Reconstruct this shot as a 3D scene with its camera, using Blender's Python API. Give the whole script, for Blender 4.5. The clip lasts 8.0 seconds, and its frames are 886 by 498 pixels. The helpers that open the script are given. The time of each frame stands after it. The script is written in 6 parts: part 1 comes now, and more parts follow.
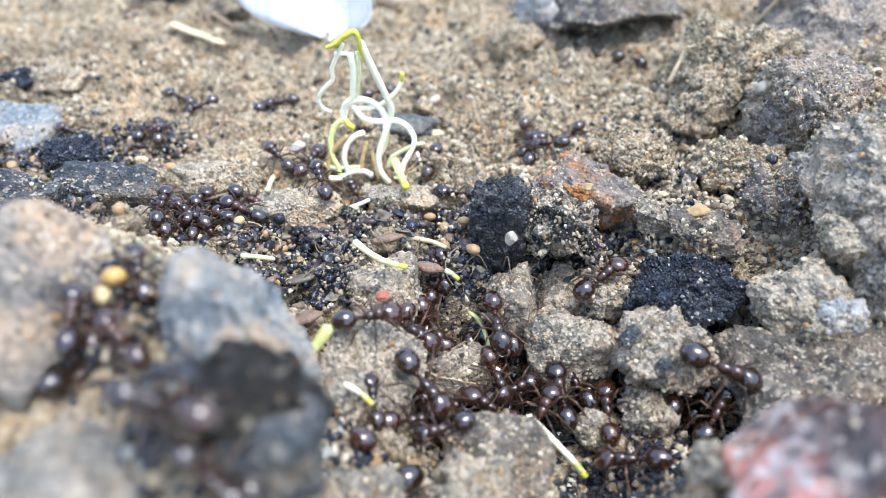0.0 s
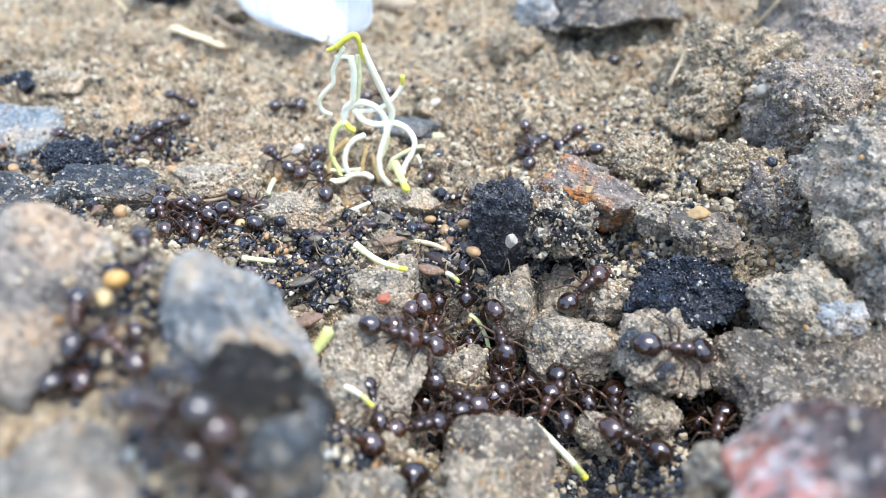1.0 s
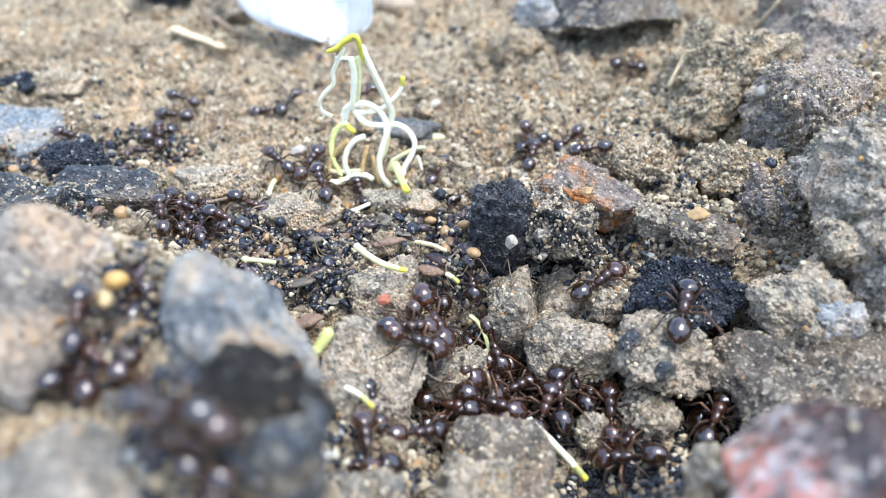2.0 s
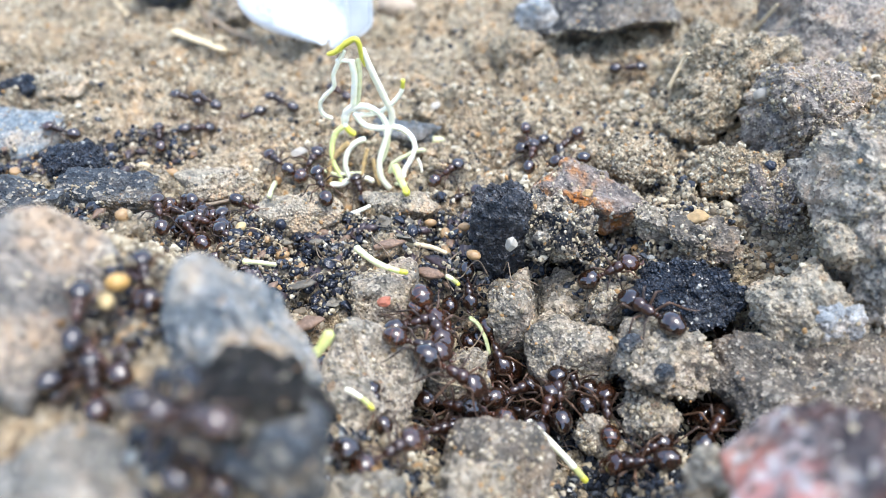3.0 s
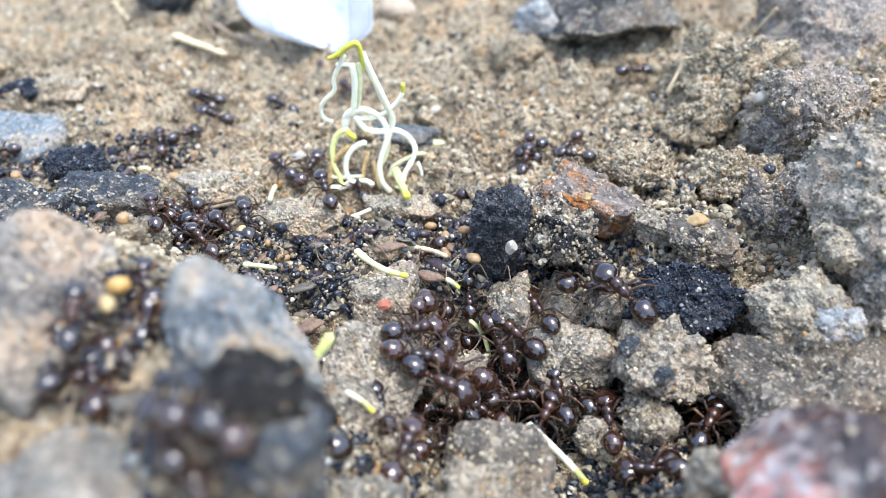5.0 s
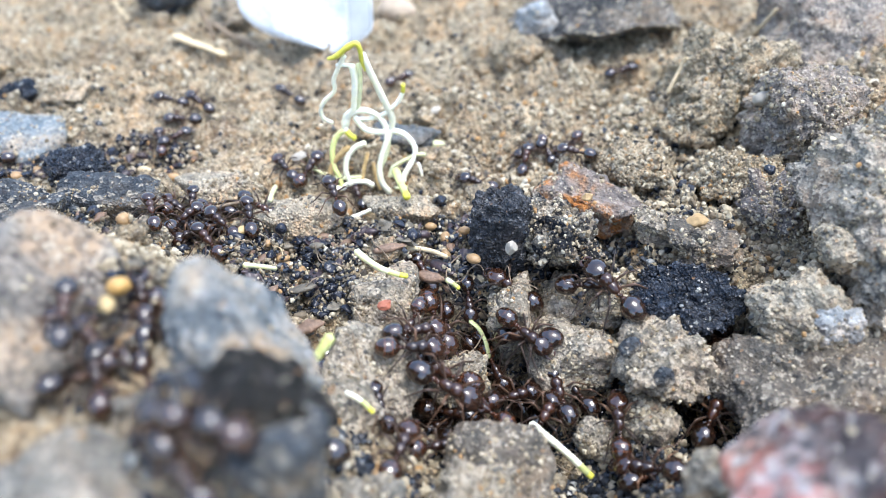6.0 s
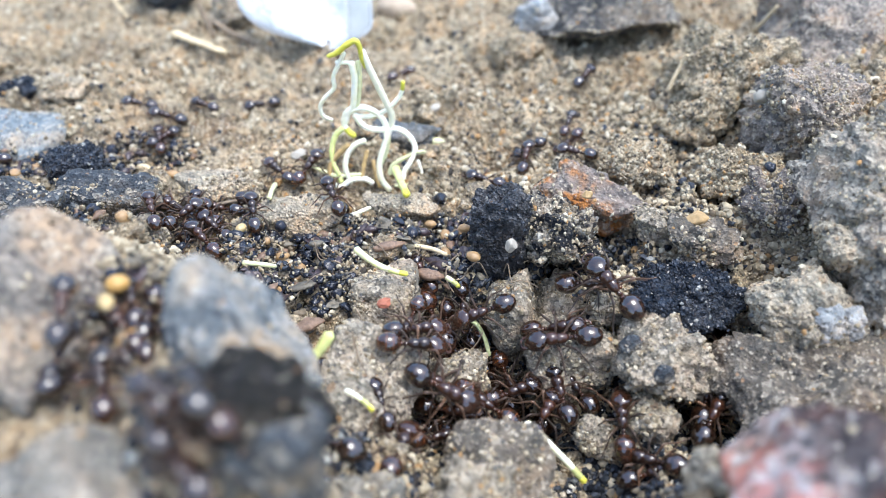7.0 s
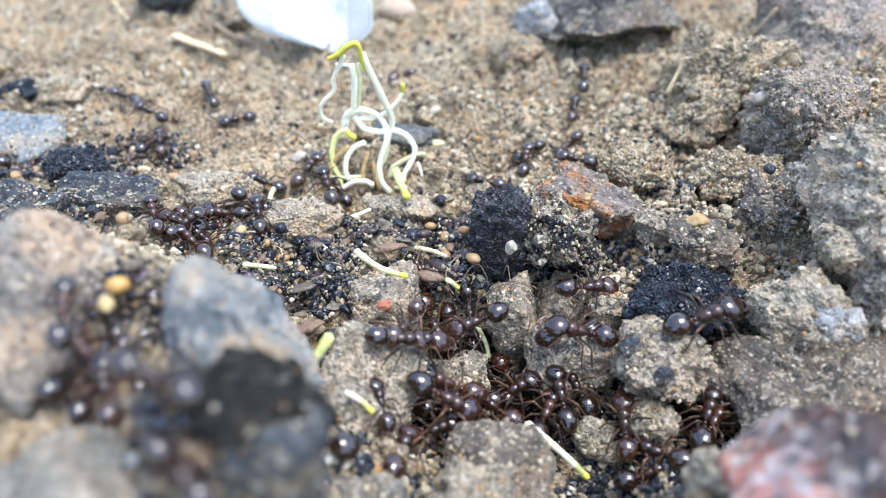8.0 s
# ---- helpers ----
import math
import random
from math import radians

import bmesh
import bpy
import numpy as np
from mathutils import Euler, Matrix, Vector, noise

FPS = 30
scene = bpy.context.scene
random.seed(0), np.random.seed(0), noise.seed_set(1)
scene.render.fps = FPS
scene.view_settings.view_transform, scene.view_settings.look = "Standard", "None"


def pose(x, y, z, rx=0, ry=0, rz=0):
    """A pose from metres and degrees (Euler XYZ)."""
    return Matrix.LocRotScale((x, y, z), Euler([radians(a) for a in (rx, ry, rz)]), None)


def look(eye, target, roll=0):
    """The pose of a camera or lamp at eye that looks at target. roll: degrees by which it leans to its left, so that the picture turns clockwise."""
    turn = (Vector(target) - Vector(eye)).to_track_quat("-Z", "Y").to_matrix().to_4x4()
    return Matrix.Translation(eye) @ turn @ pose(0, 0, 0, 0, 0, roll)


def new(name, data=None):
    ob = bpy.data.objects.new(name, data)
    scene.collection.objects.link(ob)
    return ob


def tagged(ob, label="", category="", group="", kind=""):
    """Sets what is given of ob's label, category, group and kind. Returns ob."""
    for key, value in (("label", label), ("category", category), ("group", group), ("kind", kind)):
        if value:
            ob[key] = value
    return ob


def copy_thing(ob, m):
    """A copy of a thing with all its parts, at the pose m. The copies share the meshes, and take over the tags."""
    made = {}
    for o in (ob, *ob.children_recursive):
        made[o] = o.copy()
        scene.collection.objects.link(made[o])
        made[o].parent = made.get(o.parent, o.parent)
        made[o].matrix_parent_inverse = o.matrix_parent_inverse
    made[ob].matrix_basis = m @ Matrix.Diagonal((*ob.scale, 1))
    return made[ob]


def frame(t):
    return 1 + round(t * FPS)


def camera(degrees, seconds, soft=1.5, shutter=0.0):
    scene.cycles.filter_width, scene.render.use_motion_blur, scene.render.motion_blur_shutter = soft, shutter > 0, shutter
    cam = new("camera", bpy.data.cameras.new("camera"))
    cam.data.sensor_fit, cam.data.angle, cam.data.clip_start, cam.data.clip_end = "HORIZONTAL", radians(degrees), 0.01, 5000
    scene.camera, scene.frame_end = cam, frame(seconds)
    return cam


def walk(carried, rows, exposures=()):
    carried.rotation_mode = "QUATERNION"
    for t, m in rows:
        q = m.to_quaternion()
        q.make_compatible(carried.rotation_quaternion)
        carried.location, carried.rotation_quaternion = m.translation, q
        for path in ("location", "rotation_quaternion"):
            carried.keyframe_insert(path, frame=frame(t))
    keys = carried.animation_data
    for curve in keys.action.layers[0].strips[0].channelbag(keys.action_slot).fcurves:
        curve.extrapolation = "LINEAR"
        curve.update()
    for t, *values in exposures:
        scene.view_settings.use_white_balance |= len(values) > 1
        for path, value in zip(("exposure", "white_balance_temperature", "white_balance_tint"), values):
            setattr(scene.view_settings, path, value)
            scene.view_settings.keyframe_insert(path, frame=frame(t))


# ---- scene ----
cam = camera(60, 8.0, soft=0.9, shutter=0.4)
# a phone lens close to its subject: a shallow depth of field
cam.data.dof.use_dof = True
cam.data.dof.focus_distance = 0.070
cam.data.dof.aperture_fstop = 23.0

# held in the hand, almost still
walk(cam, [
    (0.0, pose(0.00005, -0.05763, 0.04963, 48.681, 0, 0)),
    (0.5, pose(0.00002, -0.05767, 0.04969, 48.728, 0, 0)),
    (1.0, pose(0.00001, -0.05775, 0.04974, 48.873, 0, 0)),
    (1.5, pose(0.00001, -0.05777, 0.04978, 48.896, 0, 0)),
    (3.0, pose(-0.00001, -0.05788, 0.04991, 49.079, 0, 0)),
    (3.5, pose(-0.00001, -0.05797, 0.04998, 49.230, 0, 0)),
    (4.0, pose(0.00000, -0.05801, 0.05002, 49.326, 0, 0)),
    (4.5, pose(-0.00002, -0.05802, 0.05001, 49.320, 0, 0)),
    (6.0, pose(-0.00002, -0.05803, 0.05001, 49.377, 0, 0)),
    (6.5, pose(0.00001, -0.05797, 0.04996, 49.247, 0, 0)),
    (7.0, pose(0.00000, -0.05793, 0.04995, 49.194, 0, 0)),
    (7.5, pose(0.00001, -0.05797, 0.04995, 49.247, 0, 0)),
    (8.0, pose(0.00001, -0.05802, 0.04996, 49.377, 0, 0)),
], exposures=[(0.0, 1.88), (5.8, 1.88), (6.5, 1.82), (8.0, 1.81)])

# ---- world and sun: bright, thinly veiled sky ----
world = bpy.data.worlds.new("sky")
scene.world = world
world.use_nodes = True
_n, _l = world.node_tree.nodes, world.node_tree.links
sky = _n.new("ShaderNodeTexSky")
sky.sky_type = "NISHITA"
sky.sun_disc = False
sky.sun_elevation, sky.sun_rotation = radians(76), radians(107)
sky.air_density, sky.dust_density = 1.0, 1.8
_n["Background"].inputs["Strength"].default_value = 0.15
_l.new(sky.outputs[0], _n["Background"].inputs["Color"])

sun = new("sun", bpy.data.lights.new("sun", "SUN"))
sun.data.energy, sun.data.angle, sun.data.color = 0.85, radians(24), (0.93, 0.985, 0.995)
sun.matrix_world = look((0.20, -0.06, 0.97), (0, 0, 0))

MM = 0.001


# ---- materials ----
def material(name, rough=0.8, spec=0.3):
    m = bpy.data.materials.new(name)
    m.use_nodes = True
    b = m.node_tree.nodes["Principled BSDF"]
    b.inputs["Roughness"].default_value = rough
    b.inputs["Specular IOR Level"].default_value = spec
    return m, m.node_tree.nodes, m.node_tree.links, b


def ramp(nodes, stops, interpolation="LINEAR"):
    r = nodes.new("ShaderNodeValToRGB")
    r.color_ramp.interpolation = interpolation
    els = r.color_ramp.elements
    while len(els) < len(stops):
        els.new(0.5)
    for e, (p, c) in zip(els, stops):
        e.position, e.color = p, (*c, 1)
    return r


def noise_node(nodes, links, scale, detail=4, rough=0.6, coords="Object"):
    tc = nodes.new("ShaderNodeTexCoord")
    n = nodes.new("ShaderNodeTexNoise")
    n.inputs["Scale"].default_value, n.inputs["Detail"].default_value = scale, detail
    n.inputs["Roughness"].default_value = rough
    links.new(tc.outputs[coords], n.inputs["Vector"])
    return n


def mix(nodes, links, fac, a, b, blend="MIX"):
    x = nodes.new("ShaderNodeMix")
    x.data_type, x.blend_type = "RGBA", blend
    for sock, v in ((x.inputs[0], fac), (x.inputs[6], a), (x.inputs[7], b)):
        if isinstance(v, bpy.types.NodeSocket):
            links.new(v, sock)
        elif isinstance(v, tuple):
            sock.default_value = (*v, 1)
        else:
            sock.default_value = v
    return x.outputs[2]


def earth(name, dark, mid, light, grain_light=(0.52, 0.46, 0.36), grain_dark=(0.05, 0.045, 0.045),
          grains=0.5, rough=0.9, bump=0.5, patch=None, mottle=130, blotch=75, spread=(0.3, 0.5, 0.72), half=None, share=0.55,
          tint_size=230):
    """Crumbly mineral stuff: two scales of mottling, sand grains in several colours, fine relief."""
    m, n, l, b = material(name, rough, 0.25)
    big = noise_node(n, l, mottle, 5, 0.6)
    col = ramp(n, list(zip(spread, (dark, mid, light))))
    l.new(big.outputs["Fac"], col.inputs[0])
    out = col.outputs[0]
    if patch:
        pn = noise_node(n, l, blotch, 3, 0.55)
        pr = ramp(n, [(share, (0, 0, 0)), (share + 0.13, (1, 1, 1))])
        l.new(pn.outputs["Fac"], pr.inputs[0])
        out = mix(n, l, pr.outputs[0], out, patch)
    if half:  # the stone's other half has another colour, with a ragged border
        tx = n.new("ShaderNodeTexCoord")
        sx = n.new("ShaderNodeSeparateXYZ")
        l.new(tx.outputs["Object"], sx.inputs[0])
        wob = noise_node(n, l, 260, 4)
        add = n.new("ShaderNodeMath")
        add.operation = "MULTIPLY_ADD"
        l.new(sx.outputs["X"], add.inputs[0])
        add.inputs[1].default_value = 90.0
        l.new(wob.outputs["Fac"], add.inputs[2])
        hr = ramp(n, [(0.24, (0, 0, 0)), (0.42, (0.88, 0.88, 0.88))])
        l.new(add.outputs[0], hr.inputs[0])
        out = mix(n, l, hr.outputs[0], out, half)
    # rusty and bluish tints drift through it
    hue = noise_node(n, l, tint_size, 3, 0.6)
    hr = ramp(n, [(0.36, (0.89, 1.0, 1.10)), (0.5, (1.0, 1.0, 1.0)), (0.64, (1.14, 0.98, 0.84))])
    l.new(hue.outputs["Fac"], hr.inputs[0])
    out = mix(n, l, 1.0, out, hr.outputs[0], "MULTIPLY")
    fine = noise_node(n, l, 900, 6, 0.7)
    fr = ramp(n, [(0.3, (0.62, 0.62, 0.62)), (0.7, (1.22, 1.22, 1.22))])
    l.new(fine.outputs["Fac"], fr.inputs[0])
    out = mix(n, l, 1.0, out, fr.outputs[0], "MULTIPLY")
    # grains: cells of two fine Voronois, a share of them light, dark or rusty
    tc = n.new("ShaderNodeTexCoord")
    f = fine.outputs["Fac"]
    for scale, strength in ((1700, 0.45), (4200, 0.6)):
        v = n.new("ShaderNodeTexVoronoi")
        v.inputs["Scale"].default_value = scale
        l.new(tc.outputs["Object"], v.inputs["Vector"])
        sep = n.new("ShaderNodeSeparateColor")
        l.new(v.outputs["Color"], sep.inputs[0])
        gl = ramp(n, [(0.0, grain_dark), (0.25, tuple(0.45 * c for c in mid)), (0.45, mid), (0.66, light),
                      (0.86, grain_light), (0.985, (0.36, 0.21, 0.11))], "CONSTANT")
        l.new(sep.outputs[0], gl.inputs[0])
        cut = ramp(n, [(1 - grains, (0, 0, 0)), (1 - grains + 0.02, (strength,) * 3)])
        l.new(sep.outputs[1], cut.inputs[0])
        out = mix(n, l, cut.outputs[0], out, gl.outputs[0])
    f = v.outputs["Distance"]
    l.new(out, b.inputs["Base Color"])
    bp = n.new("ShaderNodeBump")
    bp.inputs["Strength"].default_value, bp.inputs["Distance"].default_value = bump, 0.0004
    mixh = n.new("ShaderNodeMath")
    mixh.operation = "ADD"
    l.new(fine.outputs["Fac"], mixh.inputs[0])
    l.new(f, mixh.inputs[1])
    l.new(mixh.outputs[0], bp.inputs["Height"])
    l.new(bp.outputs[0], b.inputs["Normal"])
    return m


SOIL = earth("soil", (0.150, 0.115, 0.074), (0.400, 0.315, 0.202), (0.600, 0.482, 0.322), patch=(0.190, 0.142, 0.092), blotch=85, bump=0.7)
CLOD = earth("clod_soil", (0.122, 0.100, 0.073), (0.306, 0.260, 0.192), (0.465, 0.400, 0.305), grains=0.5, patch=(0.315, 0.300, 0.270), blotch=230,
             mottle=240, bump=0.5)
BROWNCLOD = earth("brown_clod", (0.100, 0.087, 0.074), (0.215, 0.192, 0.164), (0.31, 0.265, 0.21), grains=0.35, patch=(0.36, 0.305, 0.235), mottle=170,
                  blotch=150, spread=(0.41, 0.5, 0.59), share=0.52)
BEIGE = earth("beige_clod", (0.27, 0.222, 0.158), (0.44, 0.368, 0.265), (0.56, 0.475, 0.35), grains=0.35, mottle=260, bump=0.7)
PALE = earth("pale_clod", (0.125, 0.110, 0.086), (0.235, 0.210, 0.170), (0.36, 0.33, 0.275), grains=0.35, patch=(0.225, 0.225, 0.215), blotch=280)
GREYSTONE = earth("grey_stone", (0.115, 0.121, 0.119), (0.245, 0.257, 0.252), (0.42, 0.432, 0.422), grains=0.3,
                  bump=0.5, patch=(0.38, 0.305, 0.21), mottle=190, blotch=190, share=0.47, spread=(0.39, 0.5, 0.61))
BLUESTONE = earth("blue_stone", (0.145, 0.172, 0.182), (0.215, 0.248, 0.258), (0.30, 0.325, 0.325), grains=0.3, bump=0.4, patch=(0.36, 0.34, 0.29), blotch=200)
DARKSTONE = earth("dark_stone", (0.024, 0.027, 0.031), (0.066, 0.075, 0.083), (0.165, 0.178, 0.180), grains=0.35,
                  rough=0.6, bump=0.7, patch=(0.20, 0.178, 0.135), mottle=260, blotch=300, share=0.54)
CHARCOAL = earth("charcoal", (0.012, 0.016, 0.022), (0.032, 0.042, 0.058), (0.074, 0.090, 0.116),
                 grain_light=(0.16, 0.17, 0.19), grains=0.3, rough=0.24, bump=1.0, mottle=400)
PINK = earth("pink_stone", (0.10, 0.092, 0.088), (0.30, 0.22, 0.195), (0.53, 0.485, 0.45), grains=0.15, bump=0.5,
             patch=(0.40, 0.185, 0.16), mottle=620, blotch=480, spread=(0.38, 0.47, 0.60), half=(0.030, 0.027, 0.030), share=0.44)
SANDYCOAL = earth("sandy_coal", (0.035, 0.034, 0.034), (0.27, 0.225, 0.165), (0.52, 0.46, 0.37), grains=0.12, bump=0.8,
                  patch=(0.016, 0.019, 0.024), mottle=700, blotch=420, spread=(0.42, 0.49, 0.58), share=0.45)
BACKROCK = earth("back_rock", (0.028, 0.028, 0.028), (0.085, 0.082, 0.077), (0.22, 0.21, 0.19), grains=0.35, bump=0.7,
                 patch=(0.24, 0.215, 0.175), mottle=200, blotch=150, share=0.5)
DUSTYCOAL = earth("dusty_charcoal", (0.020, 0.021, 0.024), (0.055, 0.058, 0.063), (0.135, 0.14, 0.15), grains=0.4, rough=0.6,
                  grain_light=(0.2, 0.2, 0.2), bump=1.0, mottle=420)
RUST = earth("rusty_stone", (0.11, 0.085, 0.07), (0.25, 0.20, 0.165), (0.36, 0.315, 0.265), grains=0.25,
             patch=(0.42, 0.19, 0.065), mottle=300, blotch=260, share=0.475)
# near-black base colour that stands for the shade under the pale stone's overhang
SHADESTONE = earth("damp_stone", (0.006, 0.006, 0.005), (0.014, 0.013, 0.011), (0.040, 0.038, 0.031), grains=0.15, rough=0.8, bump=0.5)
PURPLE = earth("purplish_soil", (0.115, 0.097, 0.083), (0.24, 0.205, 0.172), (0.37, 0.32, 0.26), grains=0.5, patch=(0.37, 0.315, 0.24),
               blotch=170, mottle=220)
DAMPSOIL = earth("damp_purplish_soil", (0.088, 0.073, 0.065), (0.200, 0.168, 0.147), (0.33, 0.285, 0.24), grains=0.4, mottle=200,
                 patch=(0.34, 0.285, 0.21), blotch=240)
LIGHTSTONE = earth("light_stone", (0.22, 0.225, 0.22), (0.37, 0.38, 0.37), (0.51, 0.52, 0.505), grains=0.3)
SLATE = earth("slate", (0.07, 0.078, 0.080), (0.130, 0.142, 0.145), (0.205, 0.215, 0.215), grains=0.2, bump=0.4)
DULLCLOD = earth("dull_clod", (0.07, 0.059, 0.046), (0.160, 0.136, 0.106), (0.28, 0.24, 0.19), grains=0.4, mottle=200)
CRUSTED = earth("crusted_rock", (0.16, 0.138, 0.108), (0.36, 0.312, 0.245), (0.50, 0.445, 0.36), grains=0.45, patch=(0.175, 0.160, 0.145),
                mottle=240, blotch=130)


def island_grains(name, stops, rough=0.55):
    """Loose grains, each with a colour of its own."""
    m, n, l, b = material(name, rough, 0.4)
    g = n.new("ShaderNodeNewGeometry")
    r = ramp(n, stops, "CONSTANT")
    l.new(g.outputs["Random Per Island"], r.inputs[0])
    f = noise_node(n, l, 2500, 3)
    fr = ramp(n, [(0.3, (0.6685, 0.7, 0.693)), (0.7, (1.098, 1.15, 1.138))])
    l.new(f.outputs["Fac"], fr.inputs[0])
    l.new(mix(n, l, 1.0, r.outputs[0], fr.outputs[0], "MULTIPLY"), b.inputs["Base Color"])
    return m


GRAINS = island_grains("grains", [(0.0, (0.07, 0.056, 0.045)), (0.06, (0.17, 0.125, 0.08)), (0.24, (0.32, 0.247, 0.160)),
                                  (0.50, (0.46, 0.368, 0.250)), (0.76, (0.62, 0.518, 0.378)), (0.905, (0.43, 0.24, 0.10)),
                                  (0.95, (0.13, 0.118, 0.105)), (0.99, (0.62, 0.55, 0.44))], 0.7)
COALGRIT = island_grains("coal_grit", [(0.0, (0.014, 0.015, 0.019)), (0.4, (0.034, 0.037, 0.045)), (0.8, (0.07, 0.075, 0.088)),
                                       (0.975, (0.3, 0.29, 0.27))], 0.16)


# ---- noise on arrays ----
def _hash(i, j, k, seed):
    h = (i * 374761393 + j * 668265263 + k * 2147483647 + seed * 974634777) & 0xFFFFFFFF
    h = ((h ^ (h >> 13)) * 1274126177) & 0xFFFFFFFF
    return ((h ^ (h >> 16)) & 0xFFFF) / 65535.0


def vnoise(p, seed=0):
    """Value noise, 0 to 1, at an array of points."""
    q = np.floor(p).astype(np.int64)
    f = p - q
    f = f * f * (3 - 2 * f)
    out = np.zeros(len(p))
    for a in (0, 1):
        wa = f[:, 0] if a else 1 - f[:, 0]
        for b in (0, 1):
            wb = f[:, 1] if b else 1 - f[:, 1]
            for c in (0, 1):
                wc = f[:, 2] if c else 1 - f[:, 2]
                out += wa * wb * wc * _hash(q[:, 0] + a, q[:, 1] + b, q[:, 2] + c, seed)
    return out


def fbm(p, freq, octaves=3, seed=0):
    total, amp, norm = 0, 1.0, 0
    for o in range(octaves):
        total = total + amp * (vnoise(p * freq, seed + o * 17) * 2 - 1)
        norm += amp
        freq, amp = freq * 2.1, amp * 0.5
    return total / norm


def lumps(xy, cell, seed=0):
    """Round crumbs packed on a plane: height 0 to 1 above their joints."""
    q = np.floor(xy / cell).astype(np.int64)
    best = np.zeros(len(xy))
    for a in (-1, 0, 1):
        for b in (-1, 0, 1):
            i, j = q[:, 0] + a, q[:, 1] + b
            cx = (i + 0.1 + 0.8 * _hash(i, j, i * 0 + 1, seed)) * cell
            cy = (j + 0.1 + 0.8 * _hash(i, j, i * 0 + 2, seed)) * cell
            r = cell * (0.35 + 0.5 * _hash(i, j, i * 0 + 3, seed))
            d2 = ((xy[:, 0] - cx) ** 2 + (xy[:, 1] - cy) ** 2) / (r * r)
            best = np.maximum(best, np.sqrt(np.maximum(0, 1 - d2)) * r / (0.85 * cell))
    return best


# ---- shapes ----
def mesh_from(name, verts, faces, mat, smooth=True):
    """verts in millimetres, an array; faces an array of triangles or quads."""
    me = bpy.data.meshes.new(name)
    verts, faces = np.asarray(verts, float) * MM, np.asarray(faces)
    k = faces.shape[1]
    me.vertices.add(len(verts))
    me.vertices.foreach_set("co", verts.ravel())
    me.loops.add(faces.size)
    me.loops.foreach_set("vertex_index", faces.ravel())
    me.polygons.add(len(faces))
    me.polygons.foreach_set("loop_start", np.arange(len(faces)) * k)
    me.polygons.foreach_set("use_smooth", np.full(len(faces), smooth))
    me.update(calc_edges=True)
    me.materials.append(mat)
    return me


_ico = {}


def ico(level):
    if level not in _ico:
        bm = bmesh.new()
        bmesh.ops.create_icosphere(bm, subdivisions=level, radius=1)
        _ico[level] = (np.array([v.co[:] for v in bm.verts]), np.array([[v.index for v in f.verts] for f in bm.faces]))
        bm.free()
    return _ico[level]


def lumps3(p, cell, seed=0):
    """Round crumbs packed in space: height 0 to 1."""
    q = np.floor(p / cell).astype(np.int64)
    best = np.zeros(len(p))
    for a in (-1, 0, 1):
        for b in (-1, 0, 1):
            for c in (-1, 0, 1):
                i, j, k = q[:, 0] + a, q[:, 1] + b, q[:, 2] + c
                d2 = sum((p[:, m] / cell - (g + 0.1 + 0.8 * _hash(i, j, k, seed + m))) ** 2 for m, g in ((0, i), (1, j), (2, k)))
                r = 0.3 + 0.5 * _hash(i, j, k, seed + 7)
                best = np.maximum(best, np.sqrt(np.maximum(0, 1 - d2 / (r * r))) * r / 0.8)
    return best


def lump_points(level, seed, dims, planes=12, rough=0.6, crumb=0.5, sharp=26, cuts=(), skew=0.35):
    """A broken lump: a ball cut by random planes, warped, then roughened; half-sizes dims in mm."""
    rng = np.random.default_rng(seed)
    d, faces = ico(level)
    n = rng.normal(size=(planes, 3))
    n /= np.linalg.norm(n, axis=1)[:, None]
    off = rng.uniform(0.55, 0.9, planes)
    s = np.maximum(d @ n.T, 1e-3) / off
    r = 1.0 / (np.sum(s ** sharp, axis=1) + 1.0) ** (1.0 / sharp)
    box = np.sum(np.abs(d @ np.linalg.qr(rng.normal(size=(3, 3)) * skew + np.eye(3))[0]) ** 4.5, axis=1) ** (-1 / 4.5)
    p = d * (r * box)[:, None]
    for a, b, e, o in cuts:
        p = p - np.maximum(p @ np.array((a, b, e)) - o, 0)[:, None] * np.array((a, b, e))
    size = float(np.mean(dims))
    p = p + rough * 0.35 * np.stack([fbm(p + k * 9.3 + seed, 1.3, 2, seed + k) for k in (1, 2, 3)], 1)
    lo, hi = p.min(0), p.max(0)
    p = (p - (lo + hi) / 2) / ((hi - lo) / 2) * np.asarray(dims, float)
    q = p + seed * 13.7
    disp = rough * 0.25 * size * fbm(q, 1.4 / size, 3, seed)
    disp += crumb * (1.3 * np.abs(fbm(q, 0.38, 2, seed + 5)) - 0.35)
    disp += crumb * 1.3 * (np.abs(fbm(q, 0.95, 2, seed + 9)) - 0.25)
    disp += crumb * 0.5 * np.abs(fbm(q, 2.4, 2, seed + 21))
    if level > 4:
        disp += crumb * (0.75 * lumps3(q, 1.5, seed) * (fbm(q, 0.3, 2, seed + 3) > -0.1) + 0.5 * lumps3(q, 0.7, seed + 2))
    return p + d * disp[:, None], faces


def grain_cloud(points, sizes, seed):
    """Many small angular grains, one at each point, as one array of vertices and triangles."""
    rng = np.random.default_rng(seed)
    d, f = ico(1)
    n = len(points)
    q = rng.normal(size=(n, 3, 3))
    q, _ = np.linalg.qr(q)
    shape = rng.uniform(0.6, 1.25, (n, 1, 3)) * np.asarray(sizes)[:, None, None]
    v = d[None] * (1 + rng.uniform(-0.22, 0.22, (n, len(d), 1))) * shape
    v = np.einsum("nij,nkj->nki", q, v) + np.asarray(points)[:, None, :]
    return v.reshape(-1, 3), (f[None] + (np.arange(n) * len(d))[:, None, None]).reshape(-1, 3)


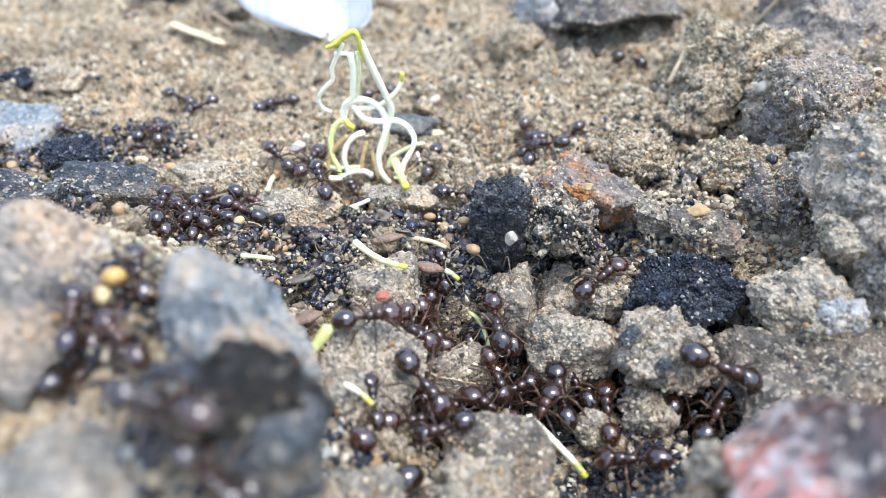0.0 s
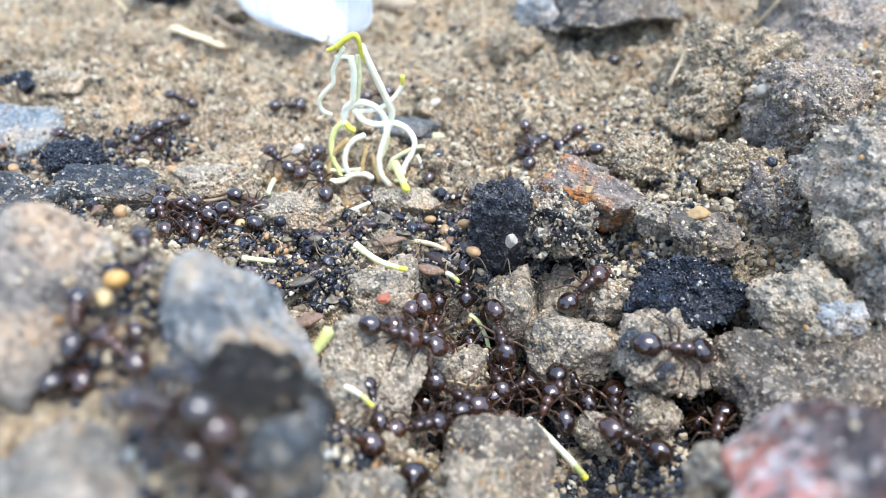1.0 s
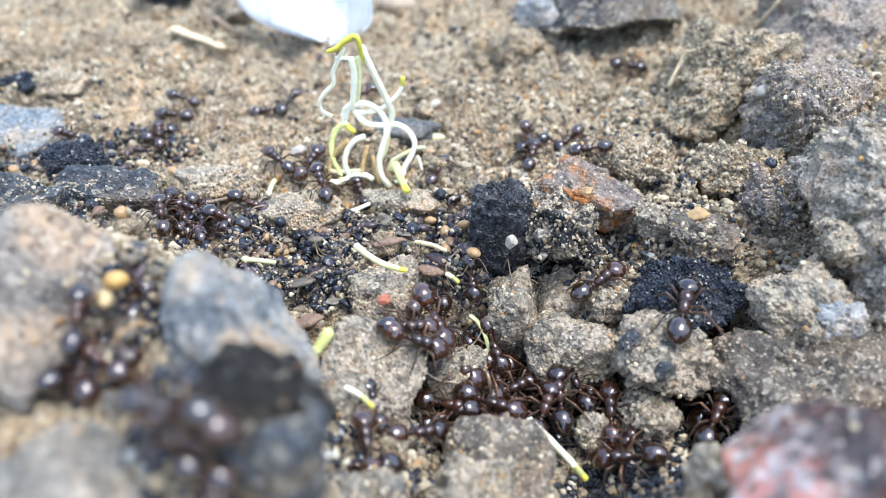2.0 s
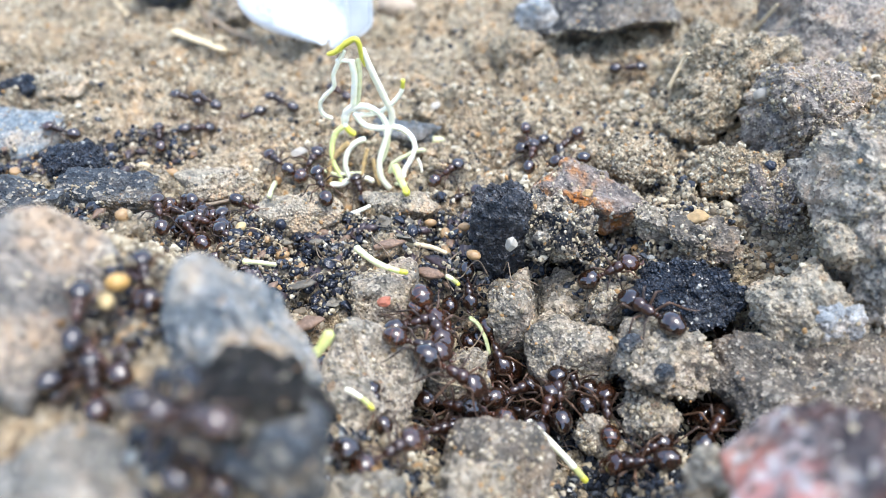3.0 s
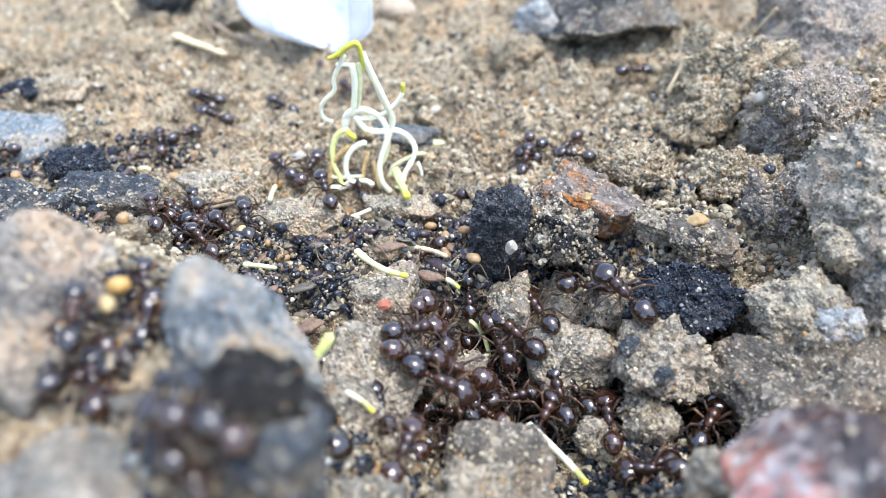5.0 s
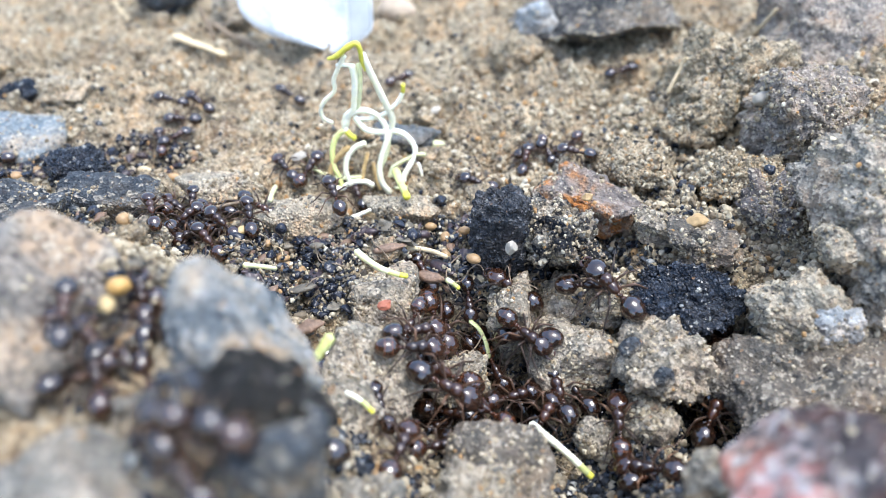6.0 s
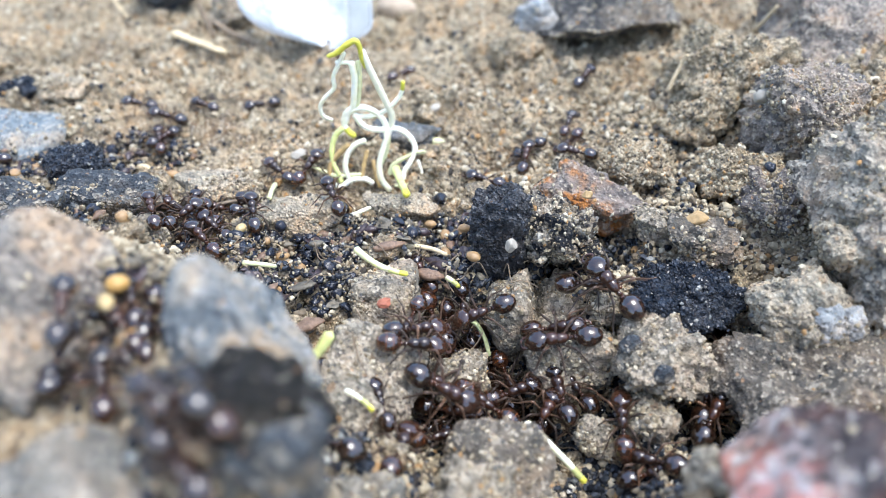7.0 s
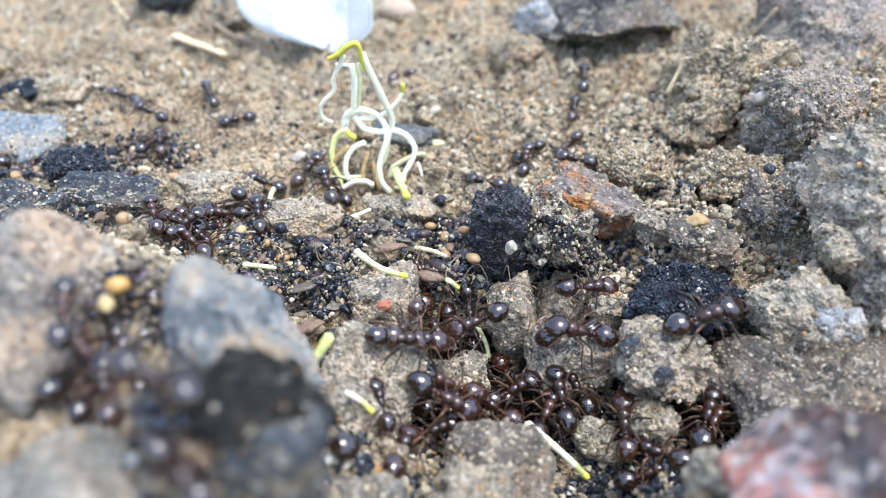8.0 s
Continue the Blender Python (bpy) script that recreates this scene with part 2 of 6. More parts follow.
def ground_height(xy):
    """Height in mm of the ground sheet: a hollow before a gentle crumbly slope."""
    x, y = xy[:, 0], xy[:, 1]
    p = np.stack([x, y, x * 0], 1)
    cx, cy = np.clip(x, -300, 300), np.clip(y, -300, 300)
    fade = 1 / (1 + (np.hypot(x, y) / 400) ** 2)
    h = -6.5 * np.exp(-((x - 6) / 15) ** 2 - ((y + 15) / 9) ** 2)
    h += -2.0 * np.exp(-((x + 5) / 16) ** 2 - ((y - 2) / 8) ** 2)
    h += 9.0 / (1 + np.exp(-(cx - 36) / 4.0)) * np.exp(-((y - 10) / 40) ** 2)
    edge = -19 + 9 / (1 + np.exp((cy + 20) / 1.5))
    h += 14.0 / (1 + np.exp((cx - edge) / 2.0)) / (1 + np.exp((cy + 10) / 2.5)) * fade
    h += 13.0 * np.exp(-((x + 11) / 4.5) ** 2 - ((y + 35) / 4.5) ** 2)
    h += 12.0 / (1 + np.exp(-(cx - 15) / 1.5)) / (1 + np.exp((cy + 30) / 1.5)) * fade
    h += -5.0 * np.exp(-((x - 8) / 6.5) ** 2 - ((y + 17.5) / 5) ** 2) - 6.0 * np.exp(-((x - 13) / 4.5) ** 2 - ((y + 26) / 5) ** 2)
    h += -8.0 * np.exp(-((x - 23) / 4.0) ** 2 - ((y + 20) / 8) ** 2)
    h += 2.6 * fbm(p, 0.045, 3, 3)
    h += 1.7 * fbm(p, 0.13, 3, 7)
    h += np.exp(-(np.hypot(x - 20, y - 18) / 34) ** 2) * (3.2 * np.abs(fbm(p, 0.10, 2, 27)) + 2.0 * np.abs(fbm(p, 0.30, 3, 28)))
    h += 60 * (1 - fade) * fbm(p, 0.0012, 3, 11)
    near = np.exp(-(np.hypot(x, y - 15) / 130) ** 4)
    warp = np.stack([fbm(p, 0.45, 2, 2), fbm(p, 0.45, 2, 12)], 1)
    clump = np.clip(0.2 + 1.6 * vnoise(p * 0.13, 9) ** 2, 0, 1.5)
    h += near * (2.6 * (lumps(xy + 2.0 * warp, 4.2, 4) - 0.3) * clump
                 + 1.0 * lumps(xy + 0.7 * warp, 1.7, 15) * clump + 0.5 * lumps(xy, 0.95, 5) + 0.24 * lumps(xy, 0.55, 6)
                 + 0.7 * fbm(p, 0.6, 3, 8))
    return h


def spaced(lo, hi, step, reach, n):
    """Even steps from lo to hi, then growing ones out to reach on both sides."""
    core = np.arange(lo, hi + step, step)
    grow = step * (reach / step) ** (np.arange(1, n + 1) / n)
    return np.concatenate([lo - grow[::-1], core, core[-1] + grow])


def build_ground():
    xs = spaced(-62, 62, 0.32, 400000, 60)
    ys = spaced(-30, 72, 0.32, 400000, 60)
    gx, gy = np.meshgrid(xs, ys)
    xy = np.stack([gx.ravel(), gy.ravel()], 1)
    v = np.column_stack([xy, ground_height(xy)])
    i = np.arange(len(xs) * len(ys)).reshape(len(ys), len(xs))
    f = np.stack([i[:-1, :-1], i[:-1, 1:], i[1:, 1:], i[1:, :-1]], -1).reshape(-1, 4)
    return tagged(new("ground", mesh_from("ground", v, f, SOIL)), "crumbly light brown garden soil around an ant nest",
                  "soil", kind="structure")


build_ground()


def part(name, mesh, parent, label="", kind=""):
    ob = new(name, mesh)
    ob.parent = parent
    return tagged(ob, label, kind=kind)


def lump(name, at, dims, mat, seed, label, category, rz=0, level=6, planes=12, rough=0.6, crumb=0.5, sharp=26,
         grains=450, dusty=GRAINS, crust=0.1, tilt=0, lean=0, cuts=(), group="", skew=0.35, coarse=1.0):
    """A stone, clod or coal: a broken lump with grains stuck to it."""
    v, f = lump_points(level, seed, dims, planes, rough, crumb, sharp, cuts, skew)
    ob = new(name, mesh_from(name, v, f, mat))
    ob.matrix_world = pose(at[0] * MM, at[1] * MM, at[2] * MM, tilt, lean, rz)
    tagged(ob, label, category, group)
    if grains:
        rng = np.random.default_rng(seed + 500)
        top = np.flatnonzero((v[:, 2] > -0.4 * dims[2]) & (fbm(v + seed, 0.45, 3, seed) + 0.25 * rng.random(len(v)) > crust))
        pick = rng.choice(top, min(grains, len(top)), replace=False)
        gv, gf = grain_cloud(v[pick], coarse * (0.05 + 0.22 * rng.random(len(pick)) ** 3), seed)
        part("sand_crust", mesh_from("sand_crust", gv, gf, dusty, False), ob, "sand grains stuck to the surface", "stuff")
    return ob


def build_grains():
    """Loose sand and crumbs that cover the ground."""
    rng = np.random.default_rng(42)
    n = 62000
    y = -28 + 110 * rng.random(n) ** 1.25
    x = (rng.random(n) * 2 - 1) * (22 + 0.62 * (y + 58))
    bank = rng.random(n) < 0.10
    x[bank], y[bank] = 19 + 11 * rng.normal(size=bank.sum()), 9 + 10 * rng.normal(size=bank.sum())
    keep = bank | (vnoise(np.stack([x, y, x * 0], 1) * 0.16, 33) + 0.5 * rng.random(n) > 0.50)
    x, y = x[keep], y[keep]
    s = 0.11 + 0.36 * rng.random(len(x)) ** 2.6
    z = ground_height(np.stack([x, y], 1)) + 0.3 * s
    v, f = grain_cloud(np.stack([x, y, z], 1), s, 43)
    tagged(new("loose_sand", mesh_from("loose_sand", v, f, GRAINS, False)), "loose sand grains of many colours on the soil",
           "sand", kind="stuff")
    n = 650
    y = -26 + 100 * rng.random(n) ** 1.3
    x = (rng.random(n) * 2 - 1) * (20 + 0.6 * (y + 58))
    s = 0.35 + 1.3 * rng.random(n) ** 4
    d, f = ico(3)
    vs, fs = [], []
    near = set(np.argsort(np.hypot(x - 2, y + 8) / s)[:280].tolist())
    for k in range(n):
        w, _ = lump_points(3, 1000 + k, (s[k], s[k] * 0.85, s[k] * 0.75), 7, 1.1, 0.45 * s[k])
        z = float(ground_height(np.array([[x[k], y[k]]]))[0]) + 0.25 * s[k]
        if k in near:
            ob = new("soil_crumb", mesh_from("soil_crumb", w, f, SOIL))
            ob.location = (x[k] * MM, y[k] * MM, z * MM)
            tagged(ob, "loose crumb of dry brown soil", "soil crumb", "soil crumbs strewn on the ground")
        else:
            vs.append(w + (x[k], y[k], z))
            fs.append(f + (len(vs) - 1) * len(d))
    tagged(new("crumbled_soil", mesh_from("crumbled_soil", np.concatenate(vs), np.concatenate(fs), SOIL)),
           "loose crumbs of dry brown soil", "soil crumbs", kind="stuff")


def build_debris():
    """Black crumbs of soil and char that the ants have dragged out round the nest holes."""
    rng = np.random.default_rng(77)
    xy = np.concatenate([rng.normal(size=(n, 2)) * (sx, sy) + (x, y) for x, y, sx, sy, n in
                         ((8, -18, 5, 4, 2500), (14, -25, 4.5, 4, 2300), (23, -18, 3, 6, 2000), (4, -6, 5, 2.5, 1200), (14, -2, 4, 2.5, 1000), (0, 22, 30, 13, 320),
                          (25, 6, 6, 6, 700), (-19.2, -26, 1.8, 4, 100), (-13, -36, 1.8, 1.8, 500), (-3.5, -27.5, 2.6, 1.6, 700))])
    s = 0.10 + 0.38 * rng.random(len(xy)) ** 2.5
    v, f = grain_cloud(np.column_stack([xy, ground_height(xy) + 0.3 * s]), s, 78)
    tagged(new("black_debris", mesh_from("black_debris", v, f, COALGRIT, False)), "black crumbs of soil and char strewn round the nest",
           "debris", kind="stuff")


build_grains()
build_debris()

lump("stone", (-12.0, -26.8, 17.0), (4.36, 4.72, 4.72), GREYSTONE, 61,
     "pale grey weathered stone with a dark overhanging side", "stone", planes=3, rough=0.3, crumb=0.3, grains=60, tilt=6, cuts=((0.81, 0.38, 0.44, 0.2),), level=5)
# added lump: its black colour paints the shadow below the overhanging pale stone
lump("stone", (-9.4, -34.3, 19.8), (4.0, 2.79, 2.7), SHADESTONE, 2,
     "nearly black lump standing for the shade under a pale stone", "stone", crumb=0.3, grains=0, level=5)
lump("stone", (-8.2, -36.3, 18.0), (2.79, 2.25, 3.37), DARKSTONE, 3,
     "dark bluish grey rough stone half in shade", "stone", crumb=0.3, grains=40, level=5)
lump("soil_clod", (-25.1, -25.6, 16.6), (4.69, 6.60, 3.63), BROWNCLOD, 4,
     "large brown clod of dry soil", "soil clod", grains=120, crumb=0.22, level=5, cuts=((0.62, -0.2, 0.76, 0.3),))
lump("stone", (-18.5, -37.4, 17.0), (4.58, 2.88, 2.02), PALE, 5,
     "rounded pale stone with a greyish brown middle", "stone", grains=30, planes=5, sharp=6, rough=0.4, crumb=0.3, level=5)
lump("stone", (-17.2, -31.5, 15.3), (1.65, 1.35, 1.08), PALE, 6,
     "small pale whitish stone", "stone", level=5)
lump("charcoal_lump", (-38.3, 8.4, 3.9), (3.05, 2.09, 1.88), CHARCOAL, 7,
     "black glittering lump of charcoal", "charcoal", dusty=COALGRIT, grains=1200, crumb=0.35, planes=1, rough=0.2, skew=0.12, crust=-0.3)
lump("stone", (-32.9, 2.6, 4.0), (5.12, 2.62, 2.36), DARKSTONE, 8,
     "dark grey stone with soil stuck to it", "stone", crumb=0.4, planes=2, rough=0.3, skew=0.12, grains=160, crust=0.35)
lump("stone", (-49.3, 17.8, 2.0), (5.82, 4.96, 1.98), BLUESTONE, 9,
     "smooth pale bluish grey stone", "stone", grains=220, crumb=0.1, rough=0.3)
lump("soil_clod", (-23.2, 6.1, 2.9), (4.58, 2.47, 1.97), BEIGE, 10,
     "flat pale brown soil clod", "soil clod", crumb=0.16)
lump("soil_clod", (-14.7, 2.4, 2.1), (4.82, 2.54, 2.03), BEIGE, 11,
     "flat pale soil clod beside the seeds", "soil clod", crumb=0.18, sharp=36)
lump("soil_clod", (-3.6, 4.9, 1.2), (4.54, 2.66, 2.13), BEIGE, 12,
     "soil clod beneath the hanging sprout", "soil clod", crumb=0.16)
lump("charcoal_lump", (5.2, -3.2, 4.5), (2.5, 2.3, 4.7), DUSTYCOAL, 113,
     "black crumbly block of charcoal", "charcoal", dusty=COALGRIT, grains=500, crumb=0.6, planes=0, rough=0.15, crust=-0.2, skew=0.08)
lump("soil_clod", (10.6, -3.0, 3.2), (3.6, 4.0, 4.5), SANDYCOAL, 14,
     "sandy clod grown together with a charcoal lump", "soil clod", crust=-0.05, grains=1500, crumb=0.9, planes=6, cuts=((0.1, -0.66, -0.74, 0.15),))
lump("stone", (14.6, 3.6, 3.5), (5.4, 2.9, 2.7), RUST, 15,
     "rusty orange and grey stone", "stone", crumb=0.4, grains=400, rz=156, planes=6)
lump("stone", (6.4, -7.9, -0.5), (2.30, 3.78, 3.78), CLOD, 16,
     "upright greyish clod under the charcoal", "stone", planes=8, sharp=40, rough=0.4, crumb=0.28)
lump("soil_clod", (10.7, -6.5, -1.4), (2.51, 2.92, 2.2), CLOD, 17,
     "grey brown soil clod", "soil clod", crumb=0.32)
lump("soil_clod", (-5.1, -9.2, 1.6), (3.16, 3.63, 2.90), CLOD, 18,
     "soil clod with a red spot", "soil clod", planes=8, sharp=40, rough=0.4, crumb=0.28)
lump("soil_clod", (-6.0, -18.6, 0.0), (4.67, 5.52, 5.52), CLOD, 19,
     "big sloping clod of pale brown soil", "soil clod", level=7, planes=8, sharp=40, rough=0.4, crumb=0.28)
lump("soil_clod", (1.2, -15.2, -1.2), (3.06, 2.68, 2.41), CLOD, 20,
     "small angular soil clod among the ants", "soil clod", planes=8, sharp=40, rough=0.4, crumb=0.28)
lump("soil_clod", (11.3, -12.5, -1.0), (3.99, 3.81, 3.05), CLOD, 21,
     "flat topped soil clod", "soil clod", level=7, planes=8, sharp=40, rough=0.4, crumb=0.28)
lump("soil_clod", (18.3, -15.4, 0.7), (4.17, 3.6, 2.8), CLOD, 22,
     "pale clod with dark pebbles set in it", "soil clod", crumb=0.65, grains=600)
lump("soil_clod", (16.8, -19.2, -2.3), (2.3, 2.0, 1.9), CLOD, 23,
     "brown soil clod beneath a paler one", "soil clod", crumb=0.32)
lump("soil_clod", (4.0, -25.1, 0.5), (4.20, 3.17, 2.54), DULLCLOD, 24,
     "broad grey brown soil clod", "soil clod", level=7, planes=8, sharp=40, rough=0.4, crumb=0.28)
lump("soil_clod", (1.8, -29.1, 2.0), (3.14, 2.99, 2.39), CLOD, 25,
     "brown crumbly soil clod", "soil clod")
lump("soil_clod", (-4.9, -30.8, 4.0), (2.89, 2.40, 1.68), PALE, 26,
     "pale blurred soil clod", "soil clod")
lump("soil_clod", (12.9, -19.6, -3.8), (2.0, 1.6, 1.7), CLOD, 127,
     "small brown soil clod behind the white stem", "soil clod", crumb=0.4, planes=8, sharp=30)
lump("stone", (31.0, -15.0, 5.4), (2.2, 1.8, 2.3), LIGHTSTONE, 128,
     "small pale greyish white stone beside a pale clod", "stone", crumb=0.3, planes=7, grains=80)
lump("soil_clod", (33.6, -10.6, 9.2), (3.3, 2.6, 2.6), BEIGE, 129,
     "pale lump of soil at the foot of a rock", "soil clod", crumb=0.4, planes=8, grains=300)
lump("soil_clod", (15.5, -9.0, 1.3), (2.54, 1.82, 1.46), CLOD, 27,
     "small crumbly soil clod", "soil clod", crumb=0.5)
lump("charcoal_lump", (20.8, -9.8, 2.1), (4.79, 3.57, 3.22), CHARCOAL, 28,
     "black glittering lump of charcoal", "charcoal", dusty=COALGRIT, grains=2600, crumb=0.7, crust=-0.3)
lump("soil_clod", (20.9, -1.4, 3.9), (2.82, 2.28, 1.82), CLOD, 29,
     "grey brown soil clod", "soil clod", crumb=0.32)
lump("stone", (24.1, -3.9, 3.6), (3.02, 2.51, 2.01), DULLCLOD, 30,
     "grey brown stone crusted with soil", "stone", crumb=0.6, grains=500)
lump("soil_clod", (30.0, -12.4, 4.6), (4.7, 4.0, 3.7), BEIGE, 31,
     "large pale clod of soil", "soil clod", crumb=0.5, grains=500, planes=8, rough=0.5)
# brown soil; its darker tone includes the shade beneath the clod above
lump("soil_clod", (30.8, -17.6, 0.6), (8.2, 5.6, 4.3), DULLCLOD, 131,
     "broad brown mound of soil, coloured darker for the shade under a paler clod", "soil clod", crumb=0.6, grains=500, planes=6, sharp=6, rough=0.9)
lump("stone", (36.0, -8.0, 13.0), (4.91, 8.57, 9.43), CRUSTED, 32,
     "tall grey rock crusted with soil", "rock", crumb=1.0, grains=1800, crust=0.05, rough=0.9, cuts=((-0.35, -0.5, 0.79, 0.15), (-0.75, -0.4, 0.53, 0.45)))
lump("stone", (37.1, 10.8, 9.0), (5.08, 4.85, 4.37), PURPLE, 33,
     "dark grey rock crusted with pale sand", "rock", crumb=0.9, grains=2200, crust=-0.35, rough=0.9)
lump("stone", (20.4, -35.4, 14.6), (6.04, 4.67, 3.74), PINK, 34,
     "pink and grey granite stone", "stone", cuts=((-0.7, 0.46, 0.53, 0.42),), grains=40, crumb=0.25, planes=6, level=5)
lump("stone", (49.4, 31.1, 9.0), (10.07, 10.12, 5.06), PURPLE, 35,
     "purplish grey flat rock", "rock", crust=0.3, crumb=0.7, grains=1200, level=5)
lump("stone", (20.8, 42.1, 5.1), (11.42, 7.96, 6.37), BACKROCK, 36,
     "dark grey rock with a pale side", "rock", rough=0.7, crumb=0.5, grains=900, crust=-0.05, level=6, cuts=((0.1, -0.72, -0.69, -0.2),))
lump("stone", (12.6, 41.0, 5.4), (2.9, 2.4, 3.2), LIGHTSTONE, 136,
     "pale bluish white stone leaning on a dark rock", "stone", crumb=0.3, planes=7, grains=80, level=5)
lump("soil_clod", (33.4, 22.2, 7.2), (7.18, 6.73, 4.71), SOIL, 37,
     "crumbly ridge of sandy soil", "soil clod", crumb=0.9, grains=3000, crust=-0.5, coarse=0.95)
lump("stone", (-39.4, -1.6, 6.0), (5.00, 3.88, 3.10), DARKSTONE, 38,
     "dark grey gritty stone beside charcoal", "stone", crumb=0.4, grains=200, crust=0.35)
lump("stone", (-5.0, 16.9, 2.8), (4.6, 2.46, 1.3), SLATE, 39,
     "flat dark slate half buried behind the sprouts", "stone", crumb=0.2, grains=80, level=5)
lump("stone", (-42.7, 57.4, 3.0), (5.09, 3.56, 2.84), DARKSTONE, 40,
     "dark rock at the back in shade", "stone", grains=60, level=5)
lump("soil_clod", (-31.5, 52.2, 2.0), (3.68, 4.47, 3.13), CLOD, 41,
     "dark damp soil clod behind the straw", "soil clod", level=5)
lump("charcoal_lump", (-52.7, 26.9, 2.5), (3.09, 2.07, 1.45), CHARCOAL, 42,
     "small crumbly lump of charcoal on soil", "charcoal", dusty=COALGRIT, crumb=0.4, grains=300, level=5)
lump("soil_clod", (-46.8, 26.4, 3.5), (3.4, 2.3, 1.0), BEIGE, 43,
     "pale yellowish dry soil clod", "soil clod", level=5)
lump("soil_clod", (28.4, 16.0, 5.0), (3.46, 2.56, 2.05), SOIL, 44,
     "crumbly sandy soil clod on the bank", "soil clod", crumb=0.8, grains=3200, crust=-0.5, coarse=0.95)
lump("soil_clod", (20.2, 8.6, 4.0), (3.85, 2.76, 1.65), SOIL, 45,
     "crumbly sandy soil clod on the bank", "soil clod", crumb=0.8, grains=3200, crust=-0.5, coarse=0.95)
lump("soil_clod", (32.0, 1.6, 4.0), (2.6, 5.0, 3.4), DAMPSOIL, 144,
     "damp purplish dark soil in the cleft of the bank", "soil clod", crumb=0.8, grains=1800, crust=-0.3, coarse=0.95)
lump("soil_clod", (29.5, 5.7, 5.0), (4.00, 2.81, 1.97), SOIL, 46,
     "crumbly sandy soil clod on the bank", "soil clod", crumb=0.8, grains=3200, crust=-0.5, coarse=0.95)
lump("soil_clod", (9.6, 34.1, 4.5), (3.30, 3.15, 1.89), SOIL, 47,
     "crumbly sandy soil clod by dark rock", "soil clod", crumb=0.8, grains=400, level=5)
lump("soil_clod", (-28.0, -3.1, 4.0), (2.50, 2.23, 1.78), CLOD, 48,
     "brown soil clod beside the seeds", "soil clod", crumb=0.5)
lump("soil_clod", (16.7, -31.0, 8.0), (1.53, 1.8, 1.6), CLOD, 49,
     "pale brown soil clod against a pink stone", "soil clod", crumb=0.2, grains=100)



# ---- plants, seeds and litter ----
def plain(name, col, rough=0.4, spec=0.5, vary=0.25, scale=1500, sheen=0.0, through_light=0.0, bump=0.2):
    """A smooth organic surface with mottling at two scales."""
    m, n, l, b = material(name, rough, spec)
    dark = tuple(c * (1 - vary) for c in col)
    light = tuple(min(1, c * (1 + vary)) for c in col)
    f = noise_node(n, l, scale, 4)
    r = ramp(n, [(0.3, dark), (0.7, light)])
    l.new(f.outputs["Fac"], r.inputs[0])
    oi = n.new("ShaderNodeObjectInfo")
    t = ramp(n, [(0.0, (0.8, 0.8, 0.8)), (1.0, (1.15, 1.15, 1.15))])
    l.new(oi.outputs["Random"], t.inputs[0])
    l.new(mix(n, l, 1.0, r.outputs[0], t.outputs[0], "MULTIPLY"), b.inputs["Base Color"])
    if through_light:
        b.inputs["Subsurface Weight"].default_value = through_light
        b.inputs["Subsurface Radius"].default_value = (0.0012, 0.0012, 0.0008)
        b.inputs["Subsurface Scale"].default_value = 0.6
    g = noise_node(n, l, scale * 2.3, 3)
    bp = n.new("ShaderNodeBump")
    bp.inputs["Strength"].default_value, bp.inputs["Distance"].default_value = bump, 0.00015
    l.new(g.outputs["Fac"], bp.inputs["Height"])
    l.new(bp.outputs[0], b.inputs["Normal"])
    return m


WHITE_ROOT = plain("white_root", (0.95, 0.91, 0.68), 0.45, vary=0.08, through_light=0.3)
PALE_GREEN = plain("pale_green", (0.66, 0.66, 0.38), 0.45, vary=0.12, through_light=0.3)
YELLOW_GREEN = plain("yellow_green", (0.64, 0.60, 0.08), 0.4, vary=0.2, through_light=0.3)
FADED_GREEN = plain("faded_green", (0.60, 0.63, 0.24), 0.4, vary=0.15, through_light=0.3)
DULL_GREEN = plain("dull_green", (0.38, 0.41, 0.20), 0.45, vary=0.25, through_light=0.2)
OCHRE = plain("withered_ochre", (0.50, 0.34, 0.14), 0.6, vary=0.3)
STRAW = plain("straw", (0.58, 0.46, 0.28), 0.6, vary=0.25)
TWIG = plain("twig", (0.24, 0.18, 0.12), 0.8, vary=0.35)
BLACK_SEED = plain("black_seed", (0.014, 0.017, 0.026), 0.20, 0.5, vary=0.5, scale=2500, bump=0.35)
BROWN_SEED = plain("brown_seed", (0.050, 0.034, 0.036), 0.3, 0.5, vary=0.4, scale=2500, bump=0.3)
GOLD_SEED = plain("golden_seed", (0.56, 0.33, 0.10), 0.35, 0.5, vary=0.2, scale=1500)
PALE_SEED = plain("pale_yellow_seed", (0.54, 0.40, 0.19), 0.4, 0.5, vary=0.2, scale=1500)
TAN_SEED = plain("tan_seed", (0.36, 0.225, 0.105), 0.4, 0.5, vary=0.2, scale=2000)
HUSK = plain("husk", (0.20, 0.125, 0.08), 0.5, vary=0.45, scale=2200, bump=0.6)
OLIVE_HUSK = plain("olive_husk", (0.125, 0.108, 0.078), 0.5, vary=0.5, scale=1800, bump=0.6)
BEIGE_PEBBLE = plain("beige_pebble", (0.40, 0.32, 0.235), 0.6, vary=0.2, scale=400)
PEBBLE_WHITE = plain("white_pebble", (0.42, 0.38, 0.31), 0.6, vary=0.15)
PEBBLE_ORANGE = plain("orange_pebble", (0.42, 0.285, 0.135), 0.75, vary=0.25)
PEBBLE_RED = plain("red_pebble", (0.36, 0.12, 0.07), 0.7, vary=0.35)


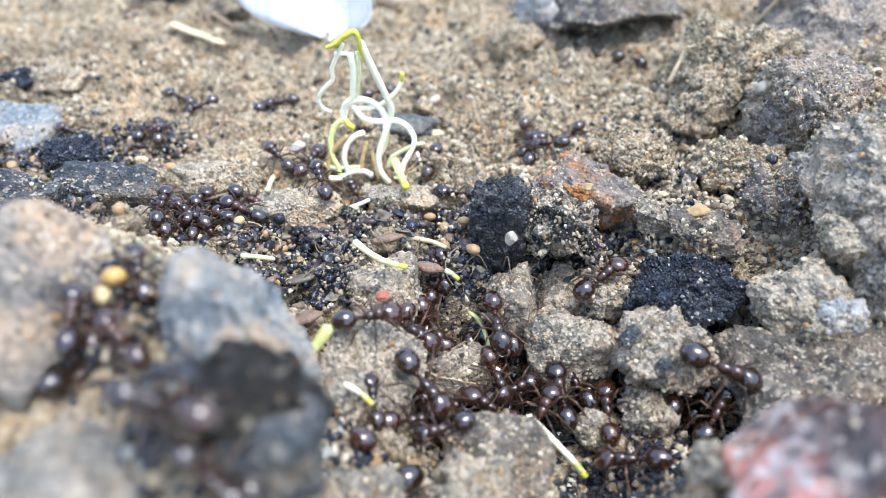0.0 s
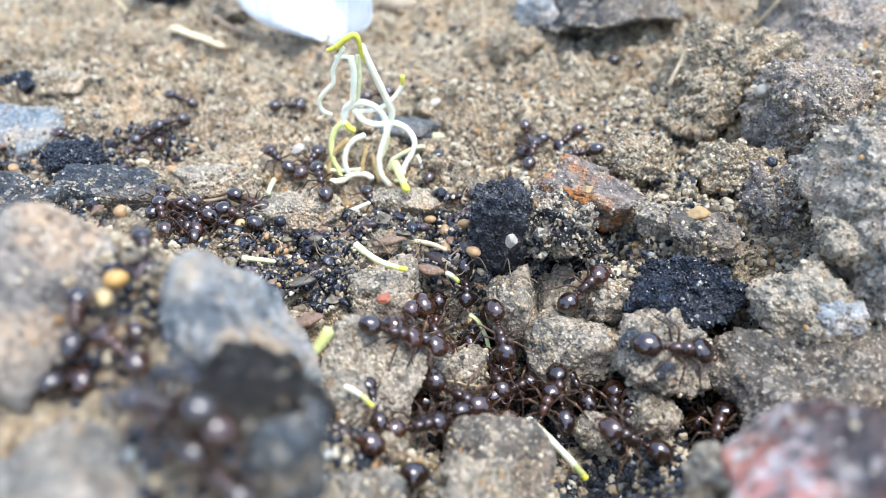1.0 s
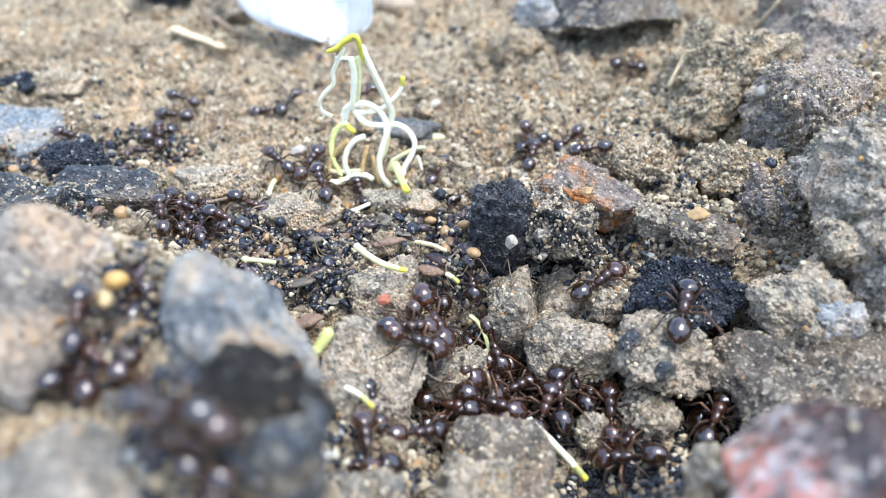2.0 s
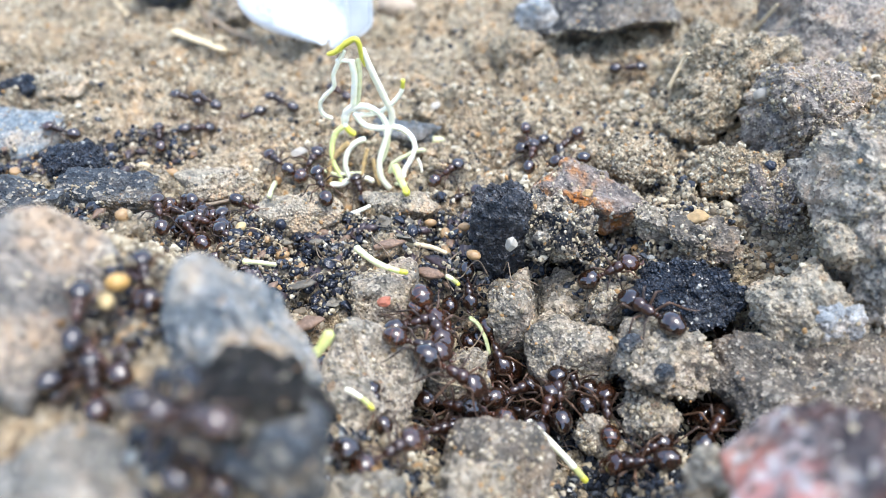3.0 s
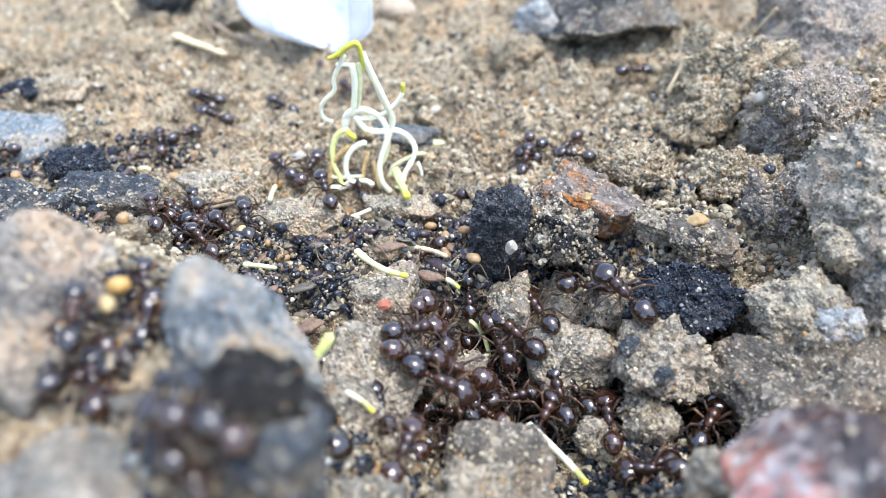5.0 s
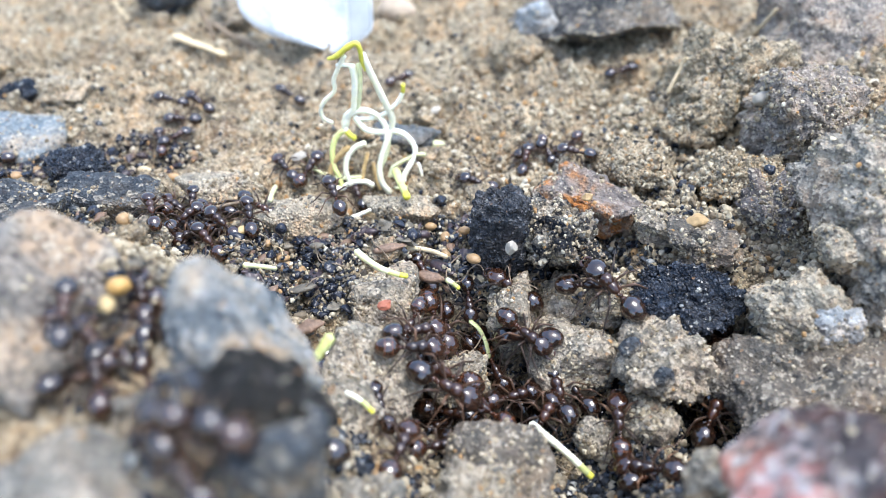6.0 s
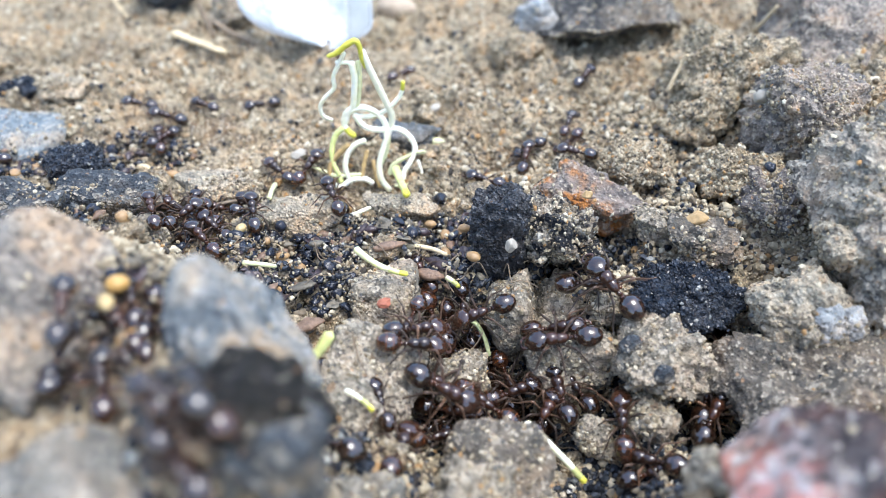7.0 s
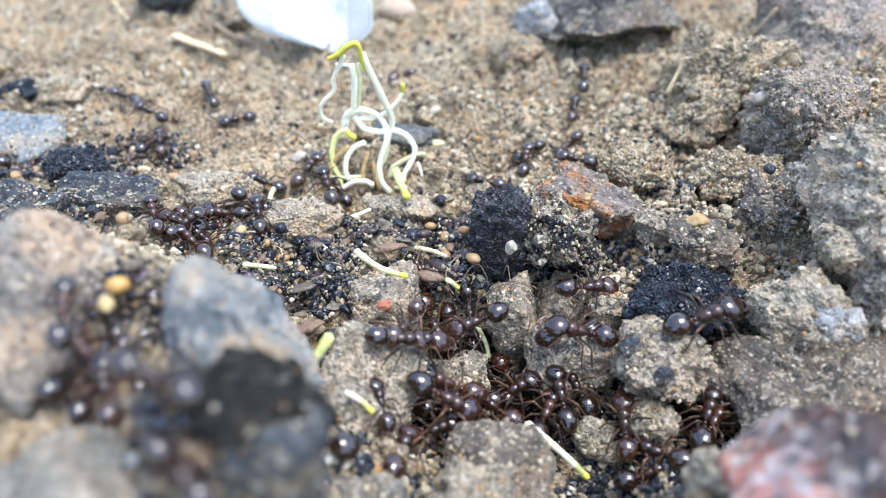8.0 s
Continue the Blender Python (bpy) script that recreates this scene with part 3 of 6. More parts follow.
def smooth_line(points, steps=6):
    """A Catmull-Rom line through the points."""
    p = np.asarray(points, float)
    p = np.vstack([2 * p[0] - p[1], p, 2 * p[-1] - p[-2]])
    out = []
    for i in range(1, len(p) - 2):
        for u in np.linspace(0, 1, steps, endpoint=False):
            a, b, c, d = p[i - 1:i + 3]
            out.append(0.5 * (2 * b + (c - a) * u + (2 * a - 5 * b + 4 * c - d) * u * u + (3 * b - a - 3 * c + d) * u ** 3))
    out.append(p[-2])
    return np.array(out)


def tube(line, radii, sides=8, flat=1.0):
    """A round skin along a line, closed at both ends; radii one per point."""
    line, radii = np.asarray(line, float), np.asarray(radii, float)
    tan = np.gradient(line, axis=0)
    tan /= np.linalg.norm(tan, axis=1)[:, None] + 1e-9
    ref = np.array([0.31, 0.22, 0.92])
    a = np.cross(tan, ref)
    a /= np.linalg.norm(a, axis=1)[:, None] + 1e-9
    b = np.cross(tan, a)
    ang = np.arange(sides) * 2 * np.pi / sides
    ring = np.cos(ang)[None, :, None] * a[:, None] + flat * np.sin(ang)[None, :, None] * b[:, None]
    v = (line[:, None] + ring * radii[:, None, None]).reshape(-1, 3)
    n = len(line)
    v = np.vstack([v, line[0] - tan[0] * radii[0] * 0.6, line[-1] + tan[-1] * radii[-1] * 0.6])
    f = []
    for i in range(n - 1):
        for k in range(sides):
            k2 = (k + 1) % sides
            f.append((i * sides + k, i * sides + k2, (i + 1) * sides + k2))
            f.append((i * sides + k, (i + 1) * sides + k2, (i + 1) * sides + k))
    for k in range(sides):
        f.append((n * sides, (k + 1) % sides, k))
        f.append((n * sides + 1, (n - 1) * sides + k, (n - 1) * sides + (k + 1) % sides))
    return v, np.array(f)


def strand(points, r0, r1, wobble=0.08, seed=1):
    line = smooth_line(points)
    u = np.linspace(0, 1, len(line))
    radii = (r0 + (r1 - r0) * u) * (1 + wobble * fbm(line + seed * 3.1, 0.9, 2, seed))
    return line, radii


def base_of(points):
    return np.asarray(points[0], float)


def stem(name, points, r, mat, label, category, tip=None, tip_from=0.82, flat=1.0, seed=1):
    """A cut piece of stem lying about: one thing with a shaft and, where it shows one, a coloured tip."""
    o = base_of(points)
    ob = new(name)
    ob.location = Vector(o * MM)
    tagged(ob, label, category)
    line, radii = strand(np.asarray(points) - o, r * 0.78, r * 0.62, wobble=0.2, seed=seed)
    k = int(len(line) * tip_from) if tip else len(line) - 1
    v, f = tube(line[:k + 1], radii[:k + 1], 10, flat)
    part("shaft", mesh_from("shaft", v, f, mat), ob)
    if tip:
        v, f = tube(line[k:], radii[k:] * 1.03, 10, flat)
        part("tip", mesh_from("tip", v, f, tip), ob, "yellowish green tip")
        c = max(1, k - 5)
        v, f = tube(line[c:k + 1], radii[c:k + 1] * 1.02, 10, flat)
        part("collar", mesh_from("collar", v, f, FADED_GREEN), ob, "faded green collar below the tip")
    return ob


def grain(name, at, dims, mat, label, category, seed, rz=0, tilt=0, roll=0, rough=0.15, group=""):
    """A pebble or seed seen singly."""
    if "seed" in name or "husk" in name:
        v, f = ico(4)
        long = 0 if dims[0] >= dims[1] else 1
        w = np.clip(1 - np.abs(v[:, long]) ** 2.0, 0, 1) ** (0.35 if "husk" in name else 0.08)
        v = v * np.stack([w if k != long else w * 0 + 1 for k in range(3)], 1) * np.asarray(dims)
        v = v + v * (0.30 if "husk" in name else 0.08) * fbm(v * 1.6 + seed, 1.3, 3, seed)[:, None]
    else:
        d, f = ico(4)
        n = np.random.default_rng(seed).normal(size=(7, 3))
        n /= np.linalg.norm(n, axis=1)[:, None]
        v = d.copy()
        for k in n if "beige" not in name else ():
            v = v - np.maximum(v @ k - 0.72, 0)[:, None] * k
        v = (v + d * 0.12 * fbm(d + seed, 1.5, 3, seed)[:, None]) * np.asarray(dims)
    ob = new(name, mesh_from(name, v, f, mat))
    ob.matrix_world = pose(at[0] * MM, at[1] * MM, at[2] * MM, tilt, roll, rz)
    return tagged(ob, label, category, group)


def seed_mesh(name, mat, kind):
    """Seed shapes about 1.2 mm long: plump, shrivelled, flat, chipped, pointed, or a thin curled flake."""
    d, f = ico(3)
    v = d.copy()
    if kind == "plump":
        v = v * (0.58, 0.48, 0.42)
        v[:, 0] += 0.10 * v[:, 0] ** 2
    elif kind == "shrivelled":
        v = d * (0.62, 0.46, 0.36) * (1 + 0.6 * fbm(d + 1.7, 1.5, 3, 14))[:, None]
    elif kind == "flat":
        v = v * (0.66, 0.50, 0.22)
        v[:, 2] *= 1 + 0.5 * (np.abs(v[:, 1]) < 0.1)
    elif kind == "chipped":
        n = np.random.default_rng(5).normal(size=(9, 3))
        for k in n / np.linalg.norm(n, axis=1)[:, None]:
            v = v - np.maximum(v @ k - 0.55, 0)[:, None] * k
        v = v * (0.85, 0.68, 0.5)
    else:
        w = np.clip(1 - np.abs(v[:, 0]), 0, 1) ** 0.45
        v = np.stack([v[:, 0] * 0.9, v[:, 1] * w * 0.42, v[:, 2] * w * 0.36], 1)
        if kind == "flake":  # an opened husk: wide, thin and curled along its keel
            v = v * (0.95, 1.45, 0.22)
            v[:, 2] += 0.55 * np.abs(v[:, 1]) ** 1.4 + 0.16 * v[:, 0] ** 2 + 0.10 * np.sin(v[:, 0] * 5 + v[:, 1] * 6)
    v = v + d * 0.06 * fbm(v + 3.3, 2.2, 2, 4)[:, None]
    return mesh_from(name, v, f, mat)


def ground_under(x, y):
    """The surface straight below a place in mm: the thing's name, its height and slope."""
    hit, place, normal, _, ob, _ = scene.ray_cast(bpy.context.evaluated_depsgraph_get(), (x * MM, y * MM, 0.06), (0, 0, -1))
    return ob.name, place.z / MM, normal


def sow(patches, rng_seed=7):
    """Seeds heaped in the hollows: patches of (x, y, half-width, half-depth, how many, share of tan)."""
    bpy.context.view_layer.update()
    rng = random.Random(rng_seed)
    kinds = [("black_seed", seed_mesh("black_seed", BLACK_SEED, "plump"), "glossy black seed in the heap at the nest", 0.08),
             ("black_seed", seed_mesh("wrinkled_black_seed", BLACK_SEED, "shrivelled"), "wrinkled black seed in the heap at the nest", 0.14),
             ("black_seed", seed_mesh("chipped_black_seed", BLACK_SEED, "chipped"), "chipped angular black seed in the heap", 0.16),
             ("black_seed", seed_mesh("flat_black_seed", BLACK_SEED, "flat"), "flat black seed in the heap at the nest", 0.14),
             ("brown_seed", seed_mesh("brown_seed", BROWN_SEED, "pointed"), "pointed dark brown seed in the heap", 0.12),
             ("seed_husk", seed_mesh("purple_flake", BROWN_SEED, "flake"), "thin purplish brown opened seed husk", 0.10),
             ("seed_husk", seed_mesh("seed_husk", HUSK, "pointed"), "dry brown empty seed husk", 0.08),
             ("seed_husk", seed_mesh("olive_flake", OLIVE_HUSK, "flake"), "thin greyish olive curled seed husk", 0.07)]
    tan = ("tan_seed", seed_mesh("tan_seed", TAN_SEED, "plump"), "smooth orange tan seed in the heap", 0)
    made, spots = [], []
    for cx, cy, rx, ry, count, share in patches:
        done = tries = 0
        while done < count and tries < count * 12:
            tries += 1
            a, q = rng.uniform(0, 2 * math.pi), math.sqrt(rng.random())
            x, y = cx + rx * q * math.cos(a), cy + ry * q * math.sin(a)
            lap = sum((x - sx) ** 2 + (y - sy) ** 2 < 0.45 for sx, sy in spots)
            if lap > 1:
                continue
            name, z, normal = ground_under(x, y)
            if name.split(".")[0] not in ("ground", "loose_sand", "crumbled_soil", "soil_crumb"):
                continue
            size = rng.uniform(0.5, 1.2)
            pick = tan if rng.random() < share else rng.choices(kinds, [k[3] for k in kinds])[0]
            made.append((pick, x, y, z + 0.22 + 0.42 * lap, rng.uniform(0, 360), rng.uniform(-35, 35), rng.uniform(-30, 30),
                         [size * rng.uniform(0.85, 1.15) for _ in range(3)]))
            spots.append((x, y))
            done += 1
    grit = np.array([(x + rng.gauss(0, 0.6), y + rng.gauss(0, 0.6), z - 0.25 + rng.uniform(0, 0.35))
                     for _, x, y, z, *_ in made for _ in range(8)])
    v, f = grain_cloud(grit, [0.08 + 0.26 * rng.random() ** 3 for _ in grit], 71)
    tagged(new("seed_grit", mesh_from("seed_grit", v, f, COALGRIT, False)), "black grit and chaff between the seeds", "chaff", kind="stuff")
    sand = grit[np.arange(len(grit)) % 8 < 6] + (0.2, 0.1, 0.24)
    v, f = grain_cloud(sand, [0.07 + 0.22 * rng.random() ** 2 for _ in sand], 72)
    tagged(new("seed_sand", mesh_from("seed_sand", v, f, GRAINS, False)), "pale sand strewn between the seeds", "sand", kind="stuff")
    for (name, mesh, label, _), x, y, z, rz, rx, ry, s in made:
        ob = new(name, mesh)
        ob.matrix_world = pose(x * MM, y * MM, z * MM, rx, ry, rz) @ Matrix.Diagonal((*s, 1))
        tagged(ob, label, "seed", "seeds heaped in the nest hollow")


def sprout_tangle(foot):
    """A tangle of white sprouts under a yellowish cap; the strands follow as parts."""
    ob = tagged(new("sprout_tangle"), "tangled white sprouts with yellow green tips standing in the soil", "sprout")
    ob.location = Vector(foot) * MM
    return ob


def sprout(plant, points, r, mat, tip=None, seed=1):
    line, radii = strand(np.asarray(points) - np.array(plant.location) / MM, r, r * 0.9, seed=seed)
    k = int(len(line) * 0.78) if tip else len(line) - 1
    v, f = tube(line[:k + 1], radii[:k + 1], 10)
    sp = part("sprout", mesh_from("sprout", v, f, mat), plant)
    if tip:
        v, f = tube(line[k:], radii[k:] * 1.04, 10)
        part("tip", mesh_from("tip", v, f, tip), sp, "yellow green tip")


def sprout_cap(plant, points):
    line, radii = strand(np.asarray(points) - np.array(plant.location) / MM, 0.36, 0.30, wobble=0.5, seed=40)
    v, f = tube(line, radii * (1 - 0.5 * np.linspace(-1, 1, len(line)) ** 4), 10, 0.8)
    part("cap", mesh_from("cap", v, f, YELLOW_GREEN), plant, "yellow green cap of the sprout")


def white_flake(at, width, height, rz, tilt):
    """A thin curled whitish scrap, half see-through, with a folded rim."""
    n, m = 26, 22
    u, w = np.meshgrid(np.linspace(-1, 1, n), np.linspace(0, 1, m))
    left = width * np.sqrt(1 - (1 - np.minimum(w * height / 6.5, 1)) ** 2) + 0.1
    right = width * 0.4 * np.sqrt(1 - (1 - np.minimum(w * height / 3.0, 1)) ** 2) + 0.1
    x = np.where(u < 0, u * left, u * right)
    y = 0.12 * width * u ** 2 + 0.7 * np.sin(3.1 * u + 4 * w) - 1.6 * w ** 2 + 0.5 * np.sin(7 * u + 2) * w
    z = height * (w + 0.10 * (u ** 2) * (1 - w)) + 0.35 * np.sin(5 * u) * w
    front = np.stack([x, y, z], -1).reshape(-1, 3)
    back = front + (0, 0.25, 0)
    mat, nn, l, b = material("white_film", 0.25, 0.5)
    ns = noise_node(nn, l, 260, 4)
    r = ramp(nn, [(0.36, (0.50, 0.55, 0.57)), (0.55, (0.76, 0.78, 0.78))])
    l.new(ns.outputs["Fac"], r.inputs[0])
    l.new(r.outputs[0], b.inputs["Base Color"])
    crease = noise_node(nn, l, 420, 5, 0.65)
    bp = nn.new("ShaderNodeBump")
    bp.inputs["Strength"].default_value, bp.inputs["Distance"].default_value = 0.7, 0.0012
    l.new(crease.outputs["Fac"], bp.inputs["Height"])
    l.new(bp.outputs[0], b.inputs["Normal"])
    b.inputs["Subsurface Weight"].default_value = 0.4
    b.inputs["Subsurface Radius"].default_value = (0.002, 0.002, 0.002)
    b.inputs["Subsurface Scale"].default_value = 1.0
    ob = tagged(new("white_flake"), "thin curled white translucent scrap standing behind the sprouts", "scrap")
    ob.matrix_world = pose(at[0] * MM, at[1] * MM, at[2] * MM, tilt, 0, rz)
    grey = plain("grey_film", (0.54, 0.57, 0.56), 0.3, vary=0.12, scale=300, through_light=0.4)
    split = 17
    for name, cols, look_of in (("film", slice(0, split + 1), mat), ("inner_lobe", slice(split, n), grey)):
        fr, bk = front.reshape(m, n, 3)[:, cols], back.reshape(m, n, 3)[:, cols]
        c = fr.shape[1]
        g = np.arange(c * m).reshape(m, c)
        q = np.stack([g[:-1, :-1], g[:-1, 1:], g[1:, 1:], g[1:, :-1]], -1).reshape(-1, 4)
        rim = np.concatenate([g[0, :], g[1:, -1], g[-1, -2::-1], g[-2:0:-1, 0]])
        side = np.stack([rim, np.roll(rim, -1), np.roll(rim, -1) + c * m, rim + c * m], 1)
        part(name, mesh_from(name, np.vstack([fr.reshape(-1, 3), bk.reshape(-1, 3)]), np.vstack([q[:, ::-1], q + c * m, side]), look_of), ob)
    k = split
    v, f = tube(np.stack([x[:, k], y[:, k] - 0.1, z[:, k]], -1), np.full(m, 0.22), 6)
    part("fold", mesh_from("fold", v, f, mat), ob)
    v, f = tube(np.stack([x[:, -1], y[:, -1], z[:, -1]], -1), np.full(m, 0.25), 6)
    part("rim", mesh_from("rim", v, f, mat), ob)
    return ob


plant = sprout_tangle((-5.78, 9.42, 0.24))
sprout(plant, [(-8.08, 12.50, 15.08), (-7.12, 12.50, 12.41), (-6.00, 12.50, 9.49), (-5.42, 12.50, 7.80), (-5.53, 12.25, 6.57), (-6.10, 11.58, 5.09), (-6.82, 10.62, 2.98), (-6.68, 9.92, 1.39), (-5.78, 9.42, 0.24)],
       0.37, WHITE_ROOT, None, 1)
sprout(plant, [(-9.19, 12.50, 13.85), (-8.98, 12.50, 12.09), (-9.18, 12.50, 10.15), (-9.40, 12.50, 8.82), (-10.24, 12.50, 7.94), (-10.45, 12.33, 6.73), (-9.99, 12.00, 6.03), (-9.40, 11.83, 5.64)],
       0.35, WHITE_ROOT, YELLOW_GREEN, 2)
sprout(plant, [(-8.50, 12.50, 13.98), (-8.46, 12.50, 12.09), (-8.82, 12.50, 9.49), (-9.25, 12.50, 8.41)],
       0.26, PALE_GREEN, None, 3)
sprout(plant, [(-10.32, 12.42, 6.95), (-9.87, 12.50, 8.14), (-8.52, 12.50, 8.68), (-7.07, 12.50, 8.14), (-6.12, 12.38, 6.84), (-6.03, 11.75, 5.48)],
       0.35, WHITE_ROOT, None, 4)
sprout(plant, [(-9.30, 12.50, 7.80), (-8.35, 12.25, 6.57), (-6.86, 12.10, 6.24), (-5.05, 12.15, 6.35), (-3.74, 11.88, 5.75), (-3.03, 11.38, 4.65), (-3.28, 10.88, 3.54), (-4.15, 10.25, 2.13), (-4.29, 9.92, 1.39)],
       0.32, WHITE_ROOT, None, 5)
sprout(plant, [(-9.84, 12.50, 14.90), (-10.58, 12.50, 13.48), (-11.15, 12.50, 12.22), (-11.21, 12.50, 10.94), (-12.26, 12.50, 9.82), (-12.83, 12.50, 8.82), (-12.65, 12.50, 7.73), (-11.74, 12.50, 7.18)],
       0.24, WHITE_ROOT, None, 6)
sprout(plant, [(-10.72, 12.50, 13.85), (-9.87, 12.50, 13.85), (-9.08, 12.50, 13.73)],
       0.21, WHITE_ROOT, None, 7)
sprout(plant, [(-9.20, 12.50, 7.59), (-7.40, 12.50, 7.73), (-5.87, 12.50, 8.48), (-4.63, 12.50, 9.82), (-4.19, 12.50, 10.80), (-4.10, 12.50, 11.71)],
       0.25, WHITE_ROOT, YELLOW_GREEN, 8)
sprout(plant, [(-10.58, 12.17, 6.41), (-11.39, 11.88, 5.75), (-11.86, 11.33, 4.54), (-11.81, 10.62, 2.98), (-11.25, 10.12, 1.85), (-10.93, 9.62, 0.70)],
       0.30, FADED_GREEN, None, 9)
sprout(plant, [(-10.10, 11.45, 4.82), (-11.29, 11.00, 3.82), (-12.13, 10.50, 2.70), (-12.33, 9.75, 0.99)],
       0.30, OCHRE, None, 10)
sprout(plant, [(-8.33, 11.62, 5.20), (-9.43, 11.42, 4.76), (-10.26, 11.00, 3.82), (-10.50, 10.38, 2.42), (-9.94, 9.75, 0.99)],
       0.32, WHITE_ROOT, None, 11)
sprout(plant, [(-12.16, 9.62, 0.70), (-10.99, 9.62, 0.70), (-9.93, 9.88, 1.28), (-8.51, 9.92, 1.39), (-7.61, 9.75, 0.99)],
       0.32, WHITE_ROOT, None, 12)
sprout(plant, [(-5.65, 12.25, 6.57), (-6.06, 11.12, 4.10), (-6.96, 10.38, 2.42)],
       0.25, PALE_GREEN, None, 13)
sprout(plant, [(-8.12, 11.17, 4.21), (-8.46, 10.62, 2.98), (-8.83, 9.88, 1.28)],
       0.23, OCHRE, None, 14)
sprout(plant, [(-7.54, 10.75, 3.26), (-7.28, 10.12, 1.85), (-6.88, 9.58, 0.59)],
       0.23, OCHRE, None, 15)
sprout(plant, [(-14.25, 10.58, 2.87), (-13.07, 10.30, 2.25), (-11.56, 10.08, 1.73), (-8.81, 10.12, 1.85)],
       0.23, PALE_GREEN, None, 16)
sprout(plant, [(-5.75, 10.12, 1.85), (-5.49, 10.50, 2.70), (-4.62, 10.75, 3.26), (-2.97, 11.08, 3.99), (-1.94, 11.12, 4.10)],
       0.24, PALE_GREEN, None, 17)
sprout(plant, [(-5.16, 9.62, 0.70), (-3.62, 9.67, 0.82), (-2.08, 9.92, 1.39), (-1.65, 9.97, 1.51)],
       0.21, PALE_GREEN, None, 18)
sprout(plant, [(-2.68, 10.75, 3.26), (-2.38, 10.38, 2.42), (-2.20, 10.00, 1.56)],
       0.16, WHITE_ROOT, None, 19)
sprout_cap(plant, [(-11.47, 12.30, 14.63), (-10.60, 12.30, 14.94), (-9.57, 12.30, 15.78), (-8.65, 12.30, 16.26), (-8.25, 12.30, 15.66), (-8.11, 12.30, 14.39), (-7.86, 12.30, 13.3)])
white_flake((-14.64, 37.73, 2.48), 12.6, 15.0, 4, -36)
stem("stem_piece", [(-7.42, -8.48, 7.25), (-6.46, -8.99, 6.67), (-5.25, -9.46, 6.12), (-4.05, -9.74, 5.79), (-3.08, -9.87, 5.64)], 0.38, PALE_GREEN,
     "curved pale green stem piece with yellow tip on seeds", "stem", tip=YELLOW_GREEN, seed=1)
stem("stem_piece", [(-17.5, -7.75, 5.0), (-16.75, -7.4, 4.6), (-15.85, -7.05, 4.15), (-15.05, -6.75, 3.7)], 0.36, PALE_GREEN,
     "short straight pale green stem piece among seeds", "stem", tip=None, seed=2)
stem("stem_piece", [(-7.98, -20.90, 10.01), (-8.46, -21.40, 9.43), (-8.94, -21.81, 8.95), (-9.50, -22.26, 8.43)], 0.5, FADED_GREEN,
     "bright yellow green stem piece leaning on a clod", "stem", tip=YELLOW_GREEN, seed=3)
stem("stem_piece", [(-7.19, -21.88, 5.02), (-6.52, -22.09, 4.75), (-5.81, -22.41, 4.37), (-5.18, -22.82, 3.89)], 0.29, WHITE_ROOT,
     "short white stem piece on a soil clod", "stem", tip=YELLOW_GREEN, seed=4)
stem("stem_piece", [(2.43, -10.12, 0.38), (3.13, -10.58, -0.01), (3.73, -11.38, -0.77), (4.13, -12.43, -1.84)], 0.38, DULL_GREEN,
     "curved dull green stem piece between ants", "stem", tip=None, seed=5, flat=0.5)
stem("stem_piece", [(-5.02, 8.96, 3.40), (-4.57, 7.09, 3.64), (-4.02, 5.13, 3.77), (-3.60, 3.38, 4.15)], 0.55, FADED_GREEN,
     "bright green stem piece at the foot of sprouts", "stem", tip=YELLOW_GREEN, seed=6)
stem("stem_piece", [(-10.9, 2.9, 1.4), (-9.75, 3.1, 1.6), (-8.6, 3.35, 1.9), (-7.4, 3.7, 2.3)], 0.34, WHITE_ROOT,
     "short white stem piece on the soil", "stem", tip=None, seed=7)
stem("stem_piece", [(-17.85, 8.25, 1.85), (-17.59, 5.52, 2.98), (-17.18, 2.82, 4.15)], 0.36, PALE_GREEN,
     "stub of green stem stuck in soil", "stem", tip=None, seed=8)
stem("stem_piece", [(0.31, -6.91, 2.50), (0.97, -7.24, 2.25), (1.43, -7.57, 2.00)], 0.36, PALE_GREEN,
     "tiny pale green stem bit among seeds", "stem", tip=YELLOW_GREEN, seed=9)
stem("stem_piece", [(-3.50, -3.26, 3.16), (-2.33, -3.40, 3.21), (-1.00, -3.67, 3.10), (0.32, -4.12, 2.79)], 0.36, STRAW,
     "dry straw coloured stem piece among seeds", "stem", tip=None, seed=10)
stem("straw_piece", [(-37.37, 43.13, 2.65), (-34.73, 41.31, 2.50), (-31.99, 39.60, 2.49), (-29.69, 37.85, 2.44)], 1.6, STRAW,
     "flat pale piece of straw lying on soil", "straw", tip=None, seed=11, flat=0.35)
stem("twig", [(-34.73, 47.20, 4.84), (-33.44, 45.73, 3.14), (-32.64, 44.42, 1.62)], 0.5, TWIG,
     "thin grey brown twig lying on soil", "twig", tip=None, seed=12)
stem("twig", [(-33.14, 47.32, 2.42), (-30.09, 44.78, 1.87), (-26.89, 42.53, 1.66)], 0.45, TWIG,
     "thin grey brown twig lying on soil", "twig", tip=None, seed=13)
stem("twig", [(25.54, 19.77, 6.76), (26.15, 20.16, 8.33), (26.88, 20.73, 10.12), (27.02, 20.26, 10.70)], 0.3, STRAW,
     "thin pale rootlet on the soil ridge", "rootlet", tip=None, seed=14)
stem("twig", [(39.83, 34.56, 7.04), (40.55, 33.88, 8.87), (41.23, 33.30, 10.81)], 0.3, STRAW,
     "thin pale rootlet on the soil ridge", "rootlet", tip=None, seed=15)
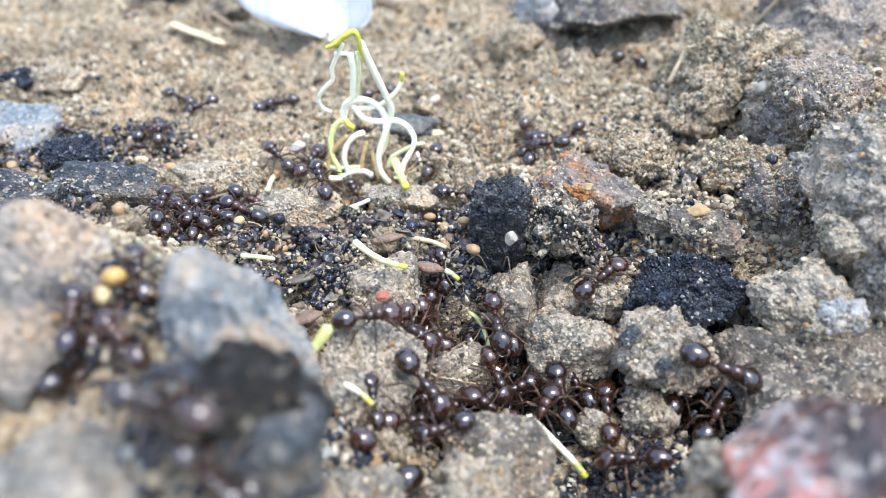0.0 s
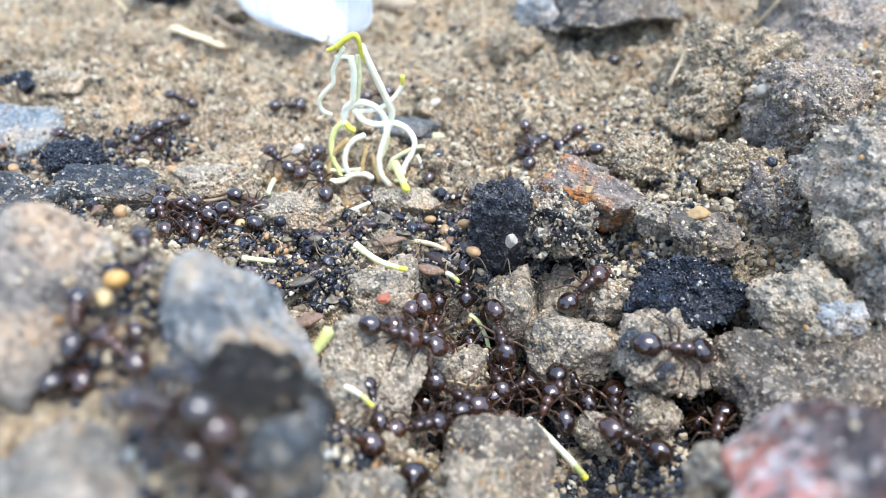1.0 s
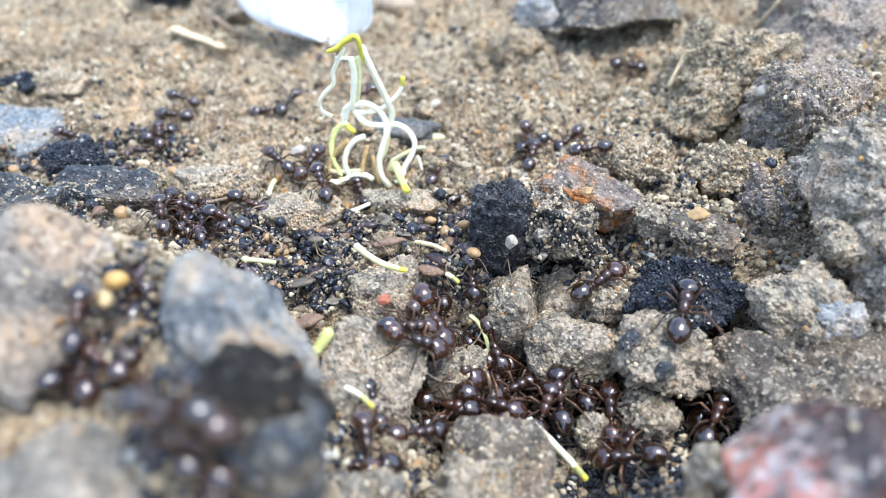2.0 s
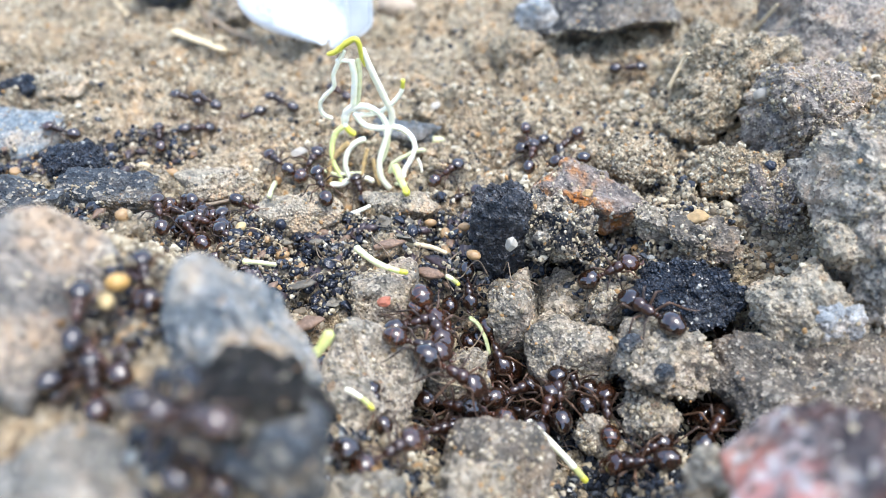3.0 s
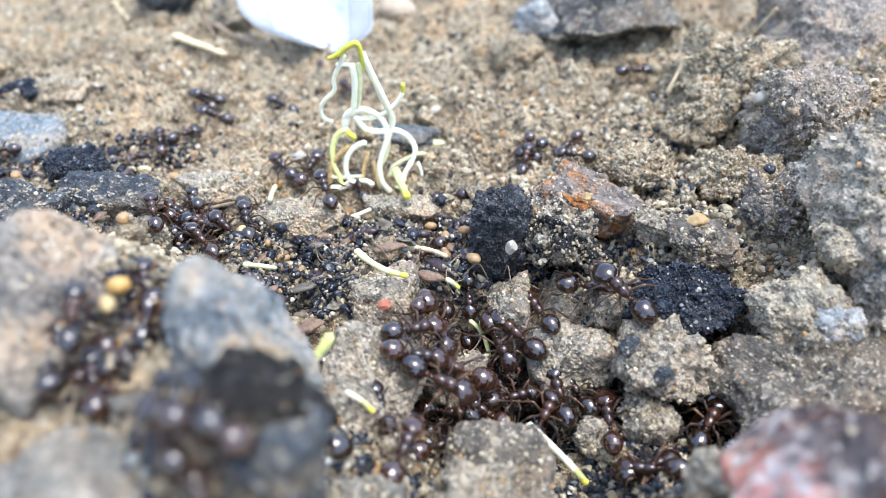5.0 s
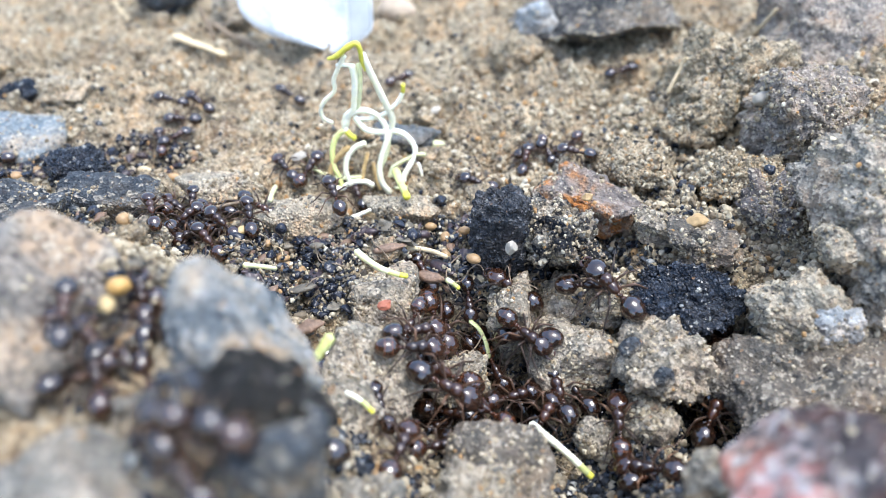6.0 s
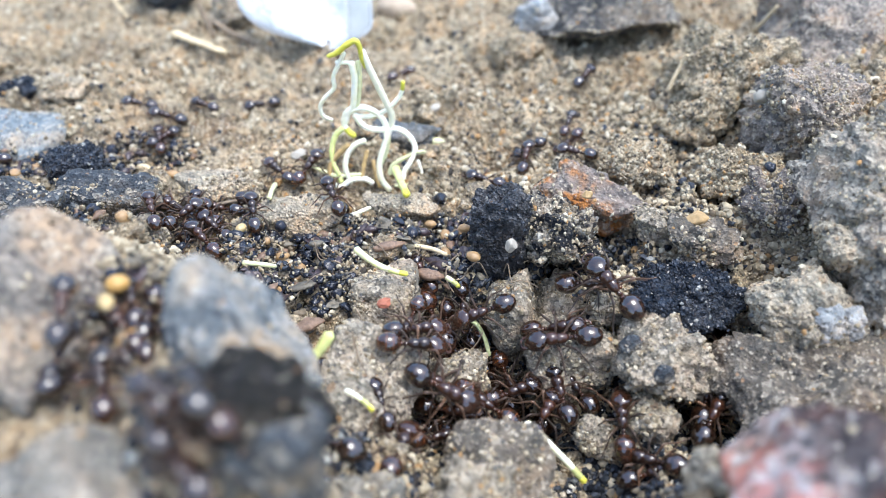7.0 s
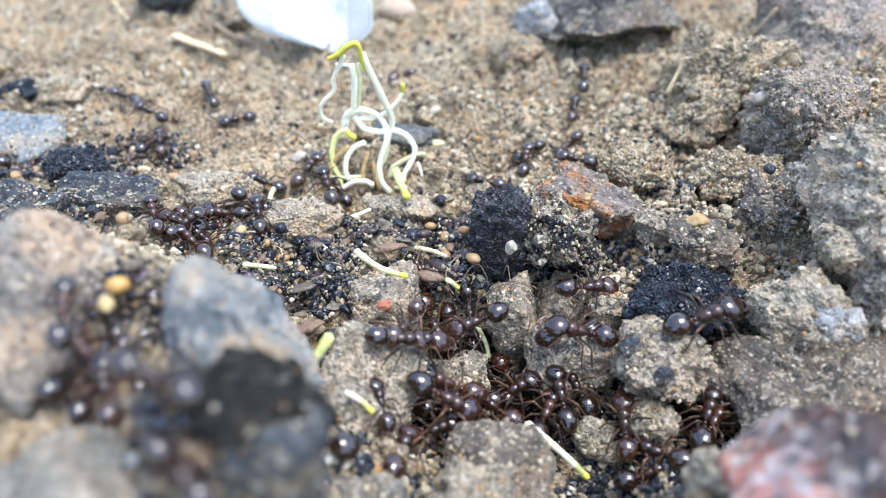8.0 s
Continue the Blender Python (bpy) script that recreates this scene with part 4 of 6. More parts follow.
stem("twig", [(-49.59, 53.80, 3.07), (-47.47, 52.13, 1.14), (-46.20, 51.30, 0.18)], 0.35, STRAW,
     "thin pale rootlet lying on soil", "rootlet", tip=None, seed=16)
stem("twig", [(-24.70, 2.56, 3.22), (-23.29, 2.62, 3.31), (-21.60, 2.83, 3.58), (-19.35, 3.11, 3.92)], 0.25, TWIG,
     "thin brown twig beside the ants", "twig", tip=None, seed=17)
grain("white_pebble", (5.96, -7.13, 6.41), (0.55, 0.5, 0.75), PEBBLE_WHITE, "white pebble stuck to the charcoal lump", "pebble", 200, rz=20)
grain("orange_pebble", (23.63, -1.97, 5.44), (1.15, 0.8, 0.6), PEBBLE_ORANGE, "orange yellow pebble on soil", "pebble", 201, rz=10)
grain("red_pebble", (-4.91, -12.04, 4.35), (0.7, 0.5, 0.4), PEBBLE_RED, "bright orange red pebble on a clod", "pebble", 202, rz=30)
grain("tan_seed", (-19.72, -24.11, 17.98), (0.74, 0.6, 0.55), GOLD_SEED, "large round golden seed on bare soil", "seed", 203, rz=10)
grain("tan_seed", (-20.06, -25.46, 17.73), (0.48, 0.75, 0.45), PALE_SEED, "oval pale yellow seed on bare soil", "seed", 204, rz=25)
grain("pale_seed", (-0.91, 15.86, 2.32), (1.1, 0.45, 0.45), PALE_GREEN, "pale greenish white seed by the sprouts", "seed", 205, rz=5)
grain("pale_seed", (-0.94, 21.28, 3.53), (0.9, 0.5, 0.4), PEBBLE_WHITE, "pale pinkish seed husk on the soil", "seed", 206, rz=50)
grain("beige_pebble", (-7.10, 55.14, 1.24), (3.0, 2.2, 1.8), BEIGE_PEBBLE, "smooth beige oval pebble", "pebble", 207, rz=-10)
grain("white_pebble", (32.85, 11.70, 10.46), (1.1, 0.8, 0.8), PEBBLE_WHITE, "white crystalline pebble in the bank", "pebble", 208, rz=0)
grain("dark_pebble", (15.4, -15.5, 3.0), (1.2, 0.8, 0.7), DARKSTONE, "smooth dark grey pebble set in a clod", "pebble", 209, rz=30)
grain("dark_pebble", (17.43, -18.62, 2.85), (1.0, 0.8, 0.9), DARKSTONE, "round dark grey pebble set in a clod", "pebble", 210, rz=0)
grain("tan_seed", (-15.21, -3.43, 1.96), (0.75, 0.45, 0.45), TAN_SEED, "smooth tan seed among black seeds", "seed", 211, rz=15)
grain("tan_seed", (-14.21, -6.23, 3.41), (0.7, 0.45, 0.42), TAN_SEED, "smooth tan seed among black seeds", "seed", 212, rz=60)
grain("tan_seed", (-13.19, -5.44, 2.13), (0.55, 0.8, 0.5), TAN_SEED, "smooth tan seed among black seeds", "seed", 213, rz=20)
grain("tan_seed", (0.21, 0.02, 1.73), (0.5, 0.78, 0.45), TAN_SEED, "plump ochre seed among black seeds", "seed", 214, rz=0)
grain("tan_seed", (2.72, -6.44, 4.62), (0.7, 0.5, 0.45), TAN_SEED, "ochre seed beside the charcoal lump", "seed", 215, rz=-25)
grain("tan_seed", (2.02, -1.72, 4.02), (0.62, 0.42, 0.4), TAN_SEED, "reddish tan seed among black seeds", "seed", 216, rz=0)
grain("tan_seed", (-1.25, 1.77, 1.68), (0.62, 0.4, 0.4), TAN_SEED, "reddish tan seed among black seeds", "seed", 217, rz=0)
grain("tan_seed", (-19.03, -1.92, 4.18), (0.6, 0.45, 0.4), PALE_SEED, "yellowish seed beside the ants", "seed", 218, rz=60)
grain("tan_seed", (-44.76, 11.76, 1.44), (0.7, 0.5, 0.5), TAN_SEED, "yellowish seed beside a charcoal lump", "seed", 219, rz=120)
grain("tan_seed", (-33.23, 12.47, 1.10), (0.9, 0.45, 0.45), STRAW, "pale straw coloured seed on soil", "seed", 220, rz=-10)
grain("tan_seed", (-29.75, 11.20, 1.08), (0.8, 0.5, 0.45), TAN_SEED, "brownish tan seed on soil", "seed", 221, rz=10)
grain("seed_husk", (-4.88, -4.55, 4.25), (1.75, 0.5, 0.4), HUSK, "pointed dry brown husk on the seed heap", "husk", 222, rz=18)
grain("seed_husk", (-1.25, -6.49, 2.46), (1.5, 0.6, 0.45), HUSK, "reddish brown split husk on the seed heap", "husk", 223, rz=-15)
grain("seed_husk", (-0.22, -4.46, 1.81), (1.7, 0.7, 0.5), BROWN_SEED, "dark reddish brown husk on the seed heap", "husk", 224, rz=-35)
grain("seed_husk", (-11.14, -1.01, 1.45), (1.7, 0.5, 0.35), HUSK, "flat greyish husk on the seed heap", "husk", 225, rz=-3)
grain("seed_husk", (-11.50, -12.73, 2.46), (1.6, 0.7, 0.35), HUSK, "papery brown husk at the heap's edge", "husk", 226, rz=25)
grain("seed_husk", (-11.70, -5.97, 1.77), (0.9, 1.4, 0.45), BROWN_SEED, "wrinkled dark husk in the seed heap", "husk", 227, rz=20)
grain("seed_husk", (-15.53, -0.82, 1.43), (1.25, 0.6, 0.3), OLIVE_HUSK, "greyish olive split husk on the seed heap", "husk", 228, rz=-5)
grain("seed_husk", (-12.33, -8.83, 3.26), (1.3, 0.5, 0.25), OLIVE_HUSK, "long flat olive brown husk in the seed heap", "husk", 229, rz=22)
grain("seed_husk", (1.09, 3.01, 0.83), (0.9, 0.45, 0.35), BROWN_SEED, "purple husk with a pale tip", "husk", 230, rz=-8)
grain("seed_husk", (-11.78, -3.63, 3.75), (0.8, 0.4, 0.3), OLIVE_HUSK, "small grey husk on the seed heap", "husk", 231, rz=12)
grain("seed_husk", (-16.70, -3.70, 2.41), (0.9, 0.4, 0.3), HUSK, "small dry brown husk beside the ants", "husk", 232, rz=40)
grain("soil_crumb", (-8.33, -7.68, 2.17), (0.95, 0.75, 0.7), SOIL, "sandy soil crumb lying on the seeds", "soil crumb", 233, rz=0)
grain("soil_crumb", (-14.20, -6.84, 2.78), (0.7, 0.6, 0.5), CLOD, "grey soil crumb lying on the seeds", "soil crumb", 234, rz=0)
grain("soil_crumb", (-9.32, -8.56, 2.10), (0.6, 0.5, 0.5), SOIL, "sandy soil crumb lying on the seeds", "soil crumb", 235, rz=0)
grain("brown_seed", (-3.04, -4.02, 2.13), (0.7, 0.9, 0.5), BROWN_SEED, "purplish brown seed in the heap", "seed", 236, rz=10)
grain("black_seed", (-15.71, -0.30, 3.08), (0.6, 0.55, 0.6), BLACK_SEED, "round black seed on a pale clod", "seed", 237, rz=0)
grain("black_seed", (-2.92, -1.50, 3.35), (0.6, 0.85, 0.5), BLACK_SEED, "oval bluish black seed in the heap", "seed", 238, rz=10)
grain("orange_pebble", (13.41, -0.78, 7.31), (0.55, 0.45, 0.4), PEBBLE_ORANGE, "rusty orange pebble beside charcoal", "pebble", 239, rz=0)
grain("dark_pebble", (28.07, -3.53, 12.26), (0.55, 0.5, 0.5), BLACK_SEED, "small glossy black pebble in the bank", "pebble", 240, rz=0)
grain("white_pebble", (-15.69, 12.23, 2.99), (0.9, 0.8, 0.6), PEBBLE_WHITE, "pale yellowish pebble beside the sprouts", "pebble", 241, rz=0)
sow([
    (-13.9, -2.4, 6.1, 7.8, 230, 0.03),
    (-4.6, 3.0, 6.3, 3.6, 75, 0.05),
    (2.3, -1.9, 2.5, 5.0, 34, 0.02),
    (-1.3, -4.3, 3.3, 2.4, 14, 0.0),
    (-46.8, 14.2, 4.6, 4.2, 62, 0.10),
    (-33.9, 14.6, 6.0, 4.4, 60, 0.10),
    (-27.7, -7.6, 3.8, 4.5, 34, 0.04),
    (-25.3, -1.2, 5.0, 3.4, 20, 0.0),
    (-9.6, -8.8, 3.1, 2.2, 14, 0),
    (-19.2, -24.5, 2.4, 4.5, 46, 0.04),
])


def fibres(spots, rng_seed=12):
    """Hair-thin rootlets strewn over the heap: spots of (x, y, spread, how many)."""
    bpy.context.view_layer.update()
    rng = random.Random(rng_seed)
    for cx, cy, spread, count in spots:
        for _ in range(count):
            x, y, a = rng.gauss(cx, spread), rng.gauss(cy, spread * 0.6), rng.uniform(0, 2 * math.pi)
            bend, step, line = rng.uniform(-0.5, 0.5), rng.uniform(0.7, 1.3), []
            for k in range(5):
                line.append((x, y, ground_under(x, y)[1]))
                x, y, a = x + step * math.cos(a), y + step * math.sin(a), a + bend
            top = sorted(p[2] for p in line)[2]
            line = [(p, q, max(min(z, top + 1.0), top - 0.4) + 0.12 + 0.25 * (k % 2)) for k, (p, q, z) in enumerate(line)]
            stem("root_fibre", line, rng.uniform(0.06, 0.11), rng.choice((STRAW, TWIG, TWIG, TWIG)), "thin dry rootlet lying on the litter", "rootlet",
                 seed=rng.randrange(99))


fibres([(-12.5, -4.0, 4.0, 8), (-22.0, -0.5, 3.0, 8), (-1.5, -3.0, 2.5, 3), (2.0, -13.0, 5.0, 10), (16.0, -22.0, 5.0, 5), (-36.0, 14.0, 6.0, 5)])
loose_stem = stem("stem_piece", [(6.84, -20.53, -0.80), (8.20, -21.35, -1.76), (9.79, -22.39, -2.96), (10.79, -23.13, -3.82), (11.47, -23.63, -4.40)], 0.42, WHITE_ROOT,
     "long white green stem piece that ants tug at", "stem", tip=YELLOW_GREEN, tip_from=0.85, seed=77)



# ---- ants ----
def shell(name, col, rough, vary=0.5, coat=0.0, spec=0.5, bands=0.0):
    """Polished chitin, dark over amber, uneven enough to break up what it mirrors."""
    m, n, l, b = material(name, rough, spec)
    f = noise_node(n, l, 900, 4)
    r = ramp(n, [(0.3, tuple(c * (1 - vary) for c in col)), (0.75, tuple(c * (1 + vary) for c in col))])
    l.new(f.outputs["Fac"], r.inputs[0])
    out = r.outputs[0]
    if bands:  # the amber skin between the plates
        tc = n.new("ShaderNodeTexCoord")
        w = n.new("ShaderNodeTexWave")
        w.bands_direction = "X"
        w.inputs["Scale"].default_value, w.inputs["Distortion"].default_value = 460, 1.0
        l.new(tc.outputs["Object"], w.inputs["Vector"])
        wr = ramp(n, [(0.72, (0, 0, 0)), (0.98, (bands,) * 3)])
        l.new(w.outputs["Fac"], wr.inputs[0])
        out = mix(n, l, wr.outputs[0], out, (0.14, 0.055, 0.022))
    oi = n.new("ShaderNodeObjectInfo")
    t = ramp(n, [(0.0, (0.6, 0.6, 0.64)), (0.7, (1.15, 1.0, 0.95)), (1.0, (2.2, 1.7, 1.35))])
    l.new(oi.outputs["Random"], t.inputs[0])
    l.new(mix(n, l, 1.0, out, t.outputs[0], "MULTIPLY"), b.inputs["Base Color"])
    b.inputs["Coat Weight"].default_value = coat
    b.inputs["Coat Roughness"].default_value = 0.05
    b.inputs["Coat IOR"].default_value = 1.8
    broad, tight = noise_node(n, l, 1500, 2), noise_node(n, l, 6000, 2)
    add = n.new("ShaderNodeMath")
    add.operation = "MULTIPLY_ADD"
    l.new(broad.outputs["Fac"], add.inputs[0])
    add.inputs[1].default_value = 3.0
    l.new(tight.outputs["Fac"], add.inputs[2])
    bp = n.new("ShaderNodeBump")
    bp.inputs["Strength"].default_value, bp.inputs["Distance"].default_value = 0.38, 0.00005
    l.new(add.outputs[0], bp.inputs["Height"])
    l.new(bp.outputs[0], b.inputs["Normal"])
    return m


GASTER = shell("ant_gaster", (0.0165, 0.0078, 0.0044), 0.20, coat=1.0, spec=0.15, bands=0.22)
HEAD = shell("ant_head", (0.0255, 0.0116, 0.0064), 0.24, coat=0.9, spec=0.15)
THORAX = shell("ant_thorax", (0.0360, 0.0162, 0.0092), 0.34, coat=0.6, spec=0.15)
LEG = shell("ant_leg", (0.070, 0.049, 0.035), 0.40)
EYE = shell("ant_eye", (0.006, 0.006, 0.007), 0.15)


def egg(centre, half, taper=0.0, level=4, pinch=0.0):
    d, f = ico(level)
    v = d.copy()
    k = 1 + taper * v[:, 0] - pinch * v[:, 0] ** 4
    v[:, 1] *= k
    v[:, 2] *= k
    return v * np.asarray(half) + np.asarray(centre), f


def merge(*pieces):
    vs, fs, n = [], [], 0
    for v, f in pieces:
        vs.append(v)
        fs.append(np.asarray(f) + n)
        n += len(v)
    return np.concatenate(vs), np.concatenate(fs)


def build_ant():
    """A stout harvester ant, 7 mm long, facing +x, its feet at z = 0."""
    ant = tagged(new("ant"), "glossy dark reddish brown harvester ant crawling on soil", "ant", "ants of the colony")
    # head, heart-shaped and a little bowed
    v, f = egg((1.95, 0, 1.18), (1.02, 1.04, 0.76), -0.10, level=4, pinch=0.12)
    v[:, 0] -= 0.16 * np.exp(-(v[:, 1] / 0.25) ** 2) * (v[:, 0] < 1.4)
    v[:, 2] -= 0.25 * (v[:, 0] - 1.2)
    head = part("head", mesh_from("head", v, f, HEAD), ant)
    for s in (1, -1):
        v, f = egg((1.85, 0.95 * s, 1.20), (0.14, 0.08, 0.13), level=2)
        part("eye", mesh_from("eye", v, f, EYE), head)
        line = smooth_line([(2.62, 0.36 * s, 0.76), (2.98, 0.52 * s, 0.62), (3.24, 0.30 * s, 0.54), (3.28, 0.05 * s, 0.52)], 4)
        v, f = tube(line, np.linspace(0.20, 0.05, len(line)), 8, 0.7)
        part("mandible", mesh_from("mandible", v, f, THORAX), head)
        line = smooth_line([(0, 0, 0), (0.25, 0.5 * s, 0.30), (0.55, 1.05 * s, 0.42), (0.95, 1.25 * s, 0.25), (1.5, 1.2 * s, -0.15),
                            (1.95, 1.05 * s, -0.45)], 4)
        u = np.linspace(0, 1, len(line))
        v, f = tube(line, 0.052 + 0.015 * np.sin(u * 40) * (u > 0.5) + 0.025 * u, 7)
        an = part("antenna", mesh_from("antenna", v, f, LEG), head)
        an.location = (2.42 * MM, 0.38 * s * MM, 1.20 * MM)
    # thorax in two humps, waist in two knots
    v, f = merge(egg((0.55, 0, 1.22), (0.72, 0.62, 0.60), 0.05, level=3), egg((-0.25, 0, 1.12), (0.75, 0.50, 0.50), 0.1, level=3),
                 egg((1.12, 0, 1.10), (0.30, 0.30, 0.30), level=2))
    part("thorax", mesh_from("thorax", v, f, THORAX), ant)
    v, f = merge(egg((-1.02, 0, 0.98), (0.26, 0.18, 0.17), level=3), egg((-1.22, 0, 1.10), (0.16, 0.24, 0.30), level=3),
                 egg((-1.52, 0, 1.06), (0.20, 0.30, 0.30), level=3))
    part("waist", mesh_from("waist", v, f, THORAX), ant)
    # gaster with faint overlapping plates
    v, f = egg((0, 0, 0), (1.22, 1.04, 0.98), 0.10, level=4)
    x = v[:, 0] / 1.22
    step = 1 - 0.022 * ((x * 2.3 + 5.2) % 1.0)
    v[:, 1] *= step
    v[:, 2] *= step
    part("gaster", mesh_from("gaster", v + (-2.75, 0, 1.14), f, GASTER), ant)
    shapes = (((0.62, 0.34, 0.85), 1.0, 42), ((0.15, 0.36, 0.80), 1.05, -8), ((-0.35, 0.33, 0.78), 1.25, -48))
    for hip, size, way in shapes:
        for s in (1, -1):
            line = [(0, 0, 0), (0.22, 0, -0.12), (1.15, 0, 0.72), (1.35, 0, 0.62), (2.15, 0, -0.35), (2.35, 0, -0.55), (2.75, 0, -0.76),
                    (3.05, 0, -0.80)]
            line = np.array(line) * (size, 1, 1)
            a = radians(way)
            line = np.stack([line[:, 0] * math.sin(a), line[:, 0] * math.cos(a) * s, line[:, 2]], 1)
            r = [0.16, 0.11, 0.13, 0.08, 0.09, 0.055, 0.048, 0.03]
            fine = np.concatenate([np.linspace(line[i], line[i + 1], 4, endpoint=False) for i in range(7)] + [line[-1:]])
            rad = np.interp(np.linspace(0, 7, len(fine)), range(8), r)
            v, f = tube(fine, rad, 7)
            leg = part("leg", mesh_from("leg", v, f, LEG), ant)
            leg.location = (hip[0] * MM, hip[1] * s * MM, hip[2] * MM)
    return ant


def colony(sizes):
    first = build_ant()
    made = [first] + [copy_thing(first, Matrix()) for _ in sizes[1:]]
    for ant, s in zip(made, sizes):
        ant.scale = (s, s, s)
    return made


def crawl(ant, rows):
    """Rows of seconds, x, y, z in mm, then roll, pitch and heading in degrees. The legs step as far as the ant goes."""
    walk(ant, [(t, pose(x * MM, y * MM, z * MM, rx, ry, rz)) for t, x, y, z, rx, ry, rz in rows])
    rng = random.Random(round(rows[0][1] * 100))
    times = [r[0] for r in rows]
    far = [0.0]
    for a, b in zip(rows, rows[1:]):
        far.append(far[-1] + math.hypot(b[1] - a[1], b[2] - a[2]) + abs(b[6] - a[6]) * 0.03)
    ticks = [round(0.16 * i, 2) for i in range(50)] + [8.0]
    gone = np.interp(ticks, times, far)
    pace = np.gradient(gone, ticks)
    legs = [o for o in ant.children if o.name.startswith("leg")]
    twitch = [rng.uniform(-12, 12) for _ in legs]
    for i, leg in enumerate(legs):
        side = 1 if leg.location.y > 0 else -1
        phase = math.pi * ((i // 2 + i) % 2)
        at = leg.location.copy()
        keys = []
        for k, t in enumerate(ticks):
            if far[-1] < 6 and k % 6 and k < 50:
                continue
            swing = min(1.0, pace[k] / 4)
            turn = 20 * swing * math.sin(gone[k] * 2.4 + phase) * side + twitch[i] + 4 * math.sin(t * 1.7 + i)
            lift = 9 * swing * max(0, math.cos(gone[k] * 2.4 + phase)) * side
            keys.append((t, Matrix.Translation(at) @ pose(0, 0, 0, lift, 0, turn)))
        walk(leg, keys)
    for k, feeler in enumerate(o for o in ant.children_recursive if o.name.startswith("antenna")):
        at = feeler.location.copy()
        w, p = rng.uniform(3, 6), rng.uniform(0, 6)
        walk(feeler, [(0.4 * i, Matrix.Translation(at) @ pose(0, 10 * math.sin(w * 0.4 * i + p), 14 * math.sin(0.8 * w * 0.4 * i + p + k)))
                      for i in range(21)])


ants = colony([0.99, 0.855, 0.81, 0.855, 0.945, 0.765, 0.945, 0.855, 0.72, 0.945, 0.855, 1.008, 0.855, 0.9, 0.9, 0.81, 0.9, 0.855, 0.9, 0.81, 0.81, 0.9, 0.855, 0.81, 0.675, 0.9, 0.972, 0.99, 0.684, 0.684, 0.76, 0.722, 0.684, 0.722, 0.684, 0.76, 0.684, 0.684, 0.722, 0.76, 0.722, 0.76, 0.722, 0.722, 0.684, 0.722, 0.655, 0.621, 0.621, 0.655, 0.655, 0.655, 0.655, 0.621, 0.655, 0.69, 0.655, 0.621, 0.621, 0.69, 0.672, 0.706, 0.672, 0.672, 0.672, 0.672, 0.672, 0.672, 0.672, 0.639, 0.672, 0.672, 0.81, 0.855, 0.855, 0.855, 0.9, 0.81, 0.855, 0.81, 0.722, 0.684, 0.722, 0.684])


